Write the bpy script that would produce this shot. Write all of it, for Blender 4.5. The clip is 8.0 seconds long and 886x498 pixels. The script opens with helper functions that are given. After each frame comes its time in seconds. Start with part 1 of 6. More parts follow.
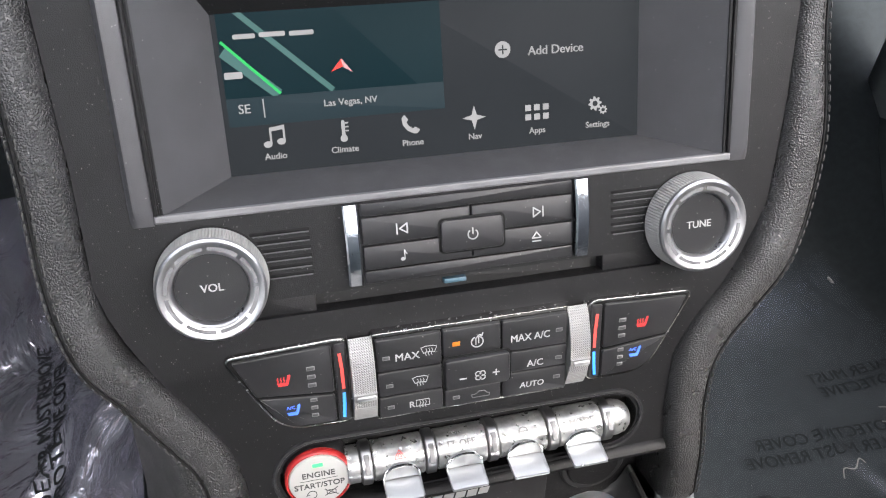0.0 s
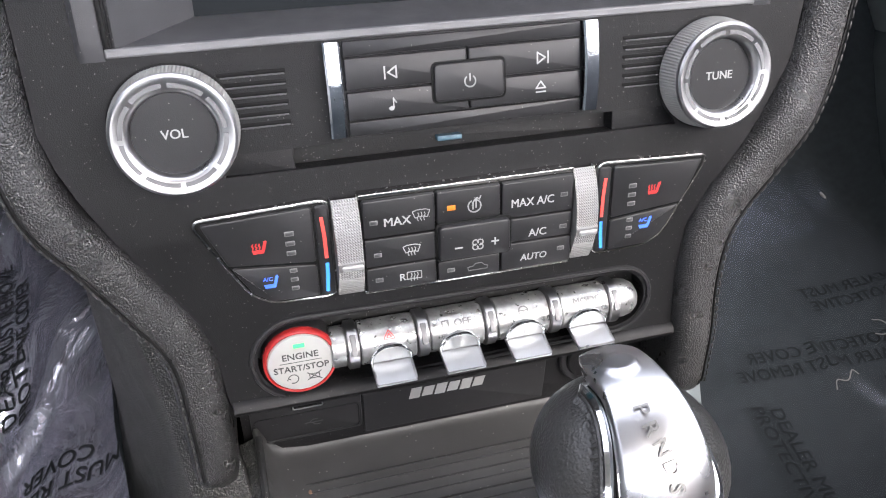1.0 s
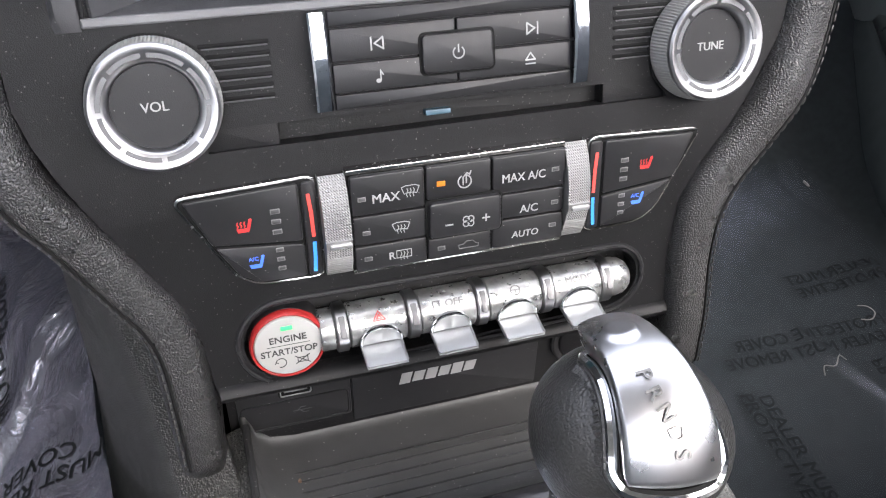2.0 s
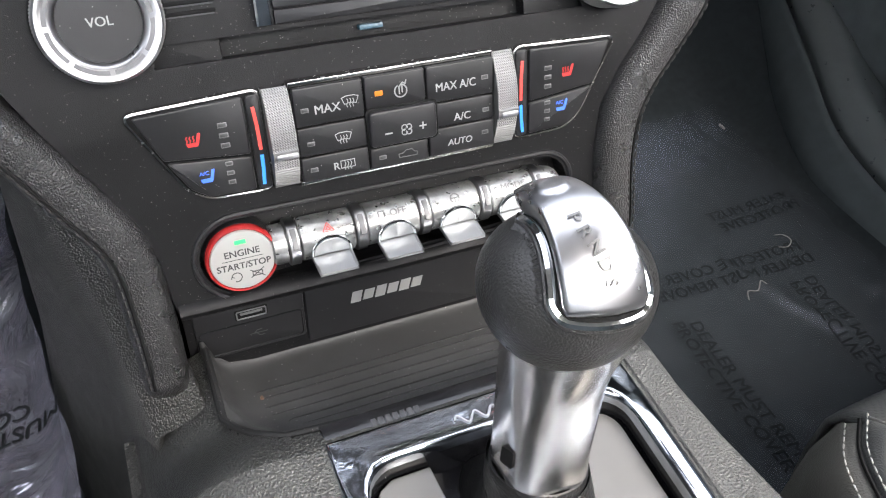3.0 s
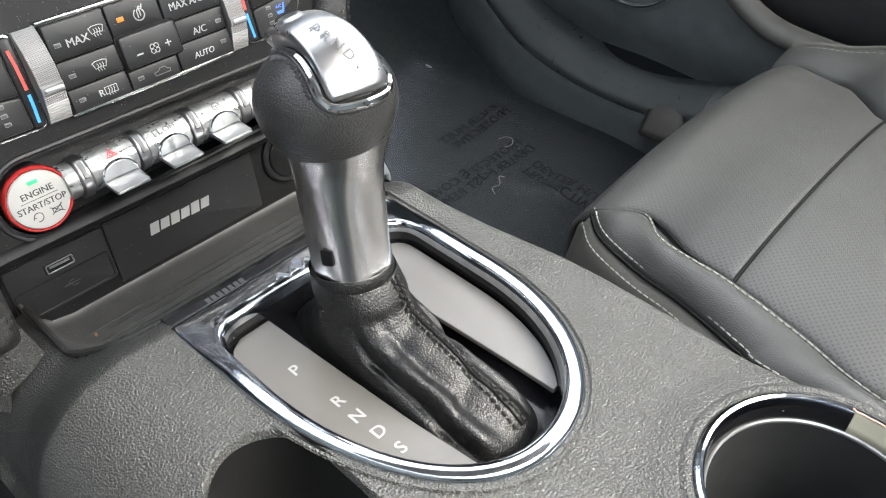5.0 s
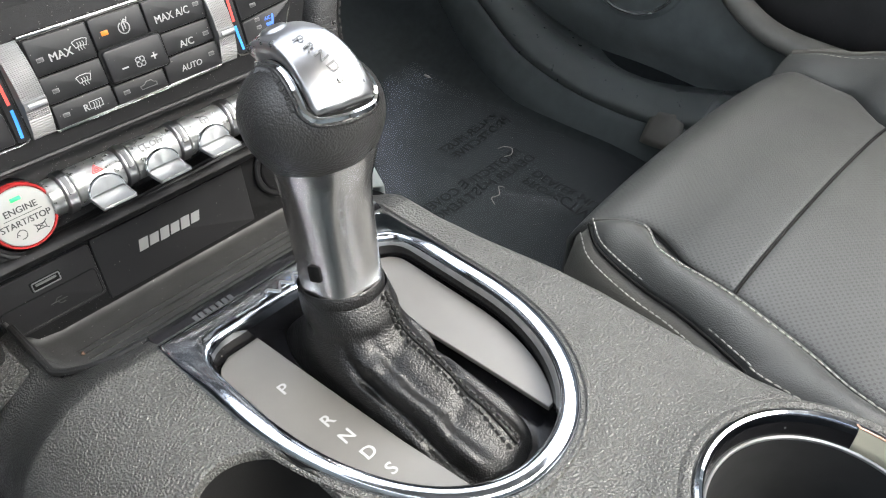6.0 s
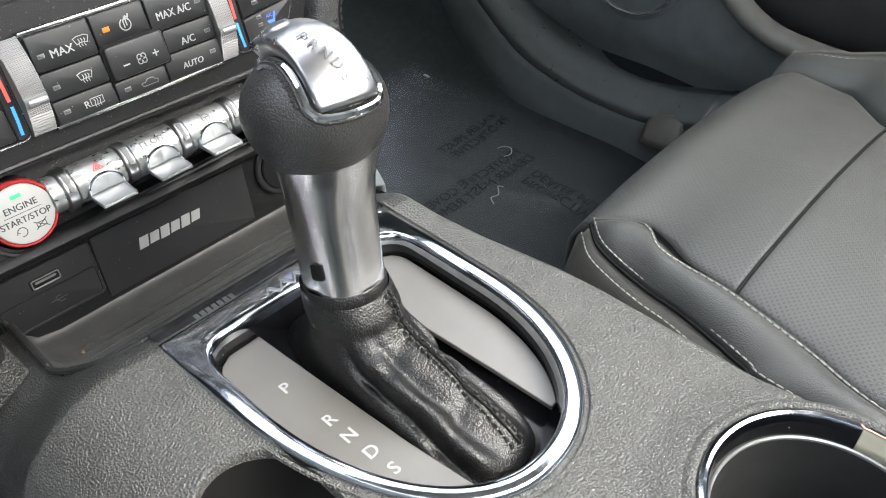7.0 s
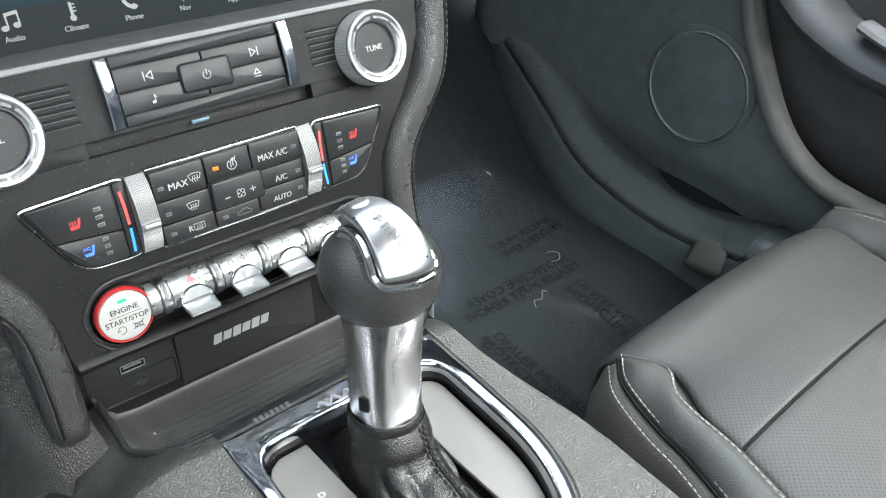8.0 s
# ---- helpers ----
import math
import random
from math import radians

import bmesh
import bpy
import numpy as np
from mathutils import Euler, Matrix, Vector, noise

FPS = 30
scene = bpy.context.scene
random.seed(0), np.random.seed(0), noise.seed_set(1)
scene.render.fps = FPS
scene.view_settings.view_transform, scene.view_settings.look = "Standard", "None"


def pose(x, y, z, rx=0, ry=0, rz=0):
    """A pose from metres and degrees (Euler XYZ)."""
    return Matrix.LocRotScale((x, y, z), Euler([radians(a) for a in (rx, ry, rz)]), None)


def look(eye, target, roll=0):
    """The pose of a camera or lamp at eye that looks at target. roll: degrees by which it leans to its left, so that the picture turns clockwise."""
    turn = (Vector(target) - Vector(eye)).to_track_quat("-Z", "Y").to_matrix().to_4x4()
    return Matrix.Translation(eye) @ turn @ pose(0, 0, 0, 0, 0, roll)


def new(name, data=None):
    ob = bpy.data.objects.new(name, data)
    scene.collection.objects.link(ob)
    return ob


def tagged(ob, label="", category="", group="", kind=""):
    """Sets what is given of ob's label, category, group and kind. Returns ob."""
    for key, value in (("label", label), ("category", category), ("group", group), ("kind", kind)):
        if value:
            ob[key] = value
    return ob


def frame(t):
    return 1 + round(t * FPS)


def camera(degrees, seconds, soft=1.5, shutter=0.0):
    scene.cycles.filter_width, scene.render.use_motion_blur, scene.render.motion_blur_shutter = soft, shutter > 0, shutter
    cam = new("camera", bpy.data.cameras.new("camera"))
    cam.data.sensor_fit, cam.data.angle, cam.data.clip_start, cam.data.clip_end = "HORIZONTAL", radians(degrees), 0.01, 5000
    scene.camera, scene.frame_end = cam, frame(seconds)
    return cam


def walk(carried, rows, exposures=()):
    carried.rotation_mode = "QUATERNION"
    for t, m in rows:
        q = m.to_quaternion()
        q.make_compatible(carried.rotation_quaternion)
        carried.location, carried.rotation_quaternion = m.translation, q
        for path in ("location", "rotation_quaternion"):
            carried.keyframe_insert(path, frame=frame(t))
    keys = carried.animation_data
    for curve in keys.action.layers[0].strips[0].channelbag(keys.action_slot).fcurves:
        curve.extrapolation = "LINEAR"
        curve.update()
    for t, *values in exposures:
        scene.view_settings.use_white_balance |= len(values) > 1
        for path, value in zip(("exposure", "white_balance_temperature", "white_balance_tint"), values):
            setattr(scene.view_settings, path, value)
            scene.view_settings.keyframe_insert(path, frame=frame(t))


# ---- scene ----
cam = camera(58.22, 8.0, soft=1.1)
PATH = [
    (0, (-0.0764, -0.2252, 0.6562), (0.0279, 0.1386, 0.3294), 3.25),
    (0.2, (-0.0789, -0.2285, 0.6401), (0.0283, 0.1263, 0.3048), 3.88),
    (0.5, (-0.0817, -0.2276, 0.6218), (0.0288, 0.1165, 0.2763), 4.39),
    (0.7, (-0.0823, -0.2246, 0.6133), (0.0314, 0.1144, 0.2638), 4.76),
    (1, (-0.0802, -0.2229, 0.6078), (0.0340, 0.1163, 0.2587), 4.61),
    (1.2, (-0.0811, -0.2208, 0.6051), (0.0355, 0.1172, 0.2557), 4.80),
    (2.3, (-0.0838, -0.2252, 0.5947), (0.0442, 0.1115, 0.2480), 5.16),
    (2.5, (-0.0858, -0.2275, 0.5938), (0.0452, 0.1039, 0.2431), 5.61),
    (2.7, (-0.0901, -0.2376, 0.5906), (0.0487, 0.0901, 0.2397), 5.51),
    (3, (-0.0969, -0.2578, 0.5857), (0.0641, 0.0617, 0.2364), 5.51),
    (3.2, (-0.1067, -0.2661, 0.5888), (0.0728, 0.0439, 0.2414), 5.14),
    (3.5, (-0.1160, -0.2924, 0.5927), (0.1039, -0.0027, 0.2496), 5.30),
    (3.7, (-0.1189, -0.3078, 0.5920), (0.1228, -0.0336, 0.2524), 4.85),
    (4, (-0.1325, -0.3214, 0.5888), (0.1415, -0.0728, 0.2524), 4.85),
    (4.2, (-0.1451, -0.3267, 0.5852), (0.1387, -0.0846, 0.2523), 4.33),
    (4.5, (-0.1571, -0.3327, 0.5782), (0.1273, -0.0903, 0.2460), 3.19),
    (6, (-0.1461, -0.3321, 0.5678), (0.1377, -0.0808, 0.2418), 1.52),
    (6.2, (-0.1441, -0.3298, 0.5690), (0.1397, -0.0786, 0.2430), 1.37),
    (6.5, (-0.1409, -0.3268, 0.5625), (0.1437, -0.0758, 0.2369), 1.37),
    (7, (-0.1473, -0.3298, 0.5663), (0.1380, -0.0799, 0.2405), 1.87),
    (7.2, (-0.1446, -0.3278, 0.5673), (0.1405, -0.0787, 0.2407), 2.38),
    (7.5, (-0.1425, -0.3254, 0.5921), (0.1435, -0.0754, 0.2670), 4.20),
    (7.7, (-0.1461, -0.3255, 0.6041), (0.1426, -0.0676, 0.2885), 5.34),
    (8, (-0.1564, -0.3388, 0.6311), (0.1206, -0.0505, 0.3309), 5.87),
]
walk(cam, [(t, look(eye, target, roll)) for t, eye, target, roll in PATH], [(0, 3.6, 6700, 12), (1, 3.58, 6600, 14), (2.5, 3.45, 6600, 12), (3.5, 3.5, 6700, 9), (4.5, 3.57, 6720, 7), (7.5, 3.57, 6680, 7), (8, 3.8, 6400, 2)])

# ---- world and light ----
world = bpy.data.worlds.new("sky")
scene.world = world
world.use_nodes = True
wn = world.node_tree
sky = wn.nodes.new("ShaderNodeTexSky")
sky.sky_type = 'NISHITA'
sky.sun_disc = False
sky.sun_elevation = radians(53)
sky.sun_rotation = radians(153)
sky.air_density, sky.dust_density = 1.0, 3.0
cloud = wn.nodes.new("ShaderNodeHueSaturation")
cloud.inputs["Saturation"].default_value = 0.35
wn.links.new(sky.outputs[0], cloud.inputs["Color"])
wn.links.new(cloud.outputs[0], wn.nodes["Background"].inputs[0])
wn.nodes["Background"].inputs[1].default_value = 0.15
sun_data = bpy.data.lights.new("sun", 'SUN')
sun_data.energy, sun_data.angle, sun_data.color = 0.5, radians(36), (1.0, 0.96, 0.9)
sun = new("sun", sun_data)
sun.matrix_world = look((1.05, -2.05, 3.36), (0, 0, 0.3))

# ---- materials ----


def material(name, colour, rough=0.5, metal=0.0, vary=0.15, vary_scale=40.0, bump=0.0, bump_scale=900.0, kind="noise",
             rough_vary=0.0, specks=0.0, speck_scale=700.0, spec=0.5, coat=0.0, emit=0.0, bump2=0.0, bump2_scale=120.0, stretch=None, relief=0.0005):
    """A principled surface with colour and gloss that vary at a broad and a fine scale, relief, and dust specks."""
    m = bpy.data.materials.new(name)
    m.use_nodes = True
    nt = m.node_tree
    b = nt.nodes["Principled BSDF"]
    tc = nt.nodes.new("ShaderNodeTexCoord")
    co = tc.outputs["Object"]
    if stretch:
        mp = nt.nodes.new("ShaderNodeMapping")
        mp.inputs["Scale"].default_value = stretch
        nt.links.new(co, mp.inputs[0])
        co = mp.outputs[0]
    n1 = nt.nodes.new("ShaderNodeTexNoise")
    n1.inputs["Scale"].default_value, n1.inputs["Detail"].default_value = vary_scale, 6
    nt.links.new(co, n1.inputs["Vector"])
    ramp = nt.nodes.new("ShaderNodeMapRange")
    ramp.inputs[1].default_value, ramp.inputs[2].default_value = 0.3, 0.7
    ramp.inputs[3].default_value, ramp.inputs[4].default_value = 1 - vary, 1 + vary
    nt.links.new(n1.outputs["Fac"], ramp.inputs[0])
    mul = nt.nodes.new("ShaderNodeVectorMath")
    mul.operation = 'SCALE'
    mul.inputs[0].default_value = colour
    nt.links.new(ramp.outputs[0], mul.inputs["Scale"])
    colour_out = mul.outputs[0]
    if specks:
        v = nt.nodes.new("ShaderNodeTexVoronoi")
        v.inputs["Scale"].default_value = speck_scale
        nt.links.new(tc.outputs["Object"], v.inputs["Vector"])
        sz = nt.nodes.new("ShaderNodeSeparateColor")
        nt.links.new(v.outputs["Color"], sz.inputs[0])
        pick = nt.nodes.new("ShaderNodeMath")
        pick.operation = 'LESS_THAN'
        pick.inputs[1].default_value = specks
        nt.links.new(sz.outputs[0], pick.inputs[0])
        near = nt.nodes.new("ShaderNodeMath")
        near.operation = 'LESS_THAN'
        near.inputs[1].default_value = 0.2
        nt.links.new(v.outputs["Distance"], near.inputs[0])
        both = nt.nodes.new("ShaderNodeMath")
        both.operation = 'MULTIPLY'
        nt.links.new(pick.outputs[0], both.inputs[0])
        nt.links.new(near.outputs[0], both.inputs[1])
        mix = nt.nodes.new("ShaderNodeMix")
        mix.data_type = 'RGBA'
        mix.inputs[7].default_value = (0.19, 0.185, 0.178, 1)
        nt.links.new(both.outputs[0], mix.inputs[0])
        nt.links.new(colour_out, mix.inputs[6])
        colour_out = mix.outputs[2]
    nt.links.new(colour_out, b.inputs["Base Color"])
    b.inputs["Metallic"].default_value = metal
    b.inputs["Roughness"].default_value = rough
    b.inputs["Specular IOR Level"].default_value = spec
    b.inputs["Coat Weight"].default_value = coat
    b.inputs["Coat Roughness"].default_value = 0.08
    if rough_vary:
        r2 = nt.nodes.new("ShaderNodeMapRange")
        r2.inputs[1].default_value, r2.inputs[2].default_value = 0.3, 0.7
        r2.inputs[3].default_value, r2.inputs[4].default_value = max(0.02, rough - rough_vary), rough + rough_vary
        n3 = nt.nodes.new("ShaderNodeTexNoise")
        n3.inputs["Scale"].default_value, n3.inputs["Detail"].default_value = vary_scale * 2.3, 5
        nt.links.new(co, n3.inputs["Vector"])
        nt.links.new(n3.outputs["Fac"], r2.inputs[0])
        nt.links.new(r2.outputs[0], b.inputs["Roughness"])
    if bump:
        bp = nt.nodes.new("ShaderNodeBump")
        bp.inputs["Strength"].default_value = min(1.0, bump)
        bp.inputs["Distance"].default_value = relief
        if kind == "grain":
            # leather: pebbles between fine creases
            wob = nt.nodes.new("ShaderNodeTexNoise")
            wob.inputs["Scale"].default_value = bump_scale * 0.6
            nt.links.new(co, wob.inputs["Vector"])
            add = nt.nodes.new("ShaderNodeMix")
            add.data_type = 'VECTOR'
            add.inputs[0].default_value = 0.0006
            nt.links.new(co, add.inputs[4])
            nt.links.new(wob.outputs["Color"], add.inputs[5])
            tx = nt.nodes.new("ShaderNodeTexVoronoi")
            tx.feature = 'SMOOTH_F1'
            tx.inputs["Scale"].default_value = bump_scale
            tx.inputs["Smoothness"].default_value = 0.2
            nt.links.new(add.outputs[1], tx.inputs["Vector"])
            inv = nt.nodes.new("ShaderNodeMapRange")
            inv.interpolation_type = 'SMOOTHSTEP'
            inv.inputs[1].default_value, inv.inputs[2].default_value = 0.18, 0.80
            inv.inputs[3].default_value, inv.inputs[4].default_value = 1.0, 0.0
            nt.links.new(tx.outputs["Distance"], inv.inputs[0])
            height = inv.outputs[0]
        else:
            tx = nt.nodes.new("ShaderNodeTexNoise")
            tx.inputs["Scale"].default_value, tx.inputs["Detail"].default_value = bump_scale, 3
            nt.links.new(co, tx.inputs["Vector"])
            height = tx.outputs["Fac"]
        nt.links.new(height, bp.inputs["Height"])
        out = bp.outputs[0]
        if bump2:
            bq = nt.nodes.new("ShaderNodeBump")
            bq.inputs["Strength"].default_value = bump2
            bq.inputs["Distance"].default_value = 0.002
            t2 = nt.nodes.new("ShaderNodeTexNoise")
            t2.inputs["Scale"].default_value, t2.inputs["Detail"].default_value = bump2_scale, 3
            nt.links.new(co, t2.inputs["Vector"])
            nt.links.new(t2.outputs["Fac"], bq.inputs["Height"])
            nt.links.new(out, bq.inputs["Normal"])
            out = bq.outputs[0]
        nt.links.new(out, b.inputs["Normal"])
    if emit:
        nt.links.new(colour_out, b.inputs["Emission Color"])
        b.inputs["Emission Strength"].default_value = emit
    return m


FASCIA = material("matt_black_plastic", (0.0074, 0.0074, 0.0079), 0.48, bump=0.3, bump_scale=2600, specks=0.07, speck_scale=1500, rough_vary=0.06, spec=0.2)
SURROUND = material("charcoal_plastic", (0.045, 0.045, 0.048), 0.46, bump=0.2, bump_scale=2600, specks=0.02, speck_scale=950, rough_vary=0.05)
RIM = material("grey_rim_plastic", (0.12, 0.12, 0.123), 0.42, bump=0.15, bump_scale=2600, rough_vary=0.05)
BUTTON = material("button_plastic", (0.015, 0.015, 0.016), 0.4, bump=0.12, bump_scale=2200, specks=0.02, speck_scale=1100, rough_vary=0.05, spec=0.32)
GLOSSBLACK = material("gloss_black_plastic", (0.008, 0.008, 0.009), 0.16, rough_vary=0.06, specks=0.02, speck_scale=520)
DARK = material("dark_recess_plastic", (0.010, 0.010, 0.010), 0.6, specks=0.22, speck_scale=1100, bump=0.3, bump_scale=1500, spec=0.3)
WELL = material("slate_rubber", (0.013, 0.0135, 0.014), 0.85, rough_vary=0.05, bump=0.1, bump_scale=1500, specks=0.003, speck_scale=200, spec=0.2)
CHROME = material("chrome", (0.86, 0.87, 0.88), 0.07, 1.0, vary=0.05, rough_vary=0.03)
EDGING = material("dusty_chrome_edging", (0.36, 0.355, 0.345), 0.2, 1.0, vary=0.25, vary_scale=220, rough_vary=0.1, specks=0.06, speck_scale=900)
DUSTYCHROME = material("fingermarked_chrome", (0.56, 0.595, 0.65), 0.1, 1.0, vary=0.14, vary_scale=160, rough_vary=0.07, bump=0.06, bump_scale=700, specks=0.03, speck_scale=900)
CAPMETAL = material("polished_cap_aluminium", (0.46, 0.46, 0.47), 0.3, 1.0, vary=0.05, rough_vary=0.05, bump=0.03, bump_scale=3000)
KNURL = material("knurled_satin_aluminium", (0.42, 0.415, 0.40), 0.42, 0.5, vary=0.08, rough_vary=0.06)
WHEELMETAL = material("knurled_wheel_metal", (0.22, 0.22, 0.215), 0.48, 0.6, vary=0.08, rough_vary=0.06)
WELLBLACK = material("well_inside_black", (0.008, 0.008, 0.008), 0.55, bump=0.2, bump_scale=1500, spec=0.3)
SATIN = material("satin_aluminium", (0.43, 0.43, 0.435), 0.32, 1.0, vary=0.06, rough_vary=0.05, bump=0.05, bump_scale=3000)
TOGGLE = material("worn_silver_toggle", (0.34, 0.345, 0.34), 0.36, 0.8, vary=0.35, vary_scale=160, rough_vary=0.14, bump=0.28, bump_scale=380, relief=0.0005)
PADDLE = material("satin_silver_paddle", (0.40, 0.41, 0.415), 0.38, 0.8, vary=0.06, rough_vary=0.05, bump=0.05, bump_scale=2500)
BRUSHED = material("polished_aluminium", (0.62, 0.61, 0.60), 0.23, 1.0, vary=0.03, rough_vary=0.03)
LEATHER = material("grained_console_vinyl", (0.060, 0.0597, 0.0562), 0.44, bump=0.8, bump_scale=1020, kind="grain", vary=0.1, rough_vary=0.06, specks=0.003, speck_scale=300, relief=0.0005)
BOLSTER = material("black_pebbled_leather", (0.0165, 0.0162, 0.0160), 0.31, bump=0.8, bump_scale=1350, kind="grain", vary=0.15, rough_vary=0.07, specks=0.012, speck_scale=700, spec=0.6, relief=0.00042)
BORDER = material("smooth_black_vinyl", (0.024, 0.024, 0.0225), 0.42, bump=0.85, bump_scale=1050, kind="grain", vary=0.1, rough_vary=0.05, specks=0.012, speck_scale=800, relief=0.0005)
BOOT = material("black_boot_leather", (0.0068, 0.0066, 0.0065), 0.36, bump=0.6, bump_scale=1150, kind="grain", vary=0.2, rough_vary=0.06, relief=0.00024, spec=0.5, bump2=0.12, bump2_scale=80)
KNOBHIDE = material("smooth_black_leather", (0.027, 0.0267, 0.0262), 0.33, bump=0.4, bump_scale=1200, kind="grain", vary=0.12, rough_vary=0.06, bump2=0.10, bump2_scale=140, relief=0.0003)
SEAT = material("black_seat_leather", (0.0425, 0.0440, 0.0432), 0.42, bump=0.45, bump_scale=1250, kind="grain", vary=0.08, vary_scale=12, rough_vary=0.05, bump2=0.05, bump2_scale=40, relief=0.0003)
SEATSIDE = material("grey_seat_side_vinyl", (0.070, 0.067, 0.059), 0.55, bump=0.4, bump_scale=900, kind="grain", vary=0.12, vary_scale=30, relief=0.0003)
THREAD = material("grey_thread", (0.30, 0.295, 0.27), 0.7, vary=0.2, vary_scale=600)
BLACKTHREAD = material("black_thread", (0.024, 0.0235, 0.0225), 0.55, vary=0.2, vary_scale=600, spec=0.3)
FACEPLATE = material("satin_grey_plate", (0.128, 0.122, 0.113), 0.36, 0.35, vary=0.06, rough_vary=0.05, specks=0.003, speck_scale=250)
TRAYMAT = material("grey_rubber_mat", (0.042, 0.042, 0.0415), 0.5, bump=0.2, bump_scale=2000, specks=0.06, speck_scale=600, rough_vary=0.06, spec=0.35)
LINE = material("groove_black", (0.005, 0.005, 0.005), 0.7, vary=0.02, spec=0.15)
SILLTRIM = material("dark_sill_plastic", (0.085, 0.095, 0.096), 0.3, vary=0.06, rough_vary=0.03, spec=0.8, coat=0.4)
# carpet colour paled beyond the floor's to take in lens haze
SIDECARPET = material("haze_paled_side_carpet", (0.056, 0.066, 0.069), 0.9, bump=0.2, bump_scale=1100, vary=0.08, vary_scale=60, spec=0.15)
WHITE = material("white_print", (0.31, 0.31, 0.305), 0.5, vary=0.06, vary_scale=500)
GREYPRINT = material("grey_print", (0.115, 0.115, 0.115), 0.4, vary=0.08)
CAPPRINT = material("etched_grey_lettering", (0.15, 0.148, 0.143), 0.4, 0.5, vary=0.08)
DARKPRINT = material("dark_print", (0.03, 0.03, 0.031), 0.5, vary=0.08)
SILVERPRINT = material("silver_print", (0.40, 0.40, 0.395), 0.4, 0.5, vary=0.08)
REDPRINT = material("red_print", (0.5, 0.03, 0.03), 0.5, vary=0.08, vary_scale=300)
REDBAR = material("red_bar", (0.62, 0.06, 0.05), 0.4, vary=0.05, emit=0.08)
BLUEBAR = material("blue_bar", (0.03, 0.2, 0.62), 0.4, vary=0.05, emit=0.12)
BLUEPRINT = material("blue_print", (0.04, 0.12, 0.6), 0.5, vary=0.05, emit=0.1)
AMBERLAMP = material("amber_lamp", (0.42, 0.13, 0.012), 0.3, vary=0.03, emit=0.06)
GREENLAMP = material("green_lamp", (0.03, 0.75, 0.15), 0.3, vary=0.03, emit=0.1)
OFFLAMP = material("unlit_lamp", (0.05, 0.05, 0.05), 0.4, vary=0.05)
STARTRED = material("red_ring_plastic", (0.27, 0.018, 0.018), 0.24, vary=0.05, coat=0.3)
STARTFACE = material("silver_button_face", (0.33, 0.33, 0.315), 0.42, 0.1, vary=0.04, rough_vary=0.05)
# base colour raised partly to stand in for lens haze
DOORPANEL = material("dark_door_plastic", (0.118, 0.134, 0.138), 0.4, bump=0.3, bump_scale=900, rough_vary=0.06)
CARPET = material("dark_carpet", (0.0120, 0.0150, 0.0168), 0.9, bump=0.25, bump_scale=1100, vary=0.15, vary_scale=120, bump2=0.15, bump2_scale=60, spec=0.15)
CLOTH = material("grey_headliner", (0.3, 0.29, 0.28), 0.9, bump=0.3, bump_scale=1200)
SCREEN = material("display_dark", (0.007, 0.008, 0.009), 0.4, vary=0.03, emit=0.3, spec=0.03)
MAPMAT = material("display_map", (0.002, 0.006, 0.0075), 0.4, vary=0.05, emit=0.3, spec=0.03)
MAPBAR = material("display_bar", (0.006, 0.010, 0.012), 0.4, vary=0.03, emit=0.3, spec=0.03)
ROADMAT = material("display_road", (0.012, 0.032, 0.030), 0.25, vary=0.03, emit=0.35, spec=0.06)
ROUTEMAT = material("display_route", (0.005, 0.12, 0.03), 0.25, vary=0.03, emit=0.3, spec=0.06)
DISPLAYTEXT = material("display_lettering", (0.12, 0.12, 0.12), 0.3, vary=0.03, emit=0.17, spec=0.06)
DISPLAYRED = material("display_arrow", (0.3, 0.02, 0.016), 0.3, vary=0.05, emit=0.2, spec=0.06)
IVORY = material("bare_ivory_plastic", (0.44, 0.42, 0.33), 0.45, vary=0.1)
COPPER = material("copper_underplate", (0.34, 0.2, 0.15), 0.35, 0.8, vary=0.4, vary_scale=900)
CRUMB = material("brown_crumb", (0.17, 0.1, 0.065), 0.8, vary=0.3, vary_scale=900)
PALEMARK = material("pale_debris", (0.075, 0.075, 0.07), 0.6, vary=0.25)
FILMPRINT = material("black_film_print", (0.0088, 0.0105, 0.0116), 0.85, vary=0.15, vary_scale=90, spec=0.03)
LITSILL = material("warm_grey_lit_sill", (0.10, 0.096, 0.088), 0.4, bump=0.15, bump_scale=1200, rough_vary=0.05)
MOULDING = material("warm_grey_moulding", (0.15, 0.145, 0.132), 0.42, bump=0.2, bump_scale=1000, rough_vary=0.05)

# clear protective film over the carpets
FILM = bpy.data.materials.new("clear_film")
FILM.use_nodes = True
fn = FILM.node_tree
fn.nodes.remove(fn.nodes["Principled BSDF"])
f_tr = fn.nodes.new("ShaderNodeBsdfTransparent")
f_tr.inputs[0].default_value = (0.93, 0.94, 0.97, 1)
f_gl = fn.nodes.new("ShaderNodeBsdfGlossy")
f_gl.inputs["Roughness"].default_value = 0.26
f_gl.inputs["Color"].default_value = (0.9, 0.92, 1.0, 1)
f_mix = fn.nodes.new("ShaderNodeMixShader")
f_tc = fn.nodes.new("ShaderNodeTexCoord")
f_n = fn.nodes.new("ShaderNodeTexNoise")
f_n.inputs["Scale"].default_value, f_n.inputs["Detail"].default_value = 14, 4
f_n.inputs["Distortion"].default_value = 1.6
f_b = fn.nodes.new("ShaderNodeBump")
f_b.inputs["Strength"].default_value, f_b.inputs["Distance"].default_value = 0.12, 0.006
fn.links.new(f_tc.outputs["Object"], f_n.inputs["Vector"])
fn.links.new(f_n.outputs["Fac"], f_b.inputs["Height"])
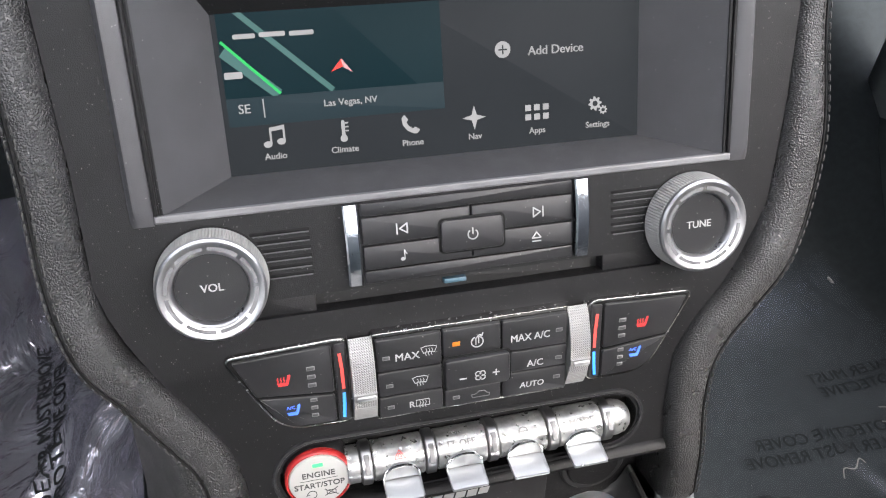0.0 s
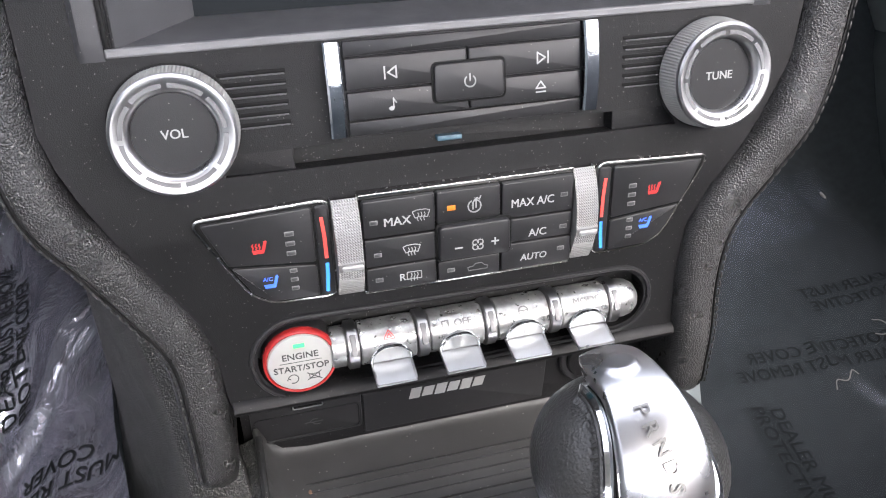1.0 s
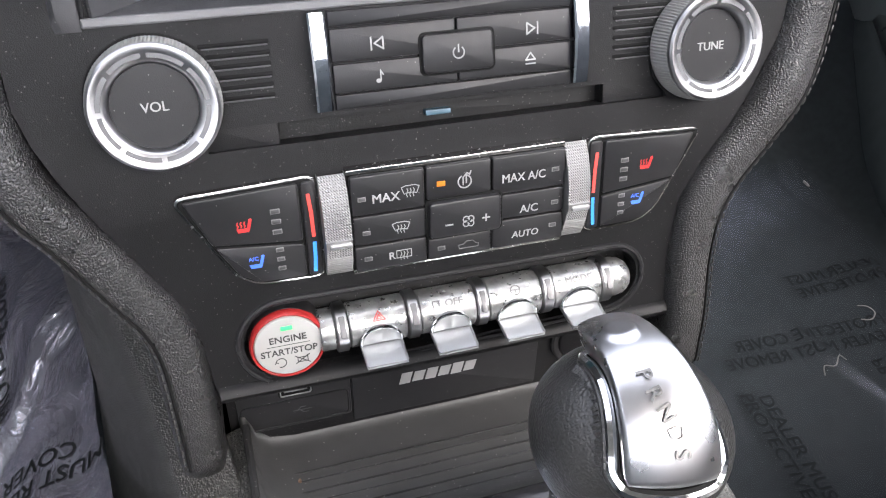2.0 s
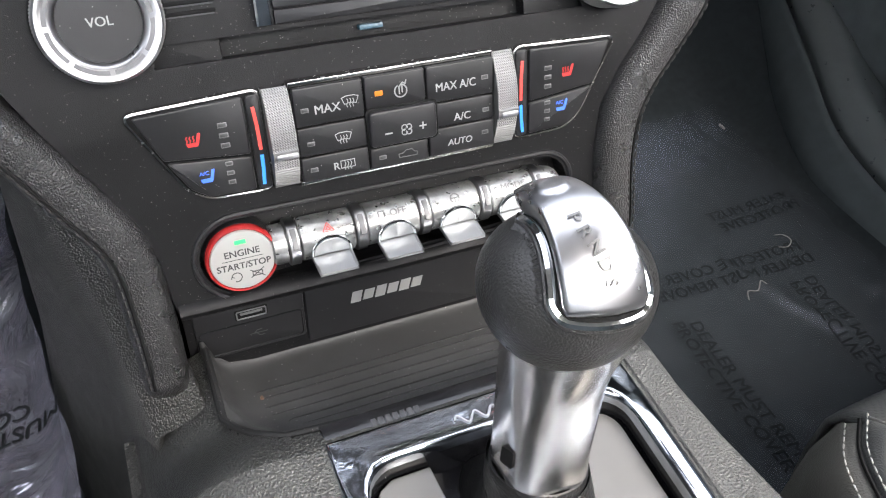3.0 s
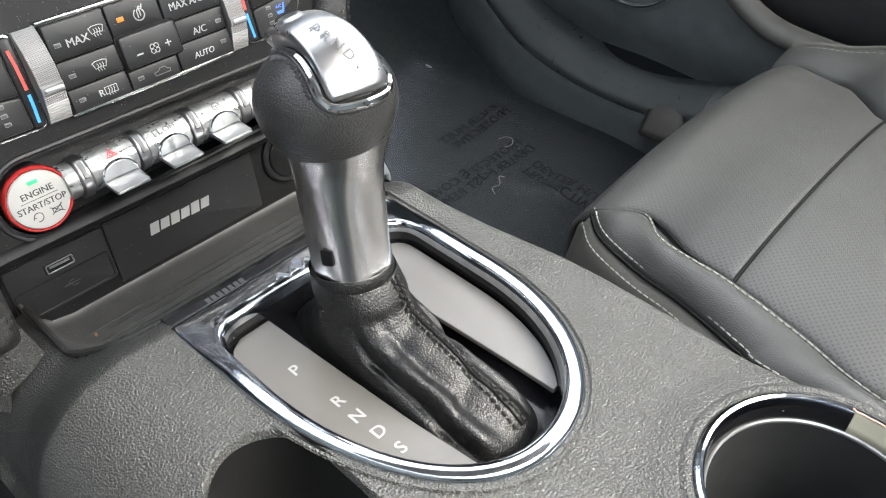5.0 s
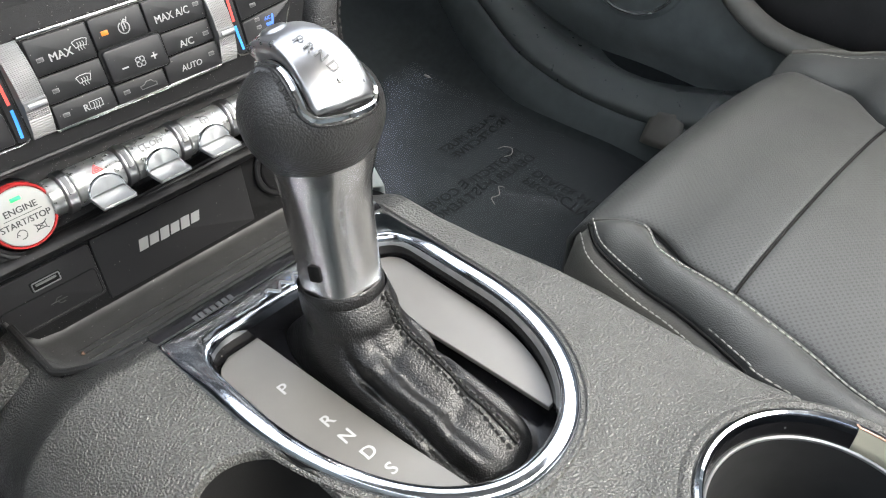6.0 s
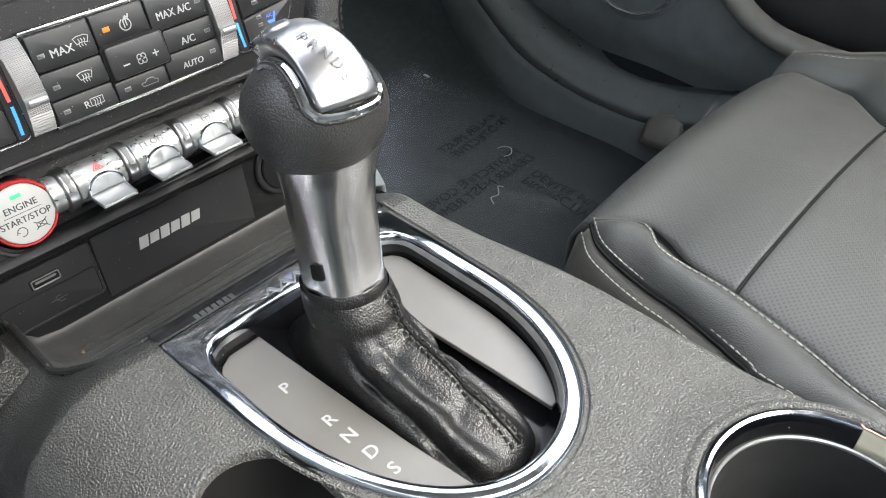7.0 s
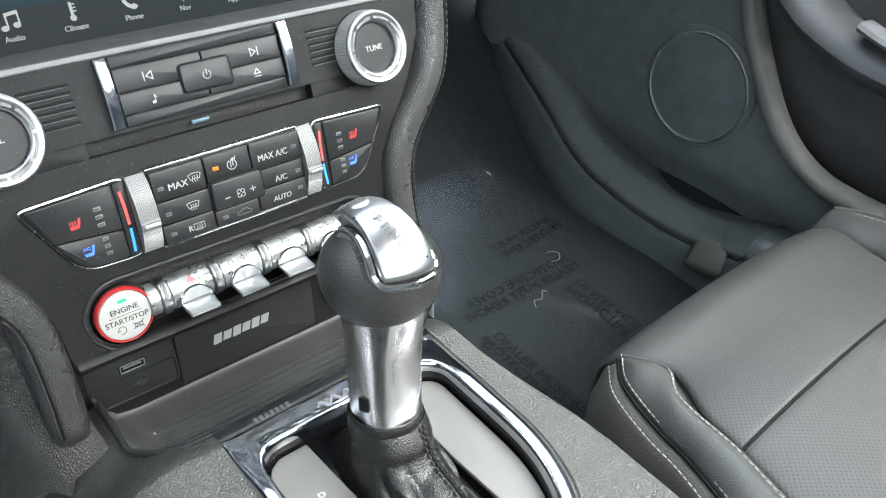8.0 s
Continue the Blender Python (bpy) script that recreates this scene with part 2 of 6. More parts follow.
fn.links.new(f_b.outputs[0], f_gl.inputs["Normal"])
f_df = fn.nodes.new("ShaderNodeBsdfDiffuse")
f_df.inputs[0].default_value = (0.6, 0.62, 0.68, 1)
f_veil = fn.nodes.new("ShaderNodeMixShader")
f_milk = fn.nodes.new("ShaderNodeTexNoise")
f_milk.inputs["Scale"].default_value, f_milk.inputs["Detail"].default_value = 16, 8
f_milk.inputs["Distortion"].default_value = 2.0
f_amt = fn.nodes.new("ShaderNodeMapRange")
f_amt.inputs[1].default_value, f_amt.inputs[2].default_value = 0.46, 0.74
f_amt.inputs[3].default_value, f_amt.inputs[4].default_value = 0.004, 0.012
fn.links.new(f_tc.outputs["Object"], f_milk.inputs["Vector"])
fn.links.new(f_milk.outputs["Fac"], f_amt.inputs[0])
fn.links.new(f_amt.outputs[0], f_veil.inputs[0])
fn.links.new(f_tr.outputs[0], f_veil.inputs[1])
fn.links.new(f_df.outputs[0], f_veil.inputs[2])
f_mix.inputs[0].default_value = 0.022
fn.links.new(f_veil.outputs[0], f_mix.inputs[1])
fn.links.new(f_gl.outputs[0], f_mix.inputs[2])
fn.links.new(f_mix.outputs[0], fn.nodes["Material Output"].inputs["Surface"])

# looser, shinier sheet on the driver's side
FILM2 = FILM.copy()
FILM2.name = "crumpled_clear_film"
FILM2.node_tree.nodes["Glossy BSDF"].inputs["Roughness"].default_value = 0.14
# violet-grey diffuse veil stands in for the sheen of the lit film
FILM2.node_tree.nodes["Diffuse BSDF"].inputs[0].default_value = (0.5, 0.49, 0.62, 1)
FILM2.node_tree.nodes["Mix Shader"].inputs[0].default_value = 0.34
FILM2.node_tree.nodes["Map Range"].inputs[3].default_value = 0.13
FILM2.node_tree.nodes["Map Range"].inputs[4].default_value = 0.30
FILM2.node_tree.nodes["Bump"].inputs["Strength"].default_value = 1.0
FILM2.node_tree.nodes["Bump"].inputs["Distance"].default_value = 0.016

# perforated seat hide: rows of small dark holes
PERF = SEAT.copy()
PERF.name = "perforated_seat_leather"
pn = PERF.node_tree
p_b = pn.nodes["Principled BSDF"]
p_tc = pn.nodes.new("ShaderNodeTexCoord")
p_map = pn.nodes.new("ShaderNodeMapping")
p_map.inputs["Rotation"].default_value = (0, 0, radians(45))
p_map.inputs["Scale"].default_value = (380, 380, 0.001)
p_v = pn.nodes.new("ShaderNodeTexVoronoi")
p_v.inputs["Randomness"].default_value = 0.0
p_v.inputs["Scale"].default_value = 1.0
p_lt = pn.nodes.new("ShaderNodeMath")
p_lt.operation = 'GREATER_THAN'
p_lt.inputs[1].default_value = 0.24
pn.links.new(p_tc.outputs["Object"], p_map.inputs[0])
pn.links.new(p_map.outputs[0], p_v.inputs["Vector"])
pn.links.new(p_v.outputs["Distance"], p_lt.inputs[0])
p_mul = pn.nodes.new("ShaderNodeMix")
p_mul.data_type = 'RGBA'
p_mul.inputs[6].default_value = (0.02, 0.02, 0.02, 1)
old = p_b.inputs["Base Color"].links[0].from_socket
pn.links.new(p_lt.outputs[0], p_mul.inputs[0])
pn.links.new(old, p_mul.inputs[7])
pn.links.new(p_mul.outputs[2], p_b.inputs["Base Color"])

# ---- building helpers ----
BASE = {}


def thing(name, place, label, category, group="", kind=""):
    ob = new(name)
    ob.location = place
    ob.empty_display_size = 0.01
    BASE[ob] = Vector(place)
    return tagged(ob, label, category, group, kind)


def part(name, bm, mat, parent=None, label="", smooth=True, kind="", sharp=35):
    """Links a bmesh in world places as one mesh object under a thing or a part."""
    me = bpy.data.meshes.new(name)
    off = BASE.get(parent, Vector((0, 0, 0)))
    bmesh.ops.recalc_face_normals(bm, faces=bm.faces)
    if smooth:
        for f in bm.faces:
            f.smooth = True
        lim = radians(sharp)
        for e in bm.edges:
            if len(e.link_faces) == 2 and e.calc_face_angle(0) > lim:
                e.smooth = False
    bmesh.ops.translate(bm, verts=bm.verts, vec=-off)
    bm.to_mesh(me)
    bm.free()
    me.materials.append(mat)
    ob = new(name, me)
    if parent:
        ob.parent = parent
    BASE[ob] = off
    return tagged(ob, label, kind=kind)


def panel_frame(origin, up):
    """A frame on a sloping panel: x to the right, y up along it, z out of it."""
    v = Vector(up).normalized()
    n = Vector((1, 0, 0)).cross(v)
    m = Matrix.Identity(4)
    for i, a in enumerate((Vector((1, 0, 0)), v, n)):
        m[0][i], m[1][i], m[2][i] = a
    m.translation = origin
    return m


MU = panel_frame((0, 0.007, 0.454), (0, 0.44, 1))      # audio panel
ML = panel_frame((0, -0.009, 0.417), (0, 0.30, 1))     # climate panel
MB = panel_frame((0, -0.0165, 0.304), (0, 0.15, 1))     # back of the storage bin
MT = Matrix.Identity(4)
MM = 0.001


def at(m, u, v, n=0.0):
    return m @ Vector((u * MM, v * MM, n * MM))


def rounded(x0, x1, y0, y1, r, k=4):
    """A rectangle with round corners, anticlockwise."""
    r = min(r, (x1 - x0) / 2 - 1e-4, (y1 - y0) / 2 - 1e-4)
    out = []
    for cx, cy, a in ((x1 - r, y1 - r, 0), (x0 + r, y1 - r, 90), (x0 + r, y0 + r, 180), (x1 - r, y0 + r, 270)):
        for i in range(k + 1):
            b = radians(a + 90 * i / k)
            out.append((cx + r * math.cos(b), cy + r * math.sin(b)))
    return out


def soften(pts, r, k=4):
    """A polygon with its corners rounded off."""
    out = []
    n = len(pts)
    for i in range(n):
        p, a, b = Vector(pts[i]), Vector(pts[i - 1]), Vector(pts[(i + 1) % n])
        da, db = (a - p), (b - p)
        ra = min(r, da.length * 0.45, db.length * 0.45)
        s, e = p + da.normalized() * ra, p + db.normalized() * ra
        for j in range(k + 1):
            t = j / k
            q = s * (1 - t) ** 2 + p * 2 * t * (1 - t) + e * t * t
            out.append((q.x, q.y))
    return out


def inset(pts, d):
    """The polygon moved inwards by d (pts anticlockwise)."""
    out = []
    n = len(pts)
    for i in range(n):
        p, a, b = Vector(pts[i]), Vector(pts[i - 1]), Vector(pts[(i + 1) % n])
        u, w = (p - a), (b - p)
        if u.length < 1e-9:
            u = w
        if w.length < 1e-9:
            w = u
        u, w = u.normalized(), w.normalized()
        nn = Vector((-u.y - w.y, u.x + w.x))
        if nn.length < 1e-6:
            nn = Vector((-u.y, u.x))
        nn.normalize()
        c = max(0.4, nn.dot(Vector((-u.y, u.x))))
        out.append(tuple(p + nn * (d / c)))
    return out


def ccw(pts):
    area = sum(pts[i - 1][0] * pts[i][1] - pts[i][0] * pts[i - 1][1] for i in range(len(pts)))
    return list(pts) if area > 0 else list(reversed(pts))


def rings(bm, loops, closed=True, cap0=True, cap1=True):
    """Skins loops of places one after another."""
    vs = [[bm.verts.new(p) for p in lp] for lp in loops]
    n = len(vs[0])
    for a, b in zip(vs, vs[1:]):
        for i in range(n if closed else n - 1):
            j = (i + 1) % n
            bm.faces.new((a[i], a[j], b[j], b[i]))
    if closed and cap0:
        bm.faces.new(list(reversed(vs[0])))
    if closed and cap1:
        bm.faces.new(vs[-1])
    return vs


def prism(bm, m, pts, n0, n1, ch=0.4):
    """A polygon in a panel's millimetres raised from n0 to n1, its front edge chamfered."""
    pts = ccw(pts)
    a, b = inset(pts, ch * 0.35), inset(pts, ch)
    rings(bm, [[at(m, x, y, n0) for x, y in pts], [at(m, x, y, n1 - ch) for x, y in pts],
               [at(m, x, y, n1 - ch * 0.3) for x, y in a], [at(m, x, y, n1) for x, y in b]])
    return bm


def block(m, x0, x1, y0, y1, n0, n1, r=1.0, ch=0.4):
    return prism(bmesh.new(), m, rounded(x0, x1, y0, y1, r), n0, n1, ch)


def plate(m, outer, holes, n0, n1):
    """A flat plate with holes through it."""
    bm = bmesh.new()
    loops = [ccw(outer)] + [list(reversed(ccw(h))) for h in holes]
    edges = []
    tops = []
    for lp in loops:
        vs = [bm.verts.new(at(m, x, y, n1)) for x, y in lp]
        tops.append(vs)
        edges += [bm.edges.new((vs[i], vs[(i + 1) % len(vs)])) for i in range(len(vs))]
    bmesh.ops.triangle_fill(bm, use_beauty=True, use_dissolve=False, edges=edges, normal=m.to_3x3() @ Vector((0, 0, 1)))
    for vs, lp in zip(tops, loops):
        low = [bm.verts.new(at(m, x, y, n0)) for x, y in lp]
        for i in range(len(vs)):
            j = (i + 1) % len(vs)
            bm.faces.new((vs[i], low[i], low[j], vs[j]))
    return bm


def lathe(m, profile, seg=48, flute=None):
    """Turns (radius, height) pairs, in millimetres, round the frame's z."""
    bm = bmesh.new()
    loops = []
    for i, (r, h) in enumerate(profile):
        lp = []
        for k in range(seg):
            rr = r - (flute[1] if flute and i in flute[0] and k % 2 else 0)
            b = 2 * math.pi * k / seg
            lp.append(at(m, rr * math.cos(b), rr * math.sin(b), h))
        loops.append(lp)
    rings(bm, loops)
    return bm


def lathe_open(m, profile, seg=72):
    """A turned dish, open at its first rim."""
    bm = bmesh.new()
    rings(bm, [[at(m, r * math.cos(2 * math.pi * k / seg), r * math.sin(2 * math.pi * k / seg), h) for k in range(seg)] for r, h in profile], cap0=False)
    return bm


def lathe_ring(m, profile, seg=96, flute=None):
    """A turned ring, open at both rims."""
    bm = bmesh.new()
    loops = []
    for i, (r, h) in enumerate(profile):
        lp = []
        for k in range(seg):
            rr = r - (flute[1] if flute and i in flute[0] and k % 2 else 0)
            b = 2 * math.pi * k / seg
            lp.append(at(m, rr * math.cos(b), rr * math.sin(b), h))
        loops.append(lp)
    rings(bm, loops, cap0=False, cap1=False)
    return bm


def thicken(ob, t, side=Vector((0, 0, 1))):
    """Gives a sheet thickness on the side away from the one that is seen."""
    mean = sum((p.normal * p.area for p in ob.data.polygons), Vector())
    sol = ob.modifiers.new("thick", 'SOLIDIFY')
    sol.thickness, sol.offset = t, -1 if mean.dot(side) > 0 else 1
    return ob


def smooth_path(pts, k=6):
    """A Catmull-Rom curve through places."""
    p = [Vector(q) for q in pts]
    p = [2 * p[0] - p[1]] + p + [2 * p[-1] - p[-2]]
    out = []
    for i in range(1, len(p) - 2):
        for j in range(k):
            t = j / k
            a, b, c, d = p[i - 1:i + 3]
            out.append(0.5 * ((2 * b) + (c - a) * t + (2 * a - 5 * b + 4 * c - d) * t * t + (3 * b - a - 3 * c + d) * t ** 3))
    out.append(p[-2])
    return out


def tube(path, r, seg=8, closed=False, bm=None, flat=1.0, up=Vector((0, 0, 1))):
    bm = bm or bmesh.new()
    n = len(path)
    loops = []
    for i, p in enumerate(path):
        a = path[i - 1] if (i or closed) else p
        b = path[(i + 1) % n] if (i < n - 1 or closed) else p
        d = (b - a).normalized()
        s = d.cross(up)
        s = s.normalized() if s.length > 1e-6 else Vector((1, 0, 0))
        w = s.cross(d)
        loops.append([p + s * (r * math.cos(2 * math.pi * k / seg)) + w * (r * flat * math.sin(2 * math.pi * k / seg)) for k in range(seg)])
    if closed:
        loops.append(loops[0])
        rings(bm, loops, cap0=False, cap1=False)
        bmesh.ops.remove_doubles(bm, verts=bm.verts, dist=1e-6)
    else:
        rings(bm, loops)
    return bm


def strokes(m, lines, w, n=0.0, t=0.12):
    """Printed strokes: ribbons of width w along lines in a panel's millimetres."""
    bm = bmesh.new()
    for ln in lines:
        for a, b in zip(ln, ln[1:]):
            a, b = Vector(a), Vector(b)
            d = b - a
            if d.length < 1e-6:
                continue
            d.normalize()
            e = d * (w * 0.35)
            s = Vector((-d.y, d.x)) * (w / 2)
            q = [a - e - s, b + e - s, b + e + s, a - e + s]
            rings(bm, [[at(m, x, y, n) for x, y in q], [at(m, x, y, n + t) for x, y in q]])
    return bm


def shapes(m, polys, n=0.0, t=0.12):
    bm = bmesh.new()
    for p in polys:
        p = ccw(p)
        rings(bm, [[at(m, x, y, n) for x, y in p], [at(m, x, y, n + t) for x, y in p]])
    return bm


def arc(cx, cy, r, a0, a1, k=10, ry=None):
    return [(cx + r * math.cos(radians(a0 + (a1 - a0) * i / k)), cy + (ry or r) * math.sin(radians(a0 + (a1 - a0) * i / k))) for i in range(k + 1)]


def lettering(name, words, m, u, v, n, size, mat, parent, label="", shear=0.0, spin=0.0, squeeze=1.0, thick=0.12, bold=0.022):
    """Letters with the built-in font, centred at (u, v) of a panel, size = capital height in millimetres."""
    cu = bpy.data.curves.new(name, 'FONT')
    cu.body, cu.size, cu.align_x, cu.align_y, cu.shear = words, size / 0.69 * MM, 'CENTER', 'CENTER', shear
    cu.extrude, cu.resolution_u = thick * MM, 3
    tmp = new("tmp_lettering", cu)
    deps = bpy.context.evaluated_depsgraph_get()
    me = bpy.data.meshes.new_from_object(tmp.evaluated_get(deps))
    bpy.data.objects.remove(tmp)
    bpy.data.curves.remove(cu)
    bm = bmesh.new()
    bm.from_mesh(me)
    bpy.data.meshes.remove(me)
    # a bold face: two more strikes, set a little to either side and each a hair above the last
    first = list(bm.verts) + list(bm.edges) + list(bm.faces)
    for k, side in ((1, -1), (2, 1)):
        more = bmesh.ops.duplicate(bm, geom=first)["geom"]
        bmesh.ops.translate(bm, verts=[g for g in more if isinstance(g, bmesh.types.BMVert)], vec=(side * bold * size * MM, 0, k * 0.012 * MM))
    bm.transform(m @ Matrix.Translation((u * MM, v * MM, n * MM)) @ Matrix.Rotation(radians(spin), 4, 'Z') @ Matrix.Diagonal((squeeze, 1, 1, 1)))
    return part(name, bm, mat, parent, label, smooth=False)


def stitches(name, path, pitch, length, r, mat, parent, label="", lift=0.0):
    """A row of single thread stitches along a path."""
    bm = bmesh.new()
    acc, nxt = 0.0, 0.0
    for a, b in zip(path, path[1:]):
        seg = (b - a).length
        while nxt <= acc + seg and seg > 0:
            d = (b - a) / seg
            p = a + d * (nxt - acc) + Vector((0, 0, lift))
            s = d.cross(Vector((0, 0, 1)))
            s = s.normalized() if s.length > 1e-5 else Vector((1, 0, 0))
            w = s.cross(d)
            lp = []
            for q, rr in ((-0.5, 0.35), (-0.3, 1.0), (0.3, 1.0), (0.5, 0.35)):
                c = p + d * (q * length) + w * (r * 0.4 * rr)
                lp.append([c + s * (r * rr * math.cos(x)) + w * (r * rr * math.sin(x)) for x in (0, 1.257, 2.513, 3.77, 5.027)])
            rings(bm, lp)
            nxt += pitch
        acc += seg
    return part(name, bm, mat, parent, label, kind="stuff")



def surface(rows, mat, name, parent, label="", sharp=70, thick=0.0, side=Vector((0, 0, 1))):
    bm = bmesh.new()
    g = [[bm.verts.new(p) for p in r] for r in rows]
    for a, b in zip(g, g[1:]):
        for i in range(len(a) - 1):
            bm.faces.new((a[i], a[i + 1], b[i + 1], b[i]))
    ob = part(name, bm, mat, parent, label, sharp=sharp)
    if thick:
        thicken(ob, thick, side)
    return ob

# ---- centre stack ----


def ease(a, b, t):
    t = min(1, max(0, (t - a) / (b - a)))
    return t * t * (3 - 2 * t)


def build_stack():
    st = thing("centre_stack", (0, 0.02, 0.42), "matt black plastic dashboard centre stack, dusty and scratched", "dashboard")
    outer = [(-145.5, 150), (-143.5, 90), (-141.5, 40), (-141.5, -4), (-138.5, -16), (-134, -27), (124, -27), (131, -14), (136, -4), (139.5, 18), (142.5, 40), (146.5, 90), (148.5, 150)]
    slot = [(-86, -25.2), (86, -25.2), (84, -17.5), (-84, -17.5)]
    bm = plate(MU, outer, [[(-113, 20.5), (113, 20.5), (113, 138), (-113, 138)], slot], -16, -2)
    part("upper_fascia", bm, FASCIA, st, smooth=False)
    outer = [(-123.6, -6), (-113, -24), (-103.5, -41), (-99.5, -58), (-98.5, -75), (-97.5, -82), (95.5, -82), (94.5, -70),
             (93.5, -56), (95.5, -30), (104.6, -13), (110.0, -6)]
    oval = ccw(arc(-69, -62.8, 16.4, 90, 270, 14) + [(60, -75.0)] + arc(66, -61.5, 13.6, -90, 90, 14))
    bm = plate(ML, outer, [oval], -12, -1.5)
    part("lower_fascia", bm, FASCIA, st, smooth=False)
    # curved band where the upper panel bends into the lower one
    lp = []
    for f in range(9):
        f /= 8
        a, b, c = at(MU, -134 + 258 * f, -27, -2), at(MU, -128.3 + 245.1 * f, -38.3, -2), at(ML, -123.6 + 233.6 * f, -6, -1.5)
        front = [a * (1 - t / 12) ** 2 + b * 2 * (t / 12) * (1 - t / 12) + c * (t / 12) ** 2 for t in range(13)]
        back = Vector((0, 0.006, -0.002))
        lp.append(front + [c + back, b + back, a + back])
    bm = bmesh.new()
    rings(bm, lp)
    part("bend", bm, FASCIA, st)
    # rounded lower lip
    path = smooth_path([at(ML, -97, -82.0, -4.6), at(ML, -50, -82.2, -4.2), at(ML, 0, -82.4, -4.0), at(ML, 50, -82.2, -4.2), at(ML, 95, -82.0, -4.6)], 4)
    part("lower_lip", tube(path, 0.0042, 12, flat=1.5, up=ML.to_3x3() @ Vector((0, 0, 1))), FASCIA, st)
    # raised edge round the oval opening
    rim = [at(ML, x, y, -1.2) for x, y in inset(oval, -2.2)]
    part("oval_rim", tube(rim, 0.0011, 6, closed=True), BUTTON, st)
    bm = block(ML, -90, 86, -82, -40, -16, -13, 10, 1)
    part("switch_well", bm, DARK, st, "dusty dark switch well")
    # slot between the two panels
    bm = block(MU, -64, 62, -26, -16.5, -16, -11, 0.5, 0.3)
    part("slot_bed", bm, DARK, st, "dusty dark slot")
    for x0, x1 in ((-86, -62), (60, 86)):
        part("slot_end", block(MU, x0, x1, -26.5, -16.8, -16, -4.5, 0.6, 0.4), FASCIA, st)
    bm = block(MU, -9, 0.5, -22.5, -20.6, -11, -7.5, 0.3, 0.2)
    part("blue_tab", bm, material("blue_tab_plastic", (0.05, 0.11, 0.15), 0.4), st, "small blue plastic tab")
    # funnel round the display
    fr = [(-113, 20.5), (113, 20.5), (113, 138), (-113, 138)]
    bk = [(-88.5, 26.5), (88.5, 26.5), (88.5, 136), (-88.5, 136)]
    for i, nm in enumerate(("shelf", "right_reveal", "top_reveal", "left_reveal")):
        j = (i + 1) % 4
        bm = bmesh.new()
        a, b, c, d = (*fr[i], -2.0), (*fr[j], -2.0), (*bk[j], -31), (*bk[i], -31)
        low = Vector(((0, -1), (1, 0), (0, 1), (-1, 0))[i]) * 3
        up_ = [at(MU, *q) for q in (a, b, c, d)]
        dn = [at(MU, q[0] + low.x, q[1] + low.y, q[2] - 2) for q in (a, b, c, d)]
        rings(bm, [dn, up_])
        part(nm, bm, SURROUND, st, smooth=False)
    part("display_rim", block(MU, -116.5, 116.5, 17.8, 20.8, -3, -0.6, 0.6, 0.7), RIM, st, "lighter chamfered rim", smooth=False)
    # stepped grooves and a slanting strip on each side of the display
    for sg in (-1, 1):
        for u0, u1, top in ((113.0, 114.2, -1.2), (114.9, 116.2, -0.7)):
            part("side_ridge", block(MU, min(sg * u0, sg * u1), max(sg * u0, sg * u1), 20.9, 141, -4, top, 0.3, 0.3), FASCIA, st)
        bm = bmesh.new()
        sec = [(116.6, -3.0), (116.6, -1.6), (117.0, -1.2), (122.0, 1.0), (122.8, 1.0), (124.2, -0.8), (125.0, -2.2), (125.0, -3.0)]
        rings(bm, [[at(MU, sg * u, v, n * k - 2.0 * (1 - k)) for u, n in sec] for v, k in ((17.0, 0.0), (20.0, 0.5), (24.0, 1.0), (141.0, 1.0))])
        part("slanting_strip", bm, SURROUND, st, "slanting plastic strip")
    # speaker slots beside the knobs
    for x0, x1, sgn in ((-84, -61.5, 1), (62.5, 85, -1)):
        for k in range(6):
            y = 9.4 - 3.45 * k
            part("slot", block(MU, x0 + (k * 0.8 if sgn > 0 else 0), x1 - (k * 0.8 if sgn < 0 else 0), y - 0.75, y + 0.75, -2.6, -1.8, 0.5, 0.1), LINE, st)
            # paler ridge stands in for the highlight on the slot's lower lip
            part("lit_slot_lip", block(MU, x0 + 1.0 + (k * 0.8 if sgn > 0 else 0), x1 - 0.5 - (k * 0.8 if sgn < 0 else 0), y - 1.25, y - 0.75, -2.6, -1.55, 0.2, 0.15), SURROUND, st)
    # top deck of the dashboard, above and ahead of the stack
    return st


build_stack()


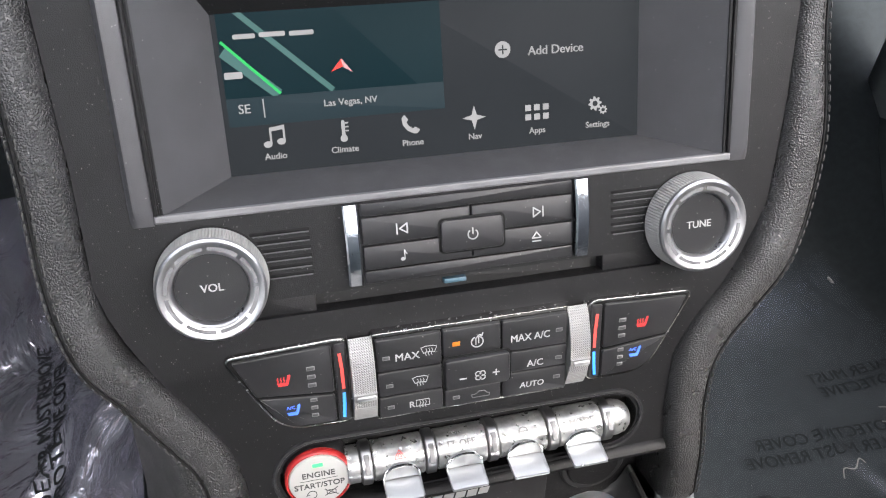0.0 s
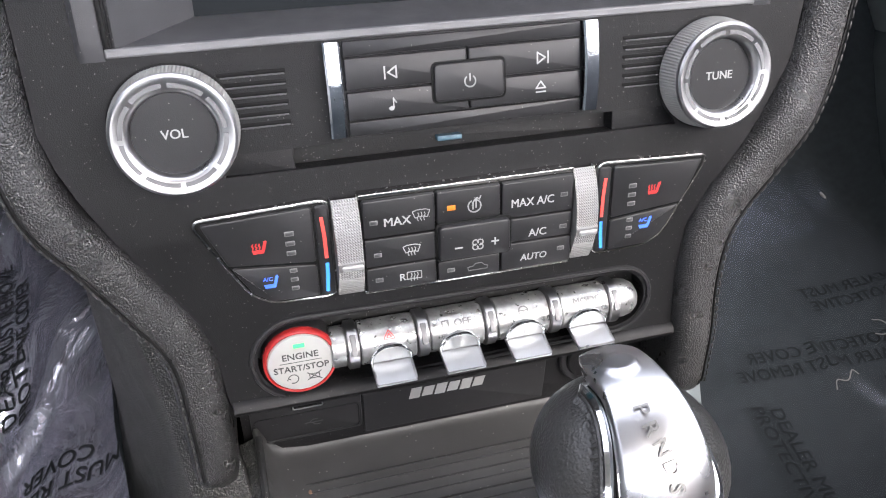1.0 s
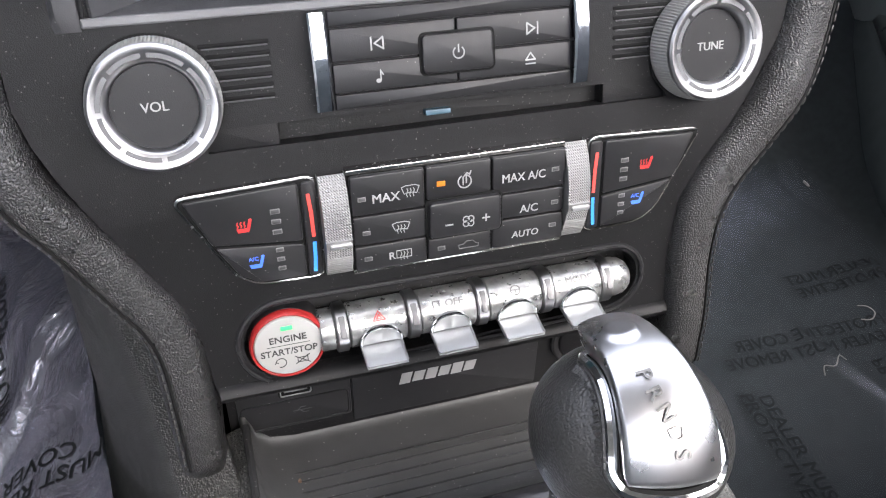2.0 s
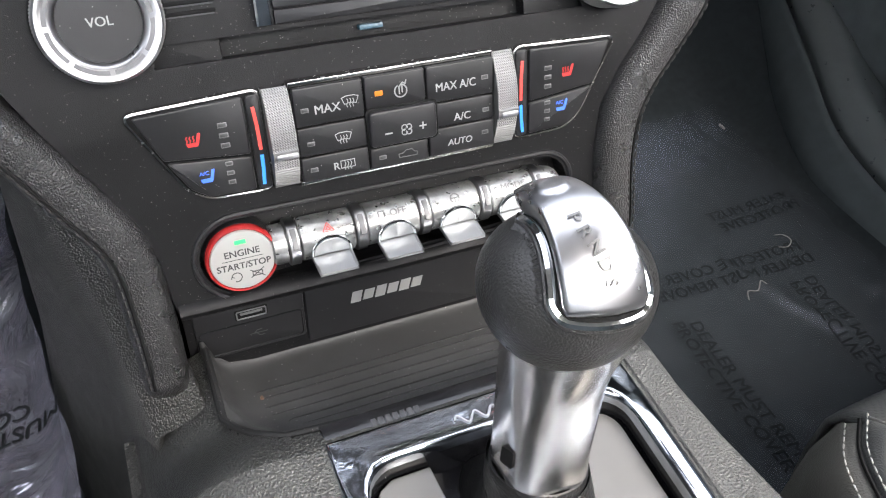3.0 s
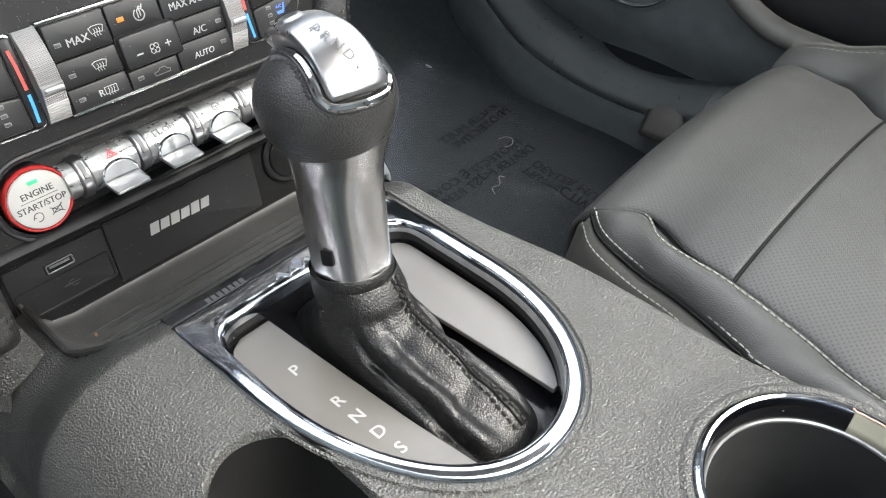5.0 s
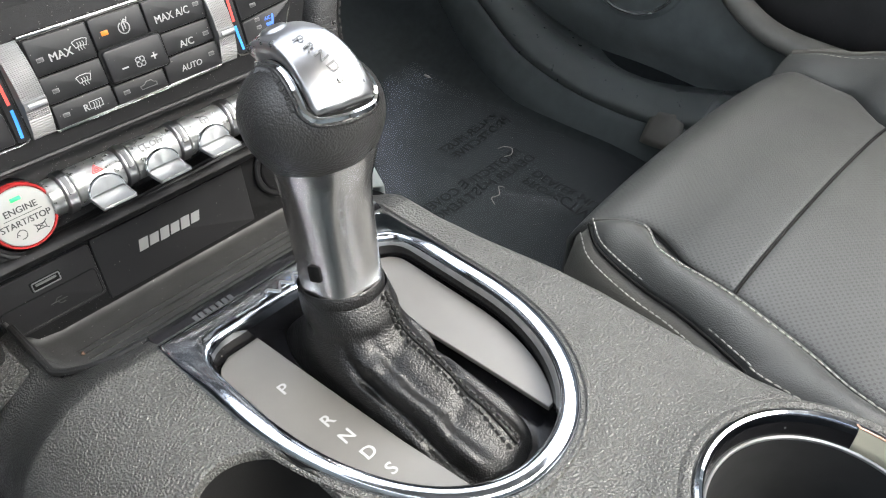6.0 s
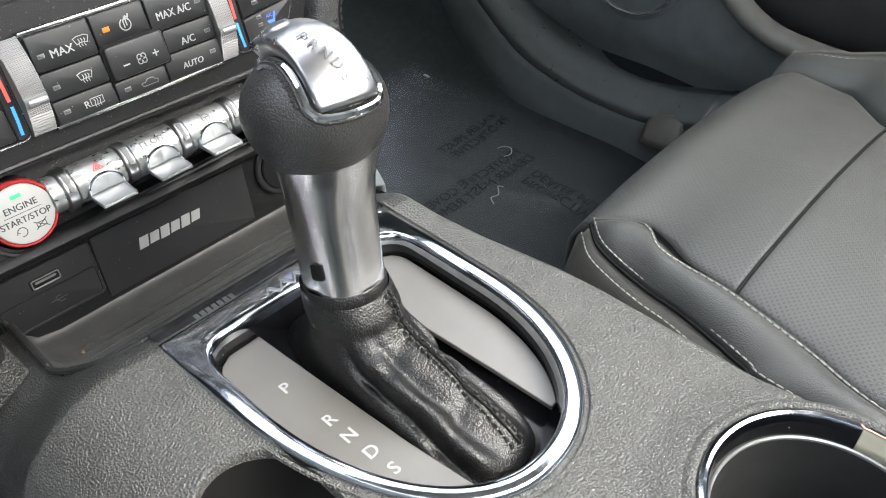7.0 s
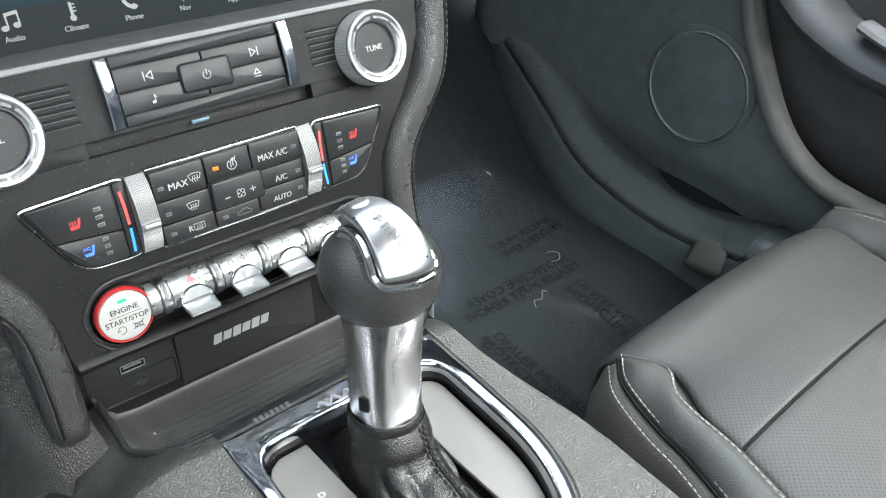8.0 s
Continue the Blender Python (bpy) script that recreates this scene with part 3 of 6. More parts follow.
def build_display():
    d = thing("touchscreen", at(MU, 0, 80, -33), "lit colour touchscreen showing a dark navigation map and menu", "screen")
    part("glass", block(MU, -89, 89, 26, 137, -34, -31, 1, 0.3), SCREEN, d)
    part("map_area", block(MU, -86.5, 1, 46, 134, -31.2, -30.9, 0.4, 0.05), MAPMAT, d)
    part("caption_bar", block(MU, -86.5, 1, 46, 57, -30.9, -30.8, 0.3, 0.03), MAPBAR, d)
    part("road", strokes(MU, [[(-89, 99), (-45, 58)]], 2.2, -30.85, 0.04), ROADMAT, d)
    part("road", strokes(MU, [[(-84.5, 74), (-67, 58.5)]], 4.2, -30.85, 0.04), ROADMAT, d)
    part("route_line", strokes(MU, [[(-85.5, 78.5), (-65.5, 58)]], 1.1, -30.8, 0.06), ROUTEMAT, d)
    part("arrow", shapes(MU, [[(-44.6, 64.6), (-40.2, 69.4), (-40.0, 66.2)]], -30.78, 0.08), DISPLAYRED, d)
    part("arrow_shade", shapes(MU, [[(-40.2, 69.4), (-36.0, 63.8), (-40.0, 66.2)]], -30.78, 0.08), STARTRED, d)
    # street captions, kept as plain bars
    part("street_caption", shapes(MU, [rounded(-81, -72.5, 79.4, 81.2, 0.6), rounded(-71, -61, 79.6, 81.4, 0.6), rounded(-59.5, -50, 79.4, 81.2, 0.6)], -30.78, 0.06), DISPLAYTEXT, d)
    part("street_caption", shapes(MU, [rounded(-86, -79, 64.6, 67.2, 0.6)], -30.78, 0.06), DISPLAYTEXT, d)
    lettering("caption", "Las Vegas, NV", MU, -38, 52.3, -30.7, 2.6, DISPLAYTEXT, d)
    lettering("caption", "SE", MU, -80, 52.6, -30.7, 3.5, DISPLAYTEXT, d)
    part("divider", strokes(MU, [[(-72.5, 49), (-72.5, 56)]], 0.5, -30.75, 0.06), DISPLAYTEXT, d)
    lettering("caption", "Add Device", MU, 50.5, 66.5, -30.9, 3.6, DISPLAYTEXT, d)
    part("plus_disc", shapes(MU, [arc(27, 68, 3.4, 0, 345, 23)], -31, 0.1), DISPLAYTEXT, d)
    part("plus_sign", strokes(MU, [[(25.3, 68), (28.7, 68)], [(27, 66.3), (27, 69.7)]], 0.6, -30.88, 0.06), SCREEN, d)
    x = [-70, -42, -13.5, 13.5, 41.5, 69.5]
    for w, u in zip(("Audio", "Climate", "Phone", "Nav", "Apps", "Settings"), x):
        lettering("caption", w, MU, u, 33.0, -30.9, 2.5, DISPLAYTEXT, d)
    y = 40.0
    u = x[0]
    part("note_icon", shapes(MU, [arc(u - 2.6, y - 2, 1.7, 0, 340, 17, 1.3), arc(u + 2.8, y - 1.2, 1.7, 0, 340, 17, 1.3), [(u - 1.6, y - 2), (u - 0.8, y - 2), (u - 0.8, y + 4.4), (u - 1.6, y + 4.4)],
                                    [(u + 3.7, y - 1.2), (u + 4.5, y - 1.2), (u + 4.5, y + 5.2), (u + 3.7, y + 5.2)], [(u - 1.6, y + 3), (u + 4.5, y + 3.8), (u + 4.5, y + 5.4), (u - 1.6, y + 4.6)]], -31, 0.1), DISPLAYTEXT, d)
    u = x[1]
    part("thermometer_icon", shapes(MU, [arc(u, y - 2.4, 1.5, 0, 340, 17), rounded(u - 0.7, u + 0.7, y - 2, y + 5, 0.6)] + [rounded(u + 0.8, u + 2.2, y + k - 0.3, y + k + 0.3, 0.2) for k in (0.6, 2.2, 3.8)], -31, 0.1), DISPLAYTEXT, d)
    u = x[2]
    part("phone_icon", shapes(MU, [[(u - 4.2, y + 3.4), (u - 3.0, y + 4.8), (u - 1.4, y + 2.8), (u - 2.2, y + 1.8), (u - 1.4, y + 0.2), (u + 0.4, y - 1.0), (u + 1.4, y - 0.4), (u + 3.4, y - 1.8), (u + 2.2, y - 3.2), (u + 0.6, y - 3.2), (u - 2.0, y - 1.8), (u - 3.8, y + 0.6)]], -31, 0.1), DISPLAYTEXT, d)
    u = x[3]
    part("star_icon", shapes(MU, [[(u + r * math.cos(radians(a)), y + 1 + r * math.sin(radians(a))) for a, r in ((90, 5.2), (45, 1.6), (0, 5.2), (-45, 1.6), (-90, 5.2), (-135, 1.6), (180, 5.2), (135, 1.6))]], -31, 0.1), DISPLAYTEXT, d)
    u = x[4]
    part("grid_icon", shapes(MU, [rounded(u + i * 4 - 1.3, u + i * 4 + 1.3, y + j * 3.6 - 0.2, y + j * 3.6 + 2.4, 0.2) for i in (-1, 0, 1) for j in (-0.6, 0.5)], -31, 0.1), DISPLAYTEXT, d)
    u = x[5]
    gears = []
    for cx, cy, r in ((u - 1.2, y + 2.2, 3.1), (u + 2.6, y - 0.8, 2.0)):
        gears.append([(cx + (r if k % 4 < 2 else r * 0.72) * math.cos(2 * math.pi * k / 32), cy + (r if k % 4 < 2 else r * 0.72) * math.sin(2 * math.pi * k / 32)) for k in range(32)])
    part("gear_icon", shapes(MU, gears, -31, 0.1), DISPLAYTEXT, d)
    part("gear_hole", shapes(MU, [arc(u - 1.2, y + 2.2, 1.2, 0, 340, 17), arc(u + 2.6, y - 0.8, 0.8, 0, 340, 17)], -30.88, 0.04), SCREEN, d)


build_display()


def build_knob(u, v, word):
    m = MU @ Matrix.Translation((u * MM, v * MM, 0))
    k = thing("rotary_knob", at(m, 0, 0, -2), "round knurled satin-silver knob marked " + word + " with a black face", "knob", "audio knobs")
    grip = lathe_ring(m, [(20.6, -2), (20.9, -1), (20.9, 1), (20.2, 8.2), (19.7, 9.2)], 220, ((1, 2, 3), 0.3))
    part("grip", grip, KNURL, k, "fine-ribbed silver grip", smooth=False)
    part("ring", lathe_ring(m, [(19.9, 8.8), (19.7, 10.2), (18.9, 11.0), (17.8, 11.0), (16.6, 10.3), (15.0, 9.9), (14.2, 9.4), (13.5, 8.0), (13.2, 5.6)], 72), SATIN, k, "bright turned ring")
    for i in range(8):
        a = 45 * i + 4
        pts = arc(0, 0, 17.3, a, a + 39, 9) + arc(0, 0, 15.4, a + 39, a, 9)
        part("ring_slot", shapes(m, [pts], 10.1, 0.35), RIM, k)
    part("face", lathe(m, [(13.6, 4.5), (13.6, 5.9), (13.2, 6.2), (0.1, 6.3)], 48), BUTTON, k, "matt black dusty face")
    lettering("lettering", word, m, 0, -0.3, 6.3, 3.0, WHITE, k)
    part("collar", lathe(m, [(21.6, -2.1), (21.6, -1.7), (20.0, -1.5)], 48), LINE, k)


build_knob(-99.5, -6.3, "VOL")
build_knob(98.6, -6.3, "TUNE")


def build_audio_panel():
    a = thing("audio_button_panel", at(MU, 1, 0, -3), "black audio button panel between two upright chrome trims", "control panel")
    part("backing", block(MU, -43.5, 45.5, -15.8, 17.2, -6, -2.2, 0.6, 0.2), LINE, a)
    part("top_strip", block(MU, -42, 44.6, 11.9, 17.0, -4, -0.3, 0.4), BUTTON, a)
    part("bottom_strip", block(MU, -42, 44.6, -15.6, -10.5, -4, -0.3, 0.4), BUTTON, a)
    b = part("button", block(MU, -42, 1.3, 0.5, 11.3, -4, 0, 0.5), BUTTON, a)
    part("previous_icon", strokes(MU, [[(-28.3, 3.5), (-28.3, 7.6)], [(-27.2, 5.55), (-24.2, 7.5), (-24.2, 3.6), (-27.2, 5.55)]], 0.55, 0), WHITE, b)
    b = part("button", block(MU, 2.1, 44.5, 0.5, 11.3, -4, 0, 0.5), BUTTON, a)
    part("next_icon", strokes(MU, [[(31.9, 3.5), (31.9, 7.6)], [(30.8, 5.55), (27.8, 7.5), (27.8, 3.6), (30.8, 5.55)]], 0.55, 0), WHITE, b)
    b = part("button", block(MU, -42, 1.3, -9.9, -0.3, -4, 0, 0.5), BUTTON, a)
    part("note_icon", shapes(MU, [arc(-26.7, -6.9, 0.95, 0, 340, 13, 0.75), [(-26.1, -6.9), (-25.7, -6.9), (-25.7, -3.2), (-26.1, -3.2)], [(-25.8, -3.2), (-24.7, -5.0), (-25.0, -5.2), (-25.8, -4.2)]]), WHITE, b)
    b = part("button", block(MU, 2.1, 44.5, -9.9, -0.3, -4, 0, 0.5), BUTTON, a)
    part("eject_icon", strokes(MU, [[(27.2, -5.3), (30.8, -5.3), (29.0, -2.9), (27.2, -5.3)], [(27.2, -6.7), (30.8, -6.7)]], 0.5, 0), WHITE, b)
    part("power_gap", block(MU, -12.0, 15.7, -7.3, 7.6, -4, 0.15, 2.4, 0.1), LINE, a)
    b = part("power_button", block(MU, -11.0, 14.7, -6.4, 6.7, -4, 1.2, 1.8, 0.5), BUTTON, a)
    part("power_icon", strokes(MU, [arc(1.9, 0.0, 2.0, 130, 410, 18), [(1.9, 0.2), (1.9, 2.6)]], 0.5, 1.2), WHITE, b)
    for x0, x1 in ((-48.8, -43.2), (45.3, 51.2)):
        bm = bmesh.new()
        lp = []
        for i in range(13):
            v = -15.2 + 32.4 * i / 12
            h = 1.0 + 2.2 * math.sin(math.pi * min(1, max(0, (v + 17) / 36)))
            e = 0.7
            lp.append([at(MU, x0, v, -4), at(MU, x0, v, h - e), at(MU, x0 + e, v, h), at(MU, x1 - e, v, h), at(MU, x1, v, h - e), at(MU, x1, v, -4)])
        rings(bm, lp)
        part("chrome_trim", bm, DUSTYCHROME, a, "upright bowed chrome trim")


build_audio_panel()


def seat_icon(b, u, v, mat, n, cool=False):
    """A small seat seen from the side; heat lines or a cooling mark above its cushion."""
    body = [(u - 2.7, v - 0.9), (u - 2.2, v - 2.4), (u + 1.4, v - 2.4), (u + 1.9, v - 1.4), (u + 2.9, v + 2.1), (u + 2.5, v + 2.6), (u + 1.8, v + 2.3), (u + 0.9, v - 0.9)]
    part("seat_icon", shapes(ML, [body], n, 0.12), mat, b)
    if cool:
        lettering("lettering", "A/C", ML, u - 1.0, v + 1.2, n, 1.5, mat, b)
    else:
        part("heat_icon", strokes(ML, [[(u - 2.3 + k, v - 0.5), (u - 2.0 + k, v + 0.1), (u - 2.4 + k, v + 0.8), (u - 2.1 + k, v + 1.5)] for k in (0, 1.2, 2.4)], 0.42, n), mat, b)


def build_climate():
    c = thing("climate_panel", at(ML, 0, -16, -2), "black climate control panel with thin chrome edging and silver wheels", "control panel")
    N = 4.0
    side = [(-100.5, 1.2), (-52.5, 3.2), (-52.5, -35.8), (-76, -35.2), (-83.5, -30.5)]
    for s in (1, -1):
        q = [((-x if s < 0 else x), y) for x, y in side]
        q2 = soften(ccw(q), 4.0, 4)
        bm = prism(bmesh.new(), ML, inset(q2, -0.9), -3, 0.1, 0.5)
        part("edging", bm, EDGING, c, "thin chrome edging")
        bm = prism(bmesh.new(), ML, inset(q2, 0.15), -1, 0.25, 0.1)
        part("side_backing", bm, LINE, c)

        def f(p):
            p = [((-x if s < 0 else x), y) for x, y in p]
            return soften(ccw(p), 1.3, 3)
        b = part("seat_heat_button", prism(bmesh.new(), ML, f([(-97.5, 0.4), (-58.8, 1.9), (-58.8, -20.2), (-90.0, -17.2)]), -1, 1.3, 0.6), BUTTON, c)
        seat_icon(b, -78.5 * s if s > 0 else 77.0, -11 if s > 0 else -9.6, REDPRINT, 1.3)
        b = part("seat_cool_button", prism(bmesh.new(), ML, f([(-89.2, -18.2), (-58.8, -21.2), (-58.8, -34.6), (-76.3, -34.2), (-82.6, -30.0)]), -1, 1.3, 0.6), BUTTON, c)
        seat_icon(b, -76.0 * s if s > 0 else 74.5, -25.6 if s > 0 else -24.4, BLUEPRINT, 1.3, True)
        for y in (-7.2, -11.1, -15.0):
            part("level_lamp", block(ML, -67.5 * s - 1.7, -67.5 * s + 1.7, y - 0.95, y + 0.95, 0, 1.5, 0.3, 0.1), GREYPRINT, c)
            part("lens", block(ML, -67.5 * s - 1.35, -67.5 * s + 1.35, y - 0.62, y + 0.62, 0, 1.56, 0.2, 0.05), OFFLAMP, c)
        for y in (-22.2, -25.9, -29.6):
            part("level_lamp", block(ML, -67.5 * s - 1.4, -67.5 * s + 1.4, y - 0.85, y + 0.85, 0, 1.5, 0.3, 0.1), GREYPRINT, c)
            part("lens", block(ML, -67.5 * s - 1.05, -67.5 * s + 1.05, y - 0.52, y + 0.52, 0, 1.56, 0.2, 0.05), OFFLAMP, c)
        part("strip", prism(bmesh.new(), ML, f([(-57.9, 1.9), (-52.7, 2.1), (-52.7, -35.0), (-57.9, -35.0)]), -1, 0.9, 0.4), BUTTON, c)
        part("red_bar", strokes(ML, [[(-55.6 * s, -3.0), (-55.1 * s, -10), (-55.0 * s, -18.8)]], 1.3, 0.85, 0.25), REDBAR, c)
        part("blue_bar", strokes(ML, [[(-55.0 * s, -21.8), (-55.2 * s, -27), (-55.7 * s, -32.8)]], 1.3, 0.85, 0.25), BLUEBAR, c)
        # knurled wheel
        x0, x1 = (-51.8, -42.2) if s > 0 else (41.4, 50.4)
        bm = bmesh.new()
        rows, cols = 72, 20
        grid = []
        for i in range(rows + 1):
            v = 3.4 - 39.2 * i / rows
            t = (v + 16.2) / 19.6
            h = 7.2 - 6.2 * t * t
            tab = -23.2 < v < -19.4
            row = []
            for j in range(cols + 1):
                kn = 0.0 if tab else (0.34 if (i % 2 and (j % 2 or v < -27)) else 0.0)
                row.append(bm.verts.new(at(ML, x0 + (x1 - x0) * j / cols, v, h + kn + (0.9 if tab else 0))))
            grid.append(row)
        for i in range(rows):
            for j in range(cols):
                bm.faces.new((grid[i][j], grid[i][j + 1], grid[i + 1][j + 1], grid[i + 1][j]))
        for col in (0, cols):
            lo_ = [bm.verts.new(at(ML, x0 if col == 0 else x1, 3.4 - 39.2 * i / rows, -3)) for i in range(rows + 1)]
            for i in range(rows):
                bm.faces.new((grid[i][col], grid[i + 1][col], lo_[i + 1], lo_[i]))
        w = part("temperature_wheel", bm, WHEELMETAL, c, "knurled silver thumb wheel", smooth=False)
        part("indicator", block(ML, x0 + 1.2, x1 - 0.4, -22.3, -20.3, 5, 8.7, 0.8, 0.4), PADDLE, w)
    part("edging", block(ML, -42.0, 41.2, 2.6, 4.4, -3, 2.2, 0.3, 0.3), EDGING, c, "thin chrome edging")
    part("edging", block(ML, -42.0, 41.2, -36.8, -35.3, -3, 2.0, 0.3, 0.3), EDGING, c, "thin chrome edging")
    part("centre_backing", block(ML, -41.9, 41.2, -35.6, 3.0, -3, 2.0, 0.4, 0.2), LINE, c)

    def key(x0, x1, y0, y1, n=N, r=0.8, ch=0.6):
        return part("button", block(ML, x0, x1, y0, y1, 0, n, r, ch), BUTTON, c)

    def lamp(b, u, v, mat=OFFLAMP, w=1.5, h=0.9, n=N):
        lit = mat is not OFFLAMP
        part("lamp", block(ML, u - w, u + w, v - h, v + h, n - 0.4, n + 0.08, 0.2, 0.05), mat if lit else GREYPRINT, b)
        if not lit:
            part("lens", block(ML, u - w + 0.35, u + w - 0.35, v - h + 0.32, v + h - 0.32, n - 0.4, n + 0.12, 0.15, 0.03), OFFLAMP, b)

    def screen_icon(b, u, v, rear=False, k=1.0):
        o = [(-3.3, 1.7), (-1.6, 2.3), (1.6, 2.3), (3.3, 1.7), (2.3, -0.9), (1.0, -0.5), (-1.0, -0.5), (-2.3, -0.9), (-3.3, 1.7)] if not rear else [(-2.8, 1.7), (2.8, 1.7), (2.8, -1.3), (-2.8, -1.3), (-2.8, 1.7)]
        ln = [[(u + x * k, v + y * k) for x, y in o]]
        for dx in (-1.2, 0, 1.2):
            ln.append([(u + dx * k, v + 1.1 * k), (u + (dx + 0.3) * k, v + 0.3 * k), (u + (dx - 0.3) * k, v - 1.2 * k), (u + dx * k, v - 2.1 * k)])
        part("defrost_icon", strokes(ML, ln, 0.30, N), WHITE, b)
    b = key(-41.2, -14.2, -12.6, 2.3)
    lettering("lettering", "MAX", ML, -28.6, -7.0, N, 3.3, WHITE, b)
    screen_icon(b, -19.5, -5.7)
    lamp(b, -37.3, -6.4)
    b = key(-41.2, -14.2, -24.6, -13.2)
    screen_icon(b, -23.6, -19.6)
    lamp(b, -36.5, -19.8)
    b = key(-41.2, -14.2, -35.2, -25.2)
    lettering("lettering", "R", ML, -27.6, -30.8, N, 2.9, WHITE, b)
    screen_icon(b, -23.0, -30.6, True)
    lamp(b, -36.5, -30.4)
    b = key(-13.5, 11.2, -10.6, 2.3)
    part("recirculate_icon", strokes(ML, [arc(1.0, -5.0, 2.5, 120, 430, 16), [(0.4, -6.2), (0.4, -3.4), (1.6, -2.0), (1.6, -5.6)], [(1.9, -1.7), (2.9, -2.5), (3.4, -1.2)]], 0.5, N), WHITE, b)
    lamp(b, -8.0, -4.6, AMBERLAMP, 1.6, 1.0)
    b = key(11.9, 41.0, -12.4, 2.3)
    lettering("lettering", "MAX A/C", ML, 24.2, -6.6, N, 3.3, WHITE, b, squeeze=0.9)
    lamp(b, 37.0, -5.4)
    b = key(15.6, 41.0, -23.0, -13.0)
    lettering("lettering", "A/C", ML, 26.6, -20.0, N, 3.1, WHITE, b)
    lamp(b, 37.2, -19.0)
    b = key(11.9, 41.0, -35.0, -23.6)
    lettering("lettering", "AUTO", ML, 25.2, -30.4, N, 2.7, WHITE, b, shear=0.12)
    lamp(b, 36.6, -28.6)
    b = key(-13.5, 11.2, -35.2, -26.8)
    part("car_icon", strokes(ML, [[(-1.4, -32.4), (-1.8, -30.9), (0.2, -30.7), (1.4, -29.6), (4.0, -29.6), (5.0, -30.8), (6.2, -31.1), (6.0, -32.4), (-1.4, -32.4)]], 0.34, N), GREYPRINT, b)
    lamp(b, -8.5, -30.9)
    part("fan_gap", block(ML, -14.3, 15.7, -26.6, -10.4, 1, N + 0.2, 2.0, 0.1), LINE, c)
    b = key(-13.3, 14.7, -25.7, -11.3, N + 2.2, 1.8, 0.9)
    part("fan_icon", strokes(ML, [arc(1.6 + 1.3 * math.cos(radians(a)), -20.2 + 1.3 * math.sin(radians(a)), 1.15, a - 150, a + 130, 9) for a in (45, 135, 225, 315)], 0.42, N + 2.2), WHITE, b)
    part("minus_sign", strokes(ML, [[(-7.2, -20.6), (-4.6, -20.6)]], 0.6, N + 2.2), WHITE, b)
    part("plus_sign", strokes(ML, [[(7.2, -19.8), (9.8, -19.8)], [(8.5, -21.1), (8.5, -18.5)]], 0.6, N + 2.2), WHITE, b)


build_climate()


def build_start():
    m = ML @ Matrix.Translation((-69.2 * MM, -63.2 * MM, 0))
    s = thing("start_button", at(m, 0, 0, -6), "round silver engine start stop button in a glossy red ring", "button")
    part("ring", lathe(m, [(14.0, -2.5), (14.6, -1.8), (14.6, -0.6), (14.4, 0.8), (13.9, 1.5), (13.4, 1.5), (13.0, 1.0), (12.9, -3)], 64), STARTRED, s, "glossy red ring")
    part("base", lathe(m, [(14.4, -12), (14.4, -2.4), (13.5, -2.0)], 48), BUTTON, s)
    part("face", lathe(m, [(12.95, -4), (12.95, 0.9), (12.5, 1.6), (9, 2.1), (0.1, 2.2)], 56), STARTFACE, s, "satin silver face")
    part("green_lamp", block(m, -2.2, 2.2, 7.6, 9.3, 1.6, 2.35, 0.3, 0.1), GREENLAMP, s)
    lettering("lettering", "ENGINE", m, 0, 3.7, 2.2, 2.75, DARKPRINT, s)
    lettering("lettering", "START/STOP", m, 0, -1.9, 2.2, 2.7, DARKPRINT, s, squeeze=0.98)
    part("rule", strokes(m, [[(-8, 1.1), (8, 1.1)]], 0.25, 2.2, 0.08), DARKPRINT, s)
    part("turn_icon", strokes(m, [arc(-3.6, -6.6, 2.0, -110, 170, 16), [(-5.9, -6.9), (-5.5, -6.1), (-4.7, -6.6)]], 0.35, 2.1, 0.12), DARKPRINT, s)
    part("crossed_icon", strokes(m, [[(2.0, -8.2), (7.4, -4.6)], [(2.0, -4.8), (7.4, -8.4)], [(2.8, -5.6), (6.6, -5.6), (6.6, -7.6), (2.8, -7.6), (2.8, -5.6)]], 0.35, 2.1, 0.12), DARKPRINT, s)


build_start()


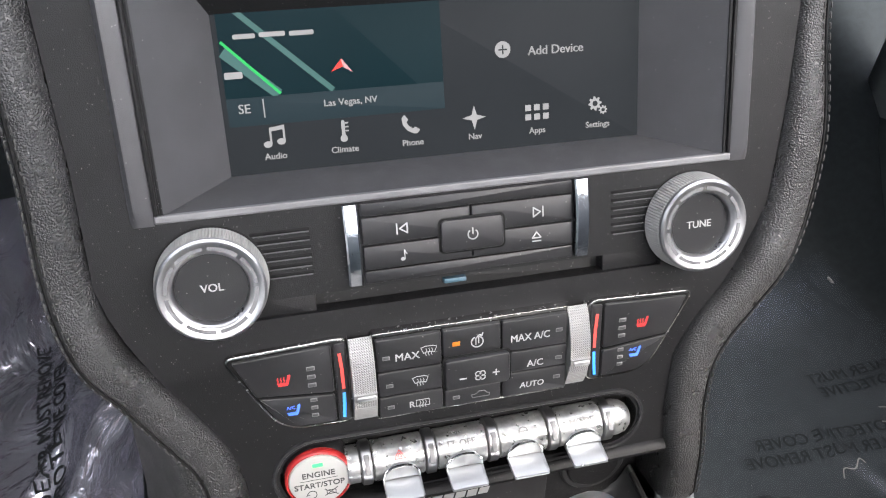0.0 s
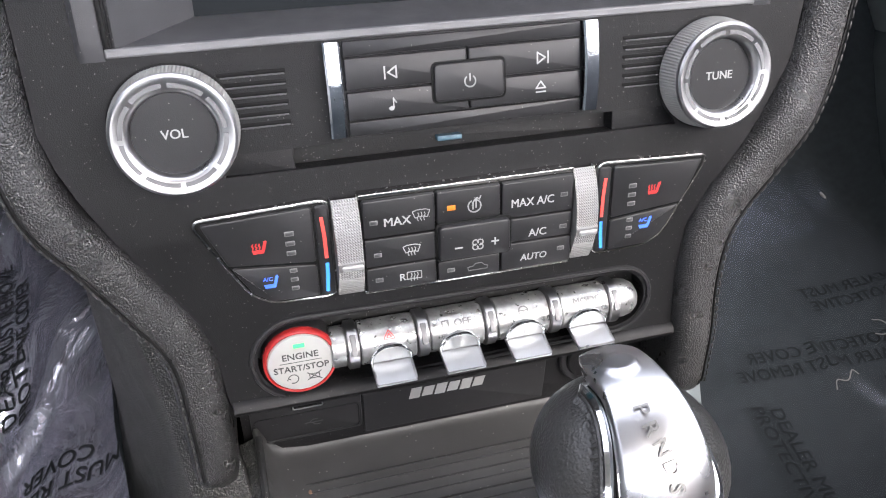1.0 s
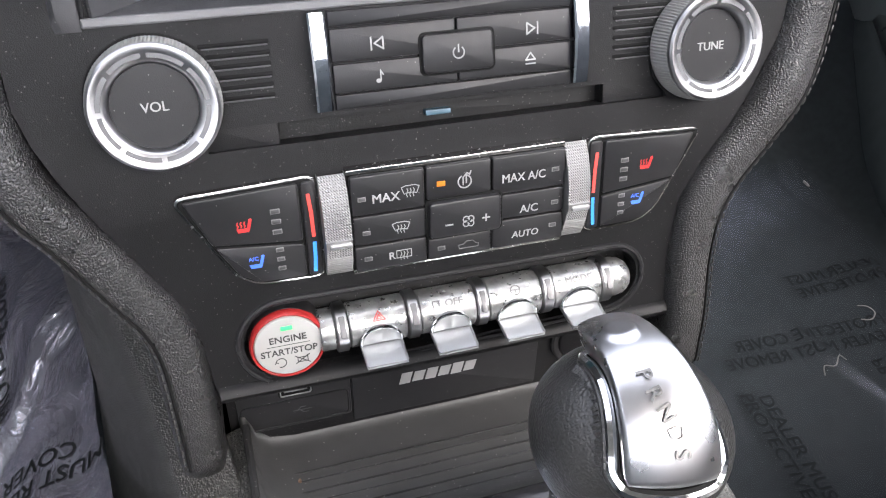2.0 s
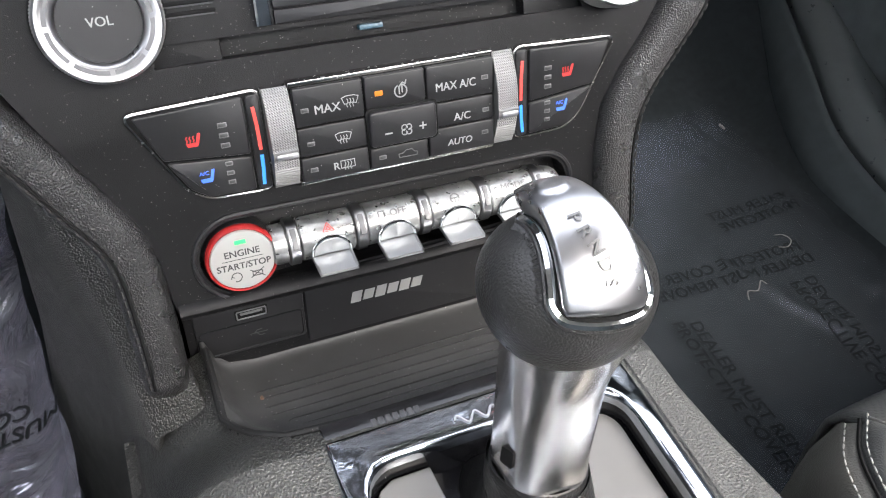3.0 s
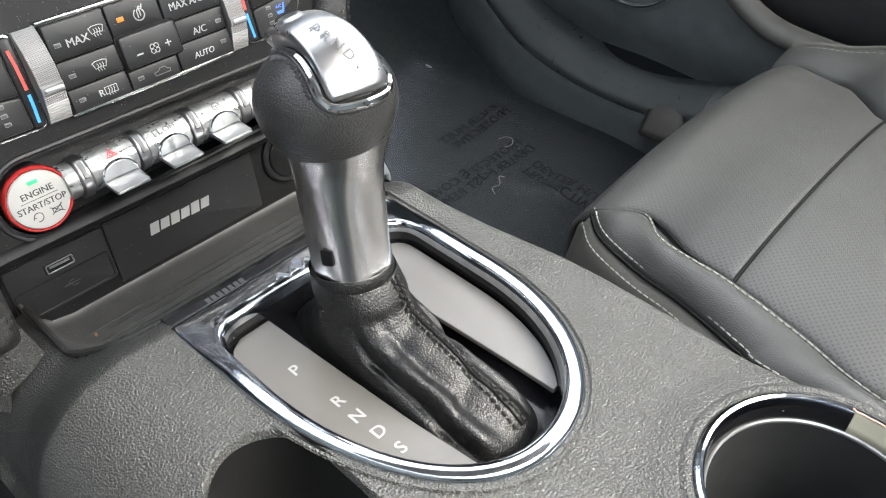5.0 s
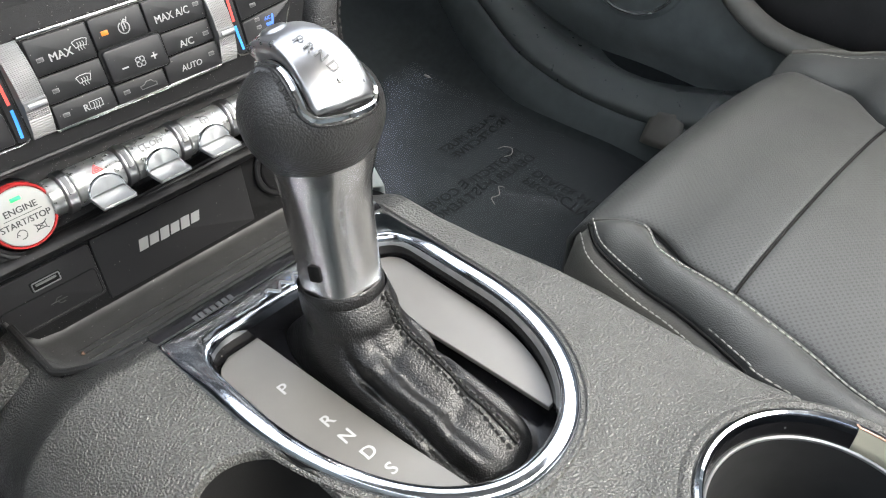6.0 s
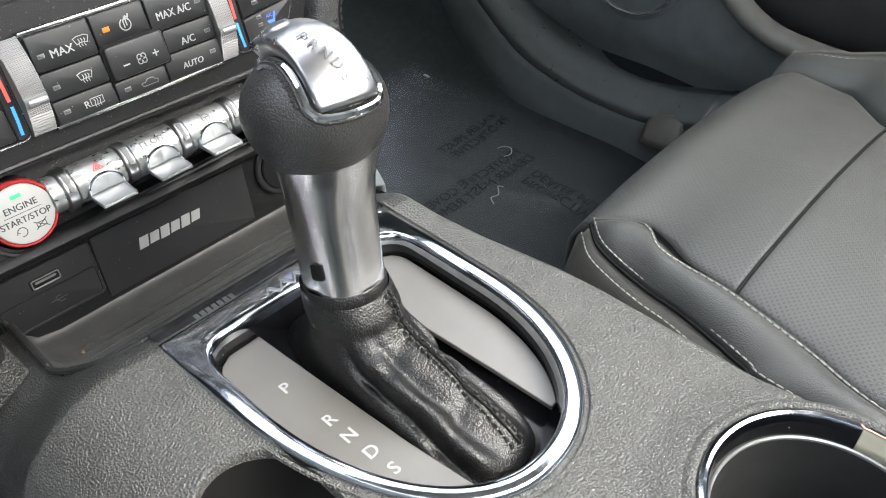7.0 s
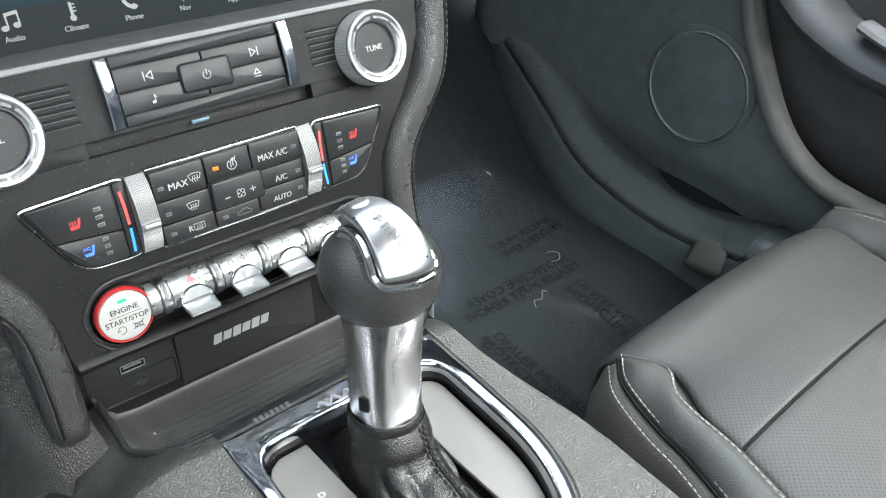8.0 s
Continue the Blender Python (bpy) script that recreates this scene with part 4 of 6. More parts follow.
def build_toggles():
    t = thing("toggle_switch_bank", at(ML, 0, -63, -12), "bank of four worn silver toggle switches in an oval recess", "switches")
    V, NC, R = -62.8, -4.6, 9.0

    def drum(x0, x1, r=R, close=0.5):
        bm = bmesh.new()
        lp = []
        for x, rr in ((x0, r - close), (x0 + 0.5, r), (x1 - 0.5, r), (x1, r - close)):
            lp.append([at(ML, x, V + rr * math.cos(2 * math.pi * k / 36), NC + rr * math.sin(2 * math.pi * k / 36)) for k in range(36)])
        rings(bm, lp)
        return bm
    part("barrel", drum(-57, -51.0, 8.4), TOGGLE, t)
    clips = [-48.4, -20.0, 8.4, 36.6, 63.4]
    for x in clips:
        part("collar", drum(x - 2.4, x + 2.4, 9.9, 0.8), SATIN, t, "bright metal collar")
        mw = ML @ Matrix.Translation((0, V * MM, NC * MM)) @ Matrix.Rotation(radians(-35), 4, 'X')
        part("collar_slot", block(mw, x - 1.15, x + 1.15, -5.2, 3.4, 9.0, 9.97, 0.5, 0.1), GREYPRINT, t, "dark slot in the collar")
    bm = bmesh.new()
    lp = []
    for x, rr in ((65.9, 8.4), (69.5, 8.4), (72.5, 7.7), (74.8, 6.2), (76.2, 4.0), (76.8, 0.3)):
        lp.append([at(ML, x, V + rr * math.cos(2 * math.pi * k / 28), NC + rr * math.sin(2 * math.pi * k / 28)) for k in range(28)])
    rings(bm, lp)
    part("end_cap", bm, TOGGLE, t, "rounded silver end cap")
    part("axle", drum(-58, 72, 5.0), DARK, t)
    for i, (a, b) in enumerate(zip(clips, clips[1:])):
        c = (-34.0, -5.7, 22.5, 50.4)[i]
        d = part("toggle", drum(a + 2.9, b - 2.9), TOGGLE, t, "scuffed silver toggle barrel")
        # blade that stands out from the barrel
        bm = bmesh.new()
        lp = []
        for n, v, w, th in ((-2.0, -65.5, 8.2, 2.4), (2.0, -66.6, 8.2, 2.2), (5.5, -67.6, 8.2, 1.9), (10.0, -68.9, 8.1, 1.7), (14.8, -70.1, 8.0, 1.5), (15.4, -70.4, 7.8, 0.9)):
            e = min(0.6, th * 0.4)
            lp.append([at(ML, c - w, v - th, n), at(ML, c - w, v - e, n), at(ML, c - w + e, v, n), at(ML, c + w - e, v, n), at(ML, c + w, v - e, n), at(ML, c + w, v - th, n)])
        rings(bm, lp)
        part("paddle", bm, PADDLE, d, "flat satin paddle")
        # half-round shoulder where the blade meets the barrel
        bm = bmesh.new()
        lp = []
        for dn, k in ((-6.0, 1.0), (-1.2, 1.0), (-0.2, 0.96), (0.1, 0.88), (-0.3, 0.80), (-0.5, 0.05)):
            lp.append([at(ML, c + 8.4 * k * math.cos(radians(q)), -67.0 + 7.6 * k * math.sin(radians(q)), 6.2 - 0.8 * abs(math.cos(radians(q))) + dn) for q in range(0, 181, 10)])
        rings(bm, lp, closed=False)
        part("shoulder", bm, PADDLE, d, "half-round bright shoulder")
        rim = [at(ML, c + 8.3 * math.cos(radians(q)), -67.0 + 7.5 * math.sin(radians(q)), 6.2 - 0.8 * abs(math.cos(radians(q)))) for q in range(0, 181, 10)]
        part("shoulder_rim", tube(rim, 0.00055, 6), CHROME, d, "bright rim")
        edge = [(c - 8.0, -67.7, 5.6), (c - 7.9, -69.0, 10), (c - 7.8, -70.2, 14.6), (c - 7.3, -70.5, 15.1), (c + 7.3, -70.5, 15.1), (c + 7.8, -70.2, 14.6), (c + 7.9, -69.0, 10), (c + 8.0, -67.7, 5.6)]
        part("paddle_edge", tube([at(ML, *q) for q in edge], 0.0005, 6), SATIN, d, "bright raised paddle edge")
        mw = ML @ Matrix.Translation((0, V * MM, NC * MM)) @ Matrix.Rotation(radians(-40), 4, 'X')
        if i == 0:
            part("hazard_icon", strokes(mw, [[(c - 2.4, -1.5), (c + 2.4, -1.5), (c, 2.2), (c - 2.4, -1.5)], [(c - 1.0, -0.8), (c + 1.0, -0.8), (c, 0.8), (c - 1.0, -0.8)]], 0.4, R, 0.1), REDPRINT, d)
        elif i == 1:
            lettering("lettering", "OFF", mw, c + 2.2, 0.3, R, 2.9, GREYPRINT, d)
            part("traction_icon", strokes(mw, [[(c - 6.4, -1.6), (c - 6.4, 1.8), (c - 4.0, 1.8), (c - 4.0, -1.6)]], 0.5, R, 0.1), GREYPRINT, d)
        elif i == 2:
            part("wheel_icon", strokes(mw, [arc(c, 0.4, 2.0, 0, 360, 18), [(c - 1.8, 0.6), (c + 1.8, 0.6)], [(c, 0.4), (c, -1.6)]], 0.5, R, 0.1), GREYPRINT, d)
        else:
            lettering("lettering", "MODE", mw, c, 0.3, R, 2.9, GREYPRINT, d)


build_toggles()


def build_bin():
    b = thing("storage_bin", (0, -0.04, 0.285), "open black storage bin with ribbed rubber mat and socket panel", "storage tray")
    part("back_panel", block(MB, -97, 97, -28, 30, -8, -1.6, 3, 0.5), FASCIA, b)
    part("left_flap", block(MB, -93, -43.6, -15.5, 14, -2, -0.6, 2.0, 0.5), BUTTON, b)
    part("flap_edge", tube([at(MB, x, y, -0.6) for x, y in rounded(-91.5, -45.0, -14, 0.8, 2.0)], 0.0004, 5, closed=True), FASCIA, b)
    part("centre_panel", block(MB, -42.8, 46, -20, 15, -2, -0.4, 1.0, 0.5), BUTTON, b)
    p = part("usb_port", block(MB, -75.0, -60.0, 3.4, 9.0, -2, -0.35, 0.8, 0.3), LINE, b, "small usb socket")
    part("usb_shell", tube([at(MB, x, y, 0.0) for x, y in rounded(-74.0, -61.0, 4.1, 8.3, 0.6)], 0.00035, 5, closed=True), RIM, p, "dull metal shell")
    part("usb_tongue", block(MB, -72.5, -62.5, 6.0, 7.2, -0.5, 0.0, 0.2, 0.1), GREYPRINT, p)
    part("usb_icon", strokes(MB, [[(-69.5, -6.5), (-61.5, -6.5)], [(-67.5, -6.5), (-66.2, -4.8), (-64, -4.8)], [(-66.5, -6.5), (-65.2, -8.2), (-63, -8.2)]], 0.4, -0.6), OFFLAMP, b)
    # maker's mark kept as six plain slanted shapes
    q = []
    for k in range(6):
        x = -21.5 + 6.1 * k
        hh = 3.0 if k % 2 == 0 else 2.6
        q.append([(x, -hh - 0.4), (x + 5.0, -hh - 0.4), (x + 6.4, hh), (x + 1.4, hh)])
    for p in q:
        part("emblem_stroke", shapes(MB, [p], -0.4, 0.25), SILVERPRINT, b, "slanted silver emblem shape")
    # power socket
    ms = MB @ Matrix.Translation((0.070, 0.004, 0))
    s = part("power_socket", lathe(ms, [(17.5, -2), (17.5, 0.4), (16.6, 1.2), (14.5, 1.2), (14.0, 0.2)], 48), BUTTON, b, "round capped power socket")
    part("socket_cap", lathe(ms, [(14.0, -2), (14.0, 1.8), (13.2, 2.4), (0.1, 2.8)], 40), FASCIA, s)
    # rubber floor that rises to the rear lip
    prof = [(-0.0175, 0.2825), (-0.0190, 0.2805), (-0.0225, 0.2797), (-0.031, 0.2815), (-0.046, 0.2855), (-0.060, 0.2895), (-0.073, 0.2965), (-0.081, 0.3045), (-0.0855, 0.3125), (-0.0880, 0.3172)]
    xs = [-0.0905, -0.0895, -0.0865, -0.081, -0.07, -0.04, 0, 0.04, 0.07, 0.081, 0.0865, 0.0895, 0.0905]
    rise = [0.032, 0.016, 0.006, 0.0015, 0, 0, 0, 0, 0, 0.0015, 0.006, 0.016, 0.032]
    bm = bmesh.new()
    g = []
    pp = smooth_path([(0, y, z) for y, z in prof], 3)
    for p in pp:
        row = []
        for x, r in zip(xs, rise):
            cut = max(0.0, (abs(x) - 0.05) / 0.0405) ** 3.2 * 0.027 * min(1, max(0, (-p.y - 0.03) / 0.055))
            row.append(bm.verts.new((x, p.y + cut, min(0.3178 - 0.016 * ease(-0.098, -0.058, p.y + cut), p.z + r))))
        g.append(row)
    for i in range(len(g) - 1):
        for j in range(len(xs) - 1):
            bm.faces.new((g[i][j], g[i][j + 1], g[i + 1][j + 1], g[i + 1][j]))
    rim = [r[0].co.copy() for r in g] + [q.co.copy() for q in g[-1][1:-1]] + [r[-1].co.copy() for r in reversed(g)]
    mat_ob = part("mat", bm, TRAYMAT, b, "grey rubber mat with pressed grooves", sharp=60)
    thicken(mat_ob, 0.002)
    part("lip", tube(rim[6:-6], 0.0017, 8), DARK, mat_ob, "rounded black rubber lip")
    yz = lambda y: float(np.interp(-y, [-q.y for q in pp], [q.z for q in pp]))
    for y0, y1, x0 in ((-0.0400, -0.0450, -0.0765), (-0.0515, -0.0570, -0.0725), (-0.0635, -0.0695, -0.0625)):
        loop = []
        for t in range(20):
            loop.append(Vector((x0 + (0.145) * t / 19, y0, yz(y0) + 0.0004)))
        for t in range(7):
            a = radians(90 - 180 * t / 6)
            y = (y0 + y1) / 2 + (y0 - y1) / 2 * math.sin(a)
            loop.append(Vector((x0 + 0.145 + 0.0027 * math.cos(a), y, yz(y) + 0.0004)))
        for t in range(20):
            loop.append(Vector((x0 + 0.145 - 0.145 * t / 19, y1, yz(y1) + 0.0004)))
        for t in range(7):
            a = radians(-90 - 180 * t / 6)
            y = (y0 + y1) / 2 + (y0 - y1) / 2 * math.sin(a)
            loop.append(Vector((x0 + 0.0027 * math.cos(a), y, yz(y) + 0.0004)))
        part("groove", tube(loop, 0.00045, 5, closed=True), DARK, mat_ob)
    part("gloss_strip", prism(bmesh.new(), MT, [(-57.5, -87.5), (75, -87.5), (75, -97.5), (-57.5, -97.5)], 309, 318.2, 1.0), GLOSSBLACK, b, "scuffed gloss black strip")
    # maker's word kept as plain bars
    for k in range(7):
        x = -38.0 + 3.0 * k
        part("emblem_bar", block(MT, x, x + 2.2, -95.3, -91.8, 318.0, 318.35, 0.3, 0.1), SURROUND, b, "small plain dark bar")
    return b


build_bin()

crumb = thing("crumb", (-0.072, -0.045, 0.286), "tiny brown crumb lying on the rubber mat", "crumb")
bm = bmesh.new()
bmesh.ops.create_icosphere(bm, subdivisions=2, radius=0.0011)
for v in bm.verts:
    v.co *= 0.75 + 0.6 * noise.noise(v.co * 1500)
bmesh.ops.translate(bm, verts=bm.verts, vec=(-0.072, -0.045, 0.2868))
part("flake", bm, CRUMB, crumb)

# ---- padded knee rails ----


def build_rail(side, edge, label):
    """A padded leather rail along one edge of the stack; edge: (frame, u, v) down its inner border."""
    r = thing("knee_rail", edge_point(edge[len(edge) // 2], side), label, "padded rail", "padded knee rails")
    inner = smooth_path([at(m, u, v, n) for m, u, v, n in edge], 6)
    loops = []
    crest = []
    n = len(inner)
    for i, p in enumerate(inner):
        d = (inner[min(n - 1, i + 1)] - inner[max(0, i - 1)]).normalized()
        nn = ML.to_3x3() @ Vector((0, 0, 1))
        o = d.cross(nn).normalized()
        if o.x * side < 0:
            o = -o
        end = min(1.0, (n - 1 - i) / 5.0)
        q = 0.35 + 0.65 * math.sqrt(max(0.0, 1 - (1 - end) ** 2))
        slim = 1.0 if side < 0 else 1 - 0.36 * ease(0.47, 0.53, p.z)
        wide = 0.0095 if side < 0 else 0.0105 * slim
        w, h, deep = wide * (0.55 + 0.45 * q), (0.0122 if side < 0 else 0.0130 * slim) * q, 0.034
        c = p + o * wide
        lp = []
        for k in range(15):
            a = math.pi * k / 14
            ca, sa = math.cos(a), math.sin(a)
            lp.append(c - o * (w * math.copysign(abs(ca) ** 0.75, ca)) + nn * (h * sa ** 0.8 - 0.004))
        lp.append(c + o * w - nn * (deep * 0.5))
        lp.append(c + o * (w - 0.001) - nn * deep)
        lp.append(c - o * w - nn * deep)
        lp.append(c - o * w - nn * (deep * 0.5))
        loops.append(lp)
        if i < n - 3:
            crest.append(lp[9] + nn * 0.0001)
    bm = bmesh.new()
    rings(bm, loops)
    part("pad", bm, BOLSTER, r, sharp=75)
    part("seam", tube(crest, 0.0007, 5), LINE, r)
    shift = [c + Vector((0.0016 * side, 0, 0.0004)) for c in crest]
    stitches("stitching", shift, 0.0042, 0.0032, 0.0005, BLACKTHREAD, r, "black thread stitching")
    shift = [c - Vector((0.0016 * side, 0, -0.0004)) for c in crest]
    stitches("stitching", shift, 0.0042, 0.0032, 0.0005, BLACKTHREAD, r, "black thread stitching")


def edge_point(e, side):
    return at(e[0], e[1] + 14 * side, e[2], -20)


build_rail(-1, [(MU, -145.5, 150, -3), (MU, -143.5, 90, -3), (MU, -141.5, 40, -3), (MU, -141.5, 0, -3), (ML, -136.5, 15, -2), (ML, -126, -2, -2), (ML, -113, -24, -2), (ML, -103.5, -41, -2), (ML, -99.5, -58, -2), (ML, -98.5, -84, -2), (ML, -98.5, -104, -4), (ML, -99.0, -122, -5)],
           "black pebbled leather knee rail with twin stitching")
build_rail(1, [(MU, 148.5, 150, -3), (MU, 146.5, 90, -3), (MU, 142.5, 40, -3), (MU, 137, 0, -3), (ML, 128.5, 20, -2), (ML, 117, 3, -2), (ML, 104, -14, -2), (ML, 96, -32, -2), (ML, 93.5, -56, -2), (ML, 95, -84, -2), (ML, 96, -104, -4), (ML, 97, -122, -5)],
           "black pebbled leather knee rail with twin stitching")

# ---- centre console ----
CX, CY = 0.0085, -0.170


def bezel_outline(x0, x1, yf, yl, yr, yb, r=0.0):
    """The closed outline of the selector surround: straight front, sides straight to yl and yr, round rear that ends at yb."""
    cx, rx = (x0 + x1) / 2, (x1 - x0) / 2
    pts = [(x0, yf), (x0, yl)]
    for i in range(1, 40):
        a = math.pi * (1 + i / 40)
        c, s = math.cos(a), math.sin(a)
        ys = yl if c < 0 else yr
        ex = 0.96 if c < 0 else 0.93
        pts.append((cx + rx * math.copysign(abs(c) ** ex, c), ys - (ys - yb) * abs(s) ** ex))
    pts += [(x1, yr), (x1, yf)]
    if r:
        fine = []
        for i in range(9):
            a = math.pi / 2 * i / 8
            fine.append((x1 - r + r * math.cos(a), yf - r + r * math.sin(a)))
        for i in range(9):
            a = math.pi / 2 * (1 + i / 8)
            fine.append((x0 + r + r * math.cos(a), yf - r + r * math.sin(a)))
        pts = pts[1:-1] + fine
    return pts


def radial(pts, seg=128):
    """The outline sampled at even angles round the middle of the surround."""
    out = []
    n = len(pts)
    for k in range(seg):
        a = 2 * math.pi * k / seg
        d = Vector((math.cos(a), math.sin(a)))
        best = None
        for i in range(n):
            p, q = Vector(pts[i]) - Vector((CX, CY)), Vector(pts[(i + 1) % n]) - Vector((CX, CY))
            e = q - p
            den = d.x * e.y - d.y * e.x
            if abs(den) < 1e-12:
                continue
            t = (p.x * e.y - p.y * e.x) / den
            s = (p.x * d.y - p.y * d.x) / den
            if t > 0 and -1e-9 <= s <= 1 + 1e-9:
                best = t if best is None else max(best, t)
        out.append((CX + d.x * best, CY + d.y * best))
    return out


OUTER = bezel_outline(-0.0580, 0.0715, -0.0965, -0.140, -0.168, -0.2525)
INNER = bezel_outline(-0.0485, 0.0620, -0.1130, -0.153, -0.168, -0.2430, 0.013)
CUP = (0.0555, -0.3363, 0.0479)


def cup_distance(x, y):
    """How far a place lies outside the cup holder."""
    return math.hypot(x - CUP[0], y - CUP[1]) - CUP[2]


def inside(pts, x, y):
    c = False
    n = len(pts)
    for i in range(n):
        (xa, ya), (xb, yb) = pts[i - 1], pts[i]
        if (ya > y) != (yb > y) and x < (xb - xa) * (y - ya) / (yb - ya) + xa:
            c = not c
    return c


def edge_x(y):
    """The console's border on the passenger's side."""
    return float(np.interp(-y, [0.02, 0.12, 0.148, 0.187, 0.21, 0.6], [0.0910, 0.0912, 0.0940, 0.1005, 0.1022, 0.1040]))


BRAKE = (-0.0762, -0.188, 0.0205, 0.023)


def rim_at(x, y):
    """How far a place lies inside the hollow beside the parking brake."""
    dx, dy = x - BRAKE[0], y - BRAKE[1]
    if dy > 0:
        return (1 - math.hypot(dx / BRAKE[2], dy / BRAKE[3])) * 0.0215
    return BRAKE[2] - abs(dx)


def hollow_at(x, y):
    """How deep, from 0 to 1, that hollow is."""
    return ease(-0.0035, 0.0045, rim_at(x, y))


def console_z(x, y):
    z = 0.3185
    z -= 0.016 * ease(-0.098, -0.058, y)
    # soft crown between the surround and the sides
    if x < -0.072:
        d = min(-0.072 - x, 0.0575)
        z -= 1.1 * (0.058 - math.sqrt(0.058 ** 2 - d * d))
    d = min(max(0.0, x - edge_x(y) + 0.006), 0.0059)
    z -= 0.006 - math.sqrt(max(0.0, 0.006 ** 2 - d * d))
    # hollow beside the parking brake
    z -= 0.062 * hollow_at(x, y)
    # swell round the cup holder
    z += 0.003 * ease(0.022, 0.004, cup_distance(x, y))
    return z


def border_y(x):
    """Where the grained top gives way to the smooth border round the bin."""
    return float(np.interp(x, [-0.15, -0.124, -0.0935, -0.058, 0.0, 0.12], [-0.086, -0.0905, -0.0950, -0.0995, -0.10, -0.10]))


def lip_y(x):
    """The rear lip of the bin."""
    return -0.0890 + max(0.0, (abs(x) - 0.05) / 0.0405) ** 3.2 * 0.027


def build_console():
    c = thing("centre_console", (0, -0.25, 0.05), "dark grained vinyl centre console between the seats", "console")
    bm = bmesh.new()
    hole = inset(ccw(OUTER), 0.004)
    x0, x1, y0, y1, st = -0.1355, 0.0958, -0.60, -0.020, 0.00235
    nx, ny = int((x1 - x0) / st), int((y1 - y0) / st)
    vs = {}
    bm2 = bmesh.new()

    def vert(i, j, to):
        if (i, j, to) not in vs:
            y = y0 + (y1 - y0) * j / ny
            x = x0 + (edge_x(y) - x0) * i / nx
            for yb in [border_y(x)] + ([lip_y(x)] if -0.0895 < x < 0.0895 else []):
                if abs(y - yb) <= st * 0.51:
                    y = yb
            vs[i, j, to] = to.verts.new((x, y, console_z(x, y)))
        return vs[i, j, to]
    for i in range(nx):
        for j in range(ny):
            y = y0 + (y1 - y0) * (j + 0.5) / ny
            x = x0 + (edge_x(y) - x0) * (i + 0.5) / nx
            if inside(hole, x, y) or cup_distance(x, y) < 0.004 or rim_at(x, y) > -0.006:
                continue
            if y > lip_y(x) and -0.0895 < x < 0.0895:
                continue
            target = bm2 if y > border_y(x) else bm
            target.faces.new([vert(i + a, j + b, target) for a, b in ((0, 0), (1, 0), (1, 1), (0, 1))])
    part("top", bm, LEATHER, c, sharp=80)
    # rolled lip of the hollow beside the parking brake, black below the lip
    ys = [float(q) for q in np.linspace(-0.60, BRAKE[1], 60)]
    rim = [(BRAKE[0] - BRAKE[2], y) for y in ys] + [(BRAKE[0] - BRAKE[2] * math.cos(math.pi * k / 48), BRAKE[1] + BRAKE[3] * math.sin(math.pi * k / 48)) for k in range(1, 48)] + [(BRAKE[0] + BRAKE[2], y) for y in reversed(ys)]

    def ring(o):
        row = []
        for k, (x, y) in enumerate(rim):
            (xa, ya), (xb, yb) = rim[max(0, k - 1)], rim[min(len(rim) - 1, k + 1)]
            n = Vector((yb - ya, xa - xb)).normalized()
            x, y = x + n.x * o, y + n.y * o
            row.append((x, y, console_z(x, y) + 0.00015))
        return row
    lip = [ring(o) for o in (-0.0095, -0.008, -0.0065, -0.005, -0.004, -0.0035, -0.0032, -0.0029, -0.0026, -0.0023)]
    surface(lip, LEATHER, "lip", c, sharp=80)
    well = [ring(o) for o in (-0.0023, -0.0018, -0.0010, 0.0, 0.001, 0.002, 0.003, 0.004, 0.005)]
    well += [[(BRAKE[0] + (x - BRAKE[0]) * f, y - d, z - e) for x, y, z in well[-1]] for f, d, e in ((0.95, 0.001, 0.02), (0.9, 0.002, 0.04), (0.5, 0.004, 0.042), (0.0, 0.006, 0.042))]
    surface(well, WELLBLACK, "brake_well", c, "black inside of the hollow beside the surround", sharp=80)
    part("front_border", bm2, BORDER, c, "darker fine-grained border round the bin", sharp=80)
    # sides down to the floor
    bm = bmesh.new()
    ys = [float(q) for q in np.linspace(-0.62, -0.03, 14)]
    lp = []
    for y in ys:
        z = 0.2500 - 0.016 * ease(-0.098, -0.058, y)
        lp.append([(-0.1355, y, z + 0.009), (-0.138, y, z - 0.03), (-0.142, y, 0.15), (-0.155, y, 0.02), (-0.135, y, 0.02), (-0.128, y, z - 0.01)])
    rings(bm, [[Vector(p) for p in q] for q in lp])
    part("side_panel", bm, FASCIA, c)
    bm = bmesh.new()
    lp = []
    for y in ys:
        z = 0.3130 - 0.016 * ease(-0.088, -0.052, y)
        e = edge_x(y)
        lp.append([(e, y, z), (e + 0.0007, y, z - 0.04), (e + 0.004, y, 0.15), (e + 0.015, y, 0.02), (e - 0.006, y, 0.02), (e - 0.006, y, z - 0.010)])
    rings(bm, [[Vector(p) for p in q] for q in lp])
    part("side_panel", bm, FASCIA, c)
    # stitched ridge beside the surround
    o2 = [Vector((p[0], p[1], 0.3188)) for p in inset(ccw(OUTER), -0.0028)]
    o2 = [p for p in o2 if p.y < -0.16 or p.x > 0.05]
    part("welt", tube(o2, 0.0011, 6), LEATHER, c, "narrow welt round the surround")


build_console()


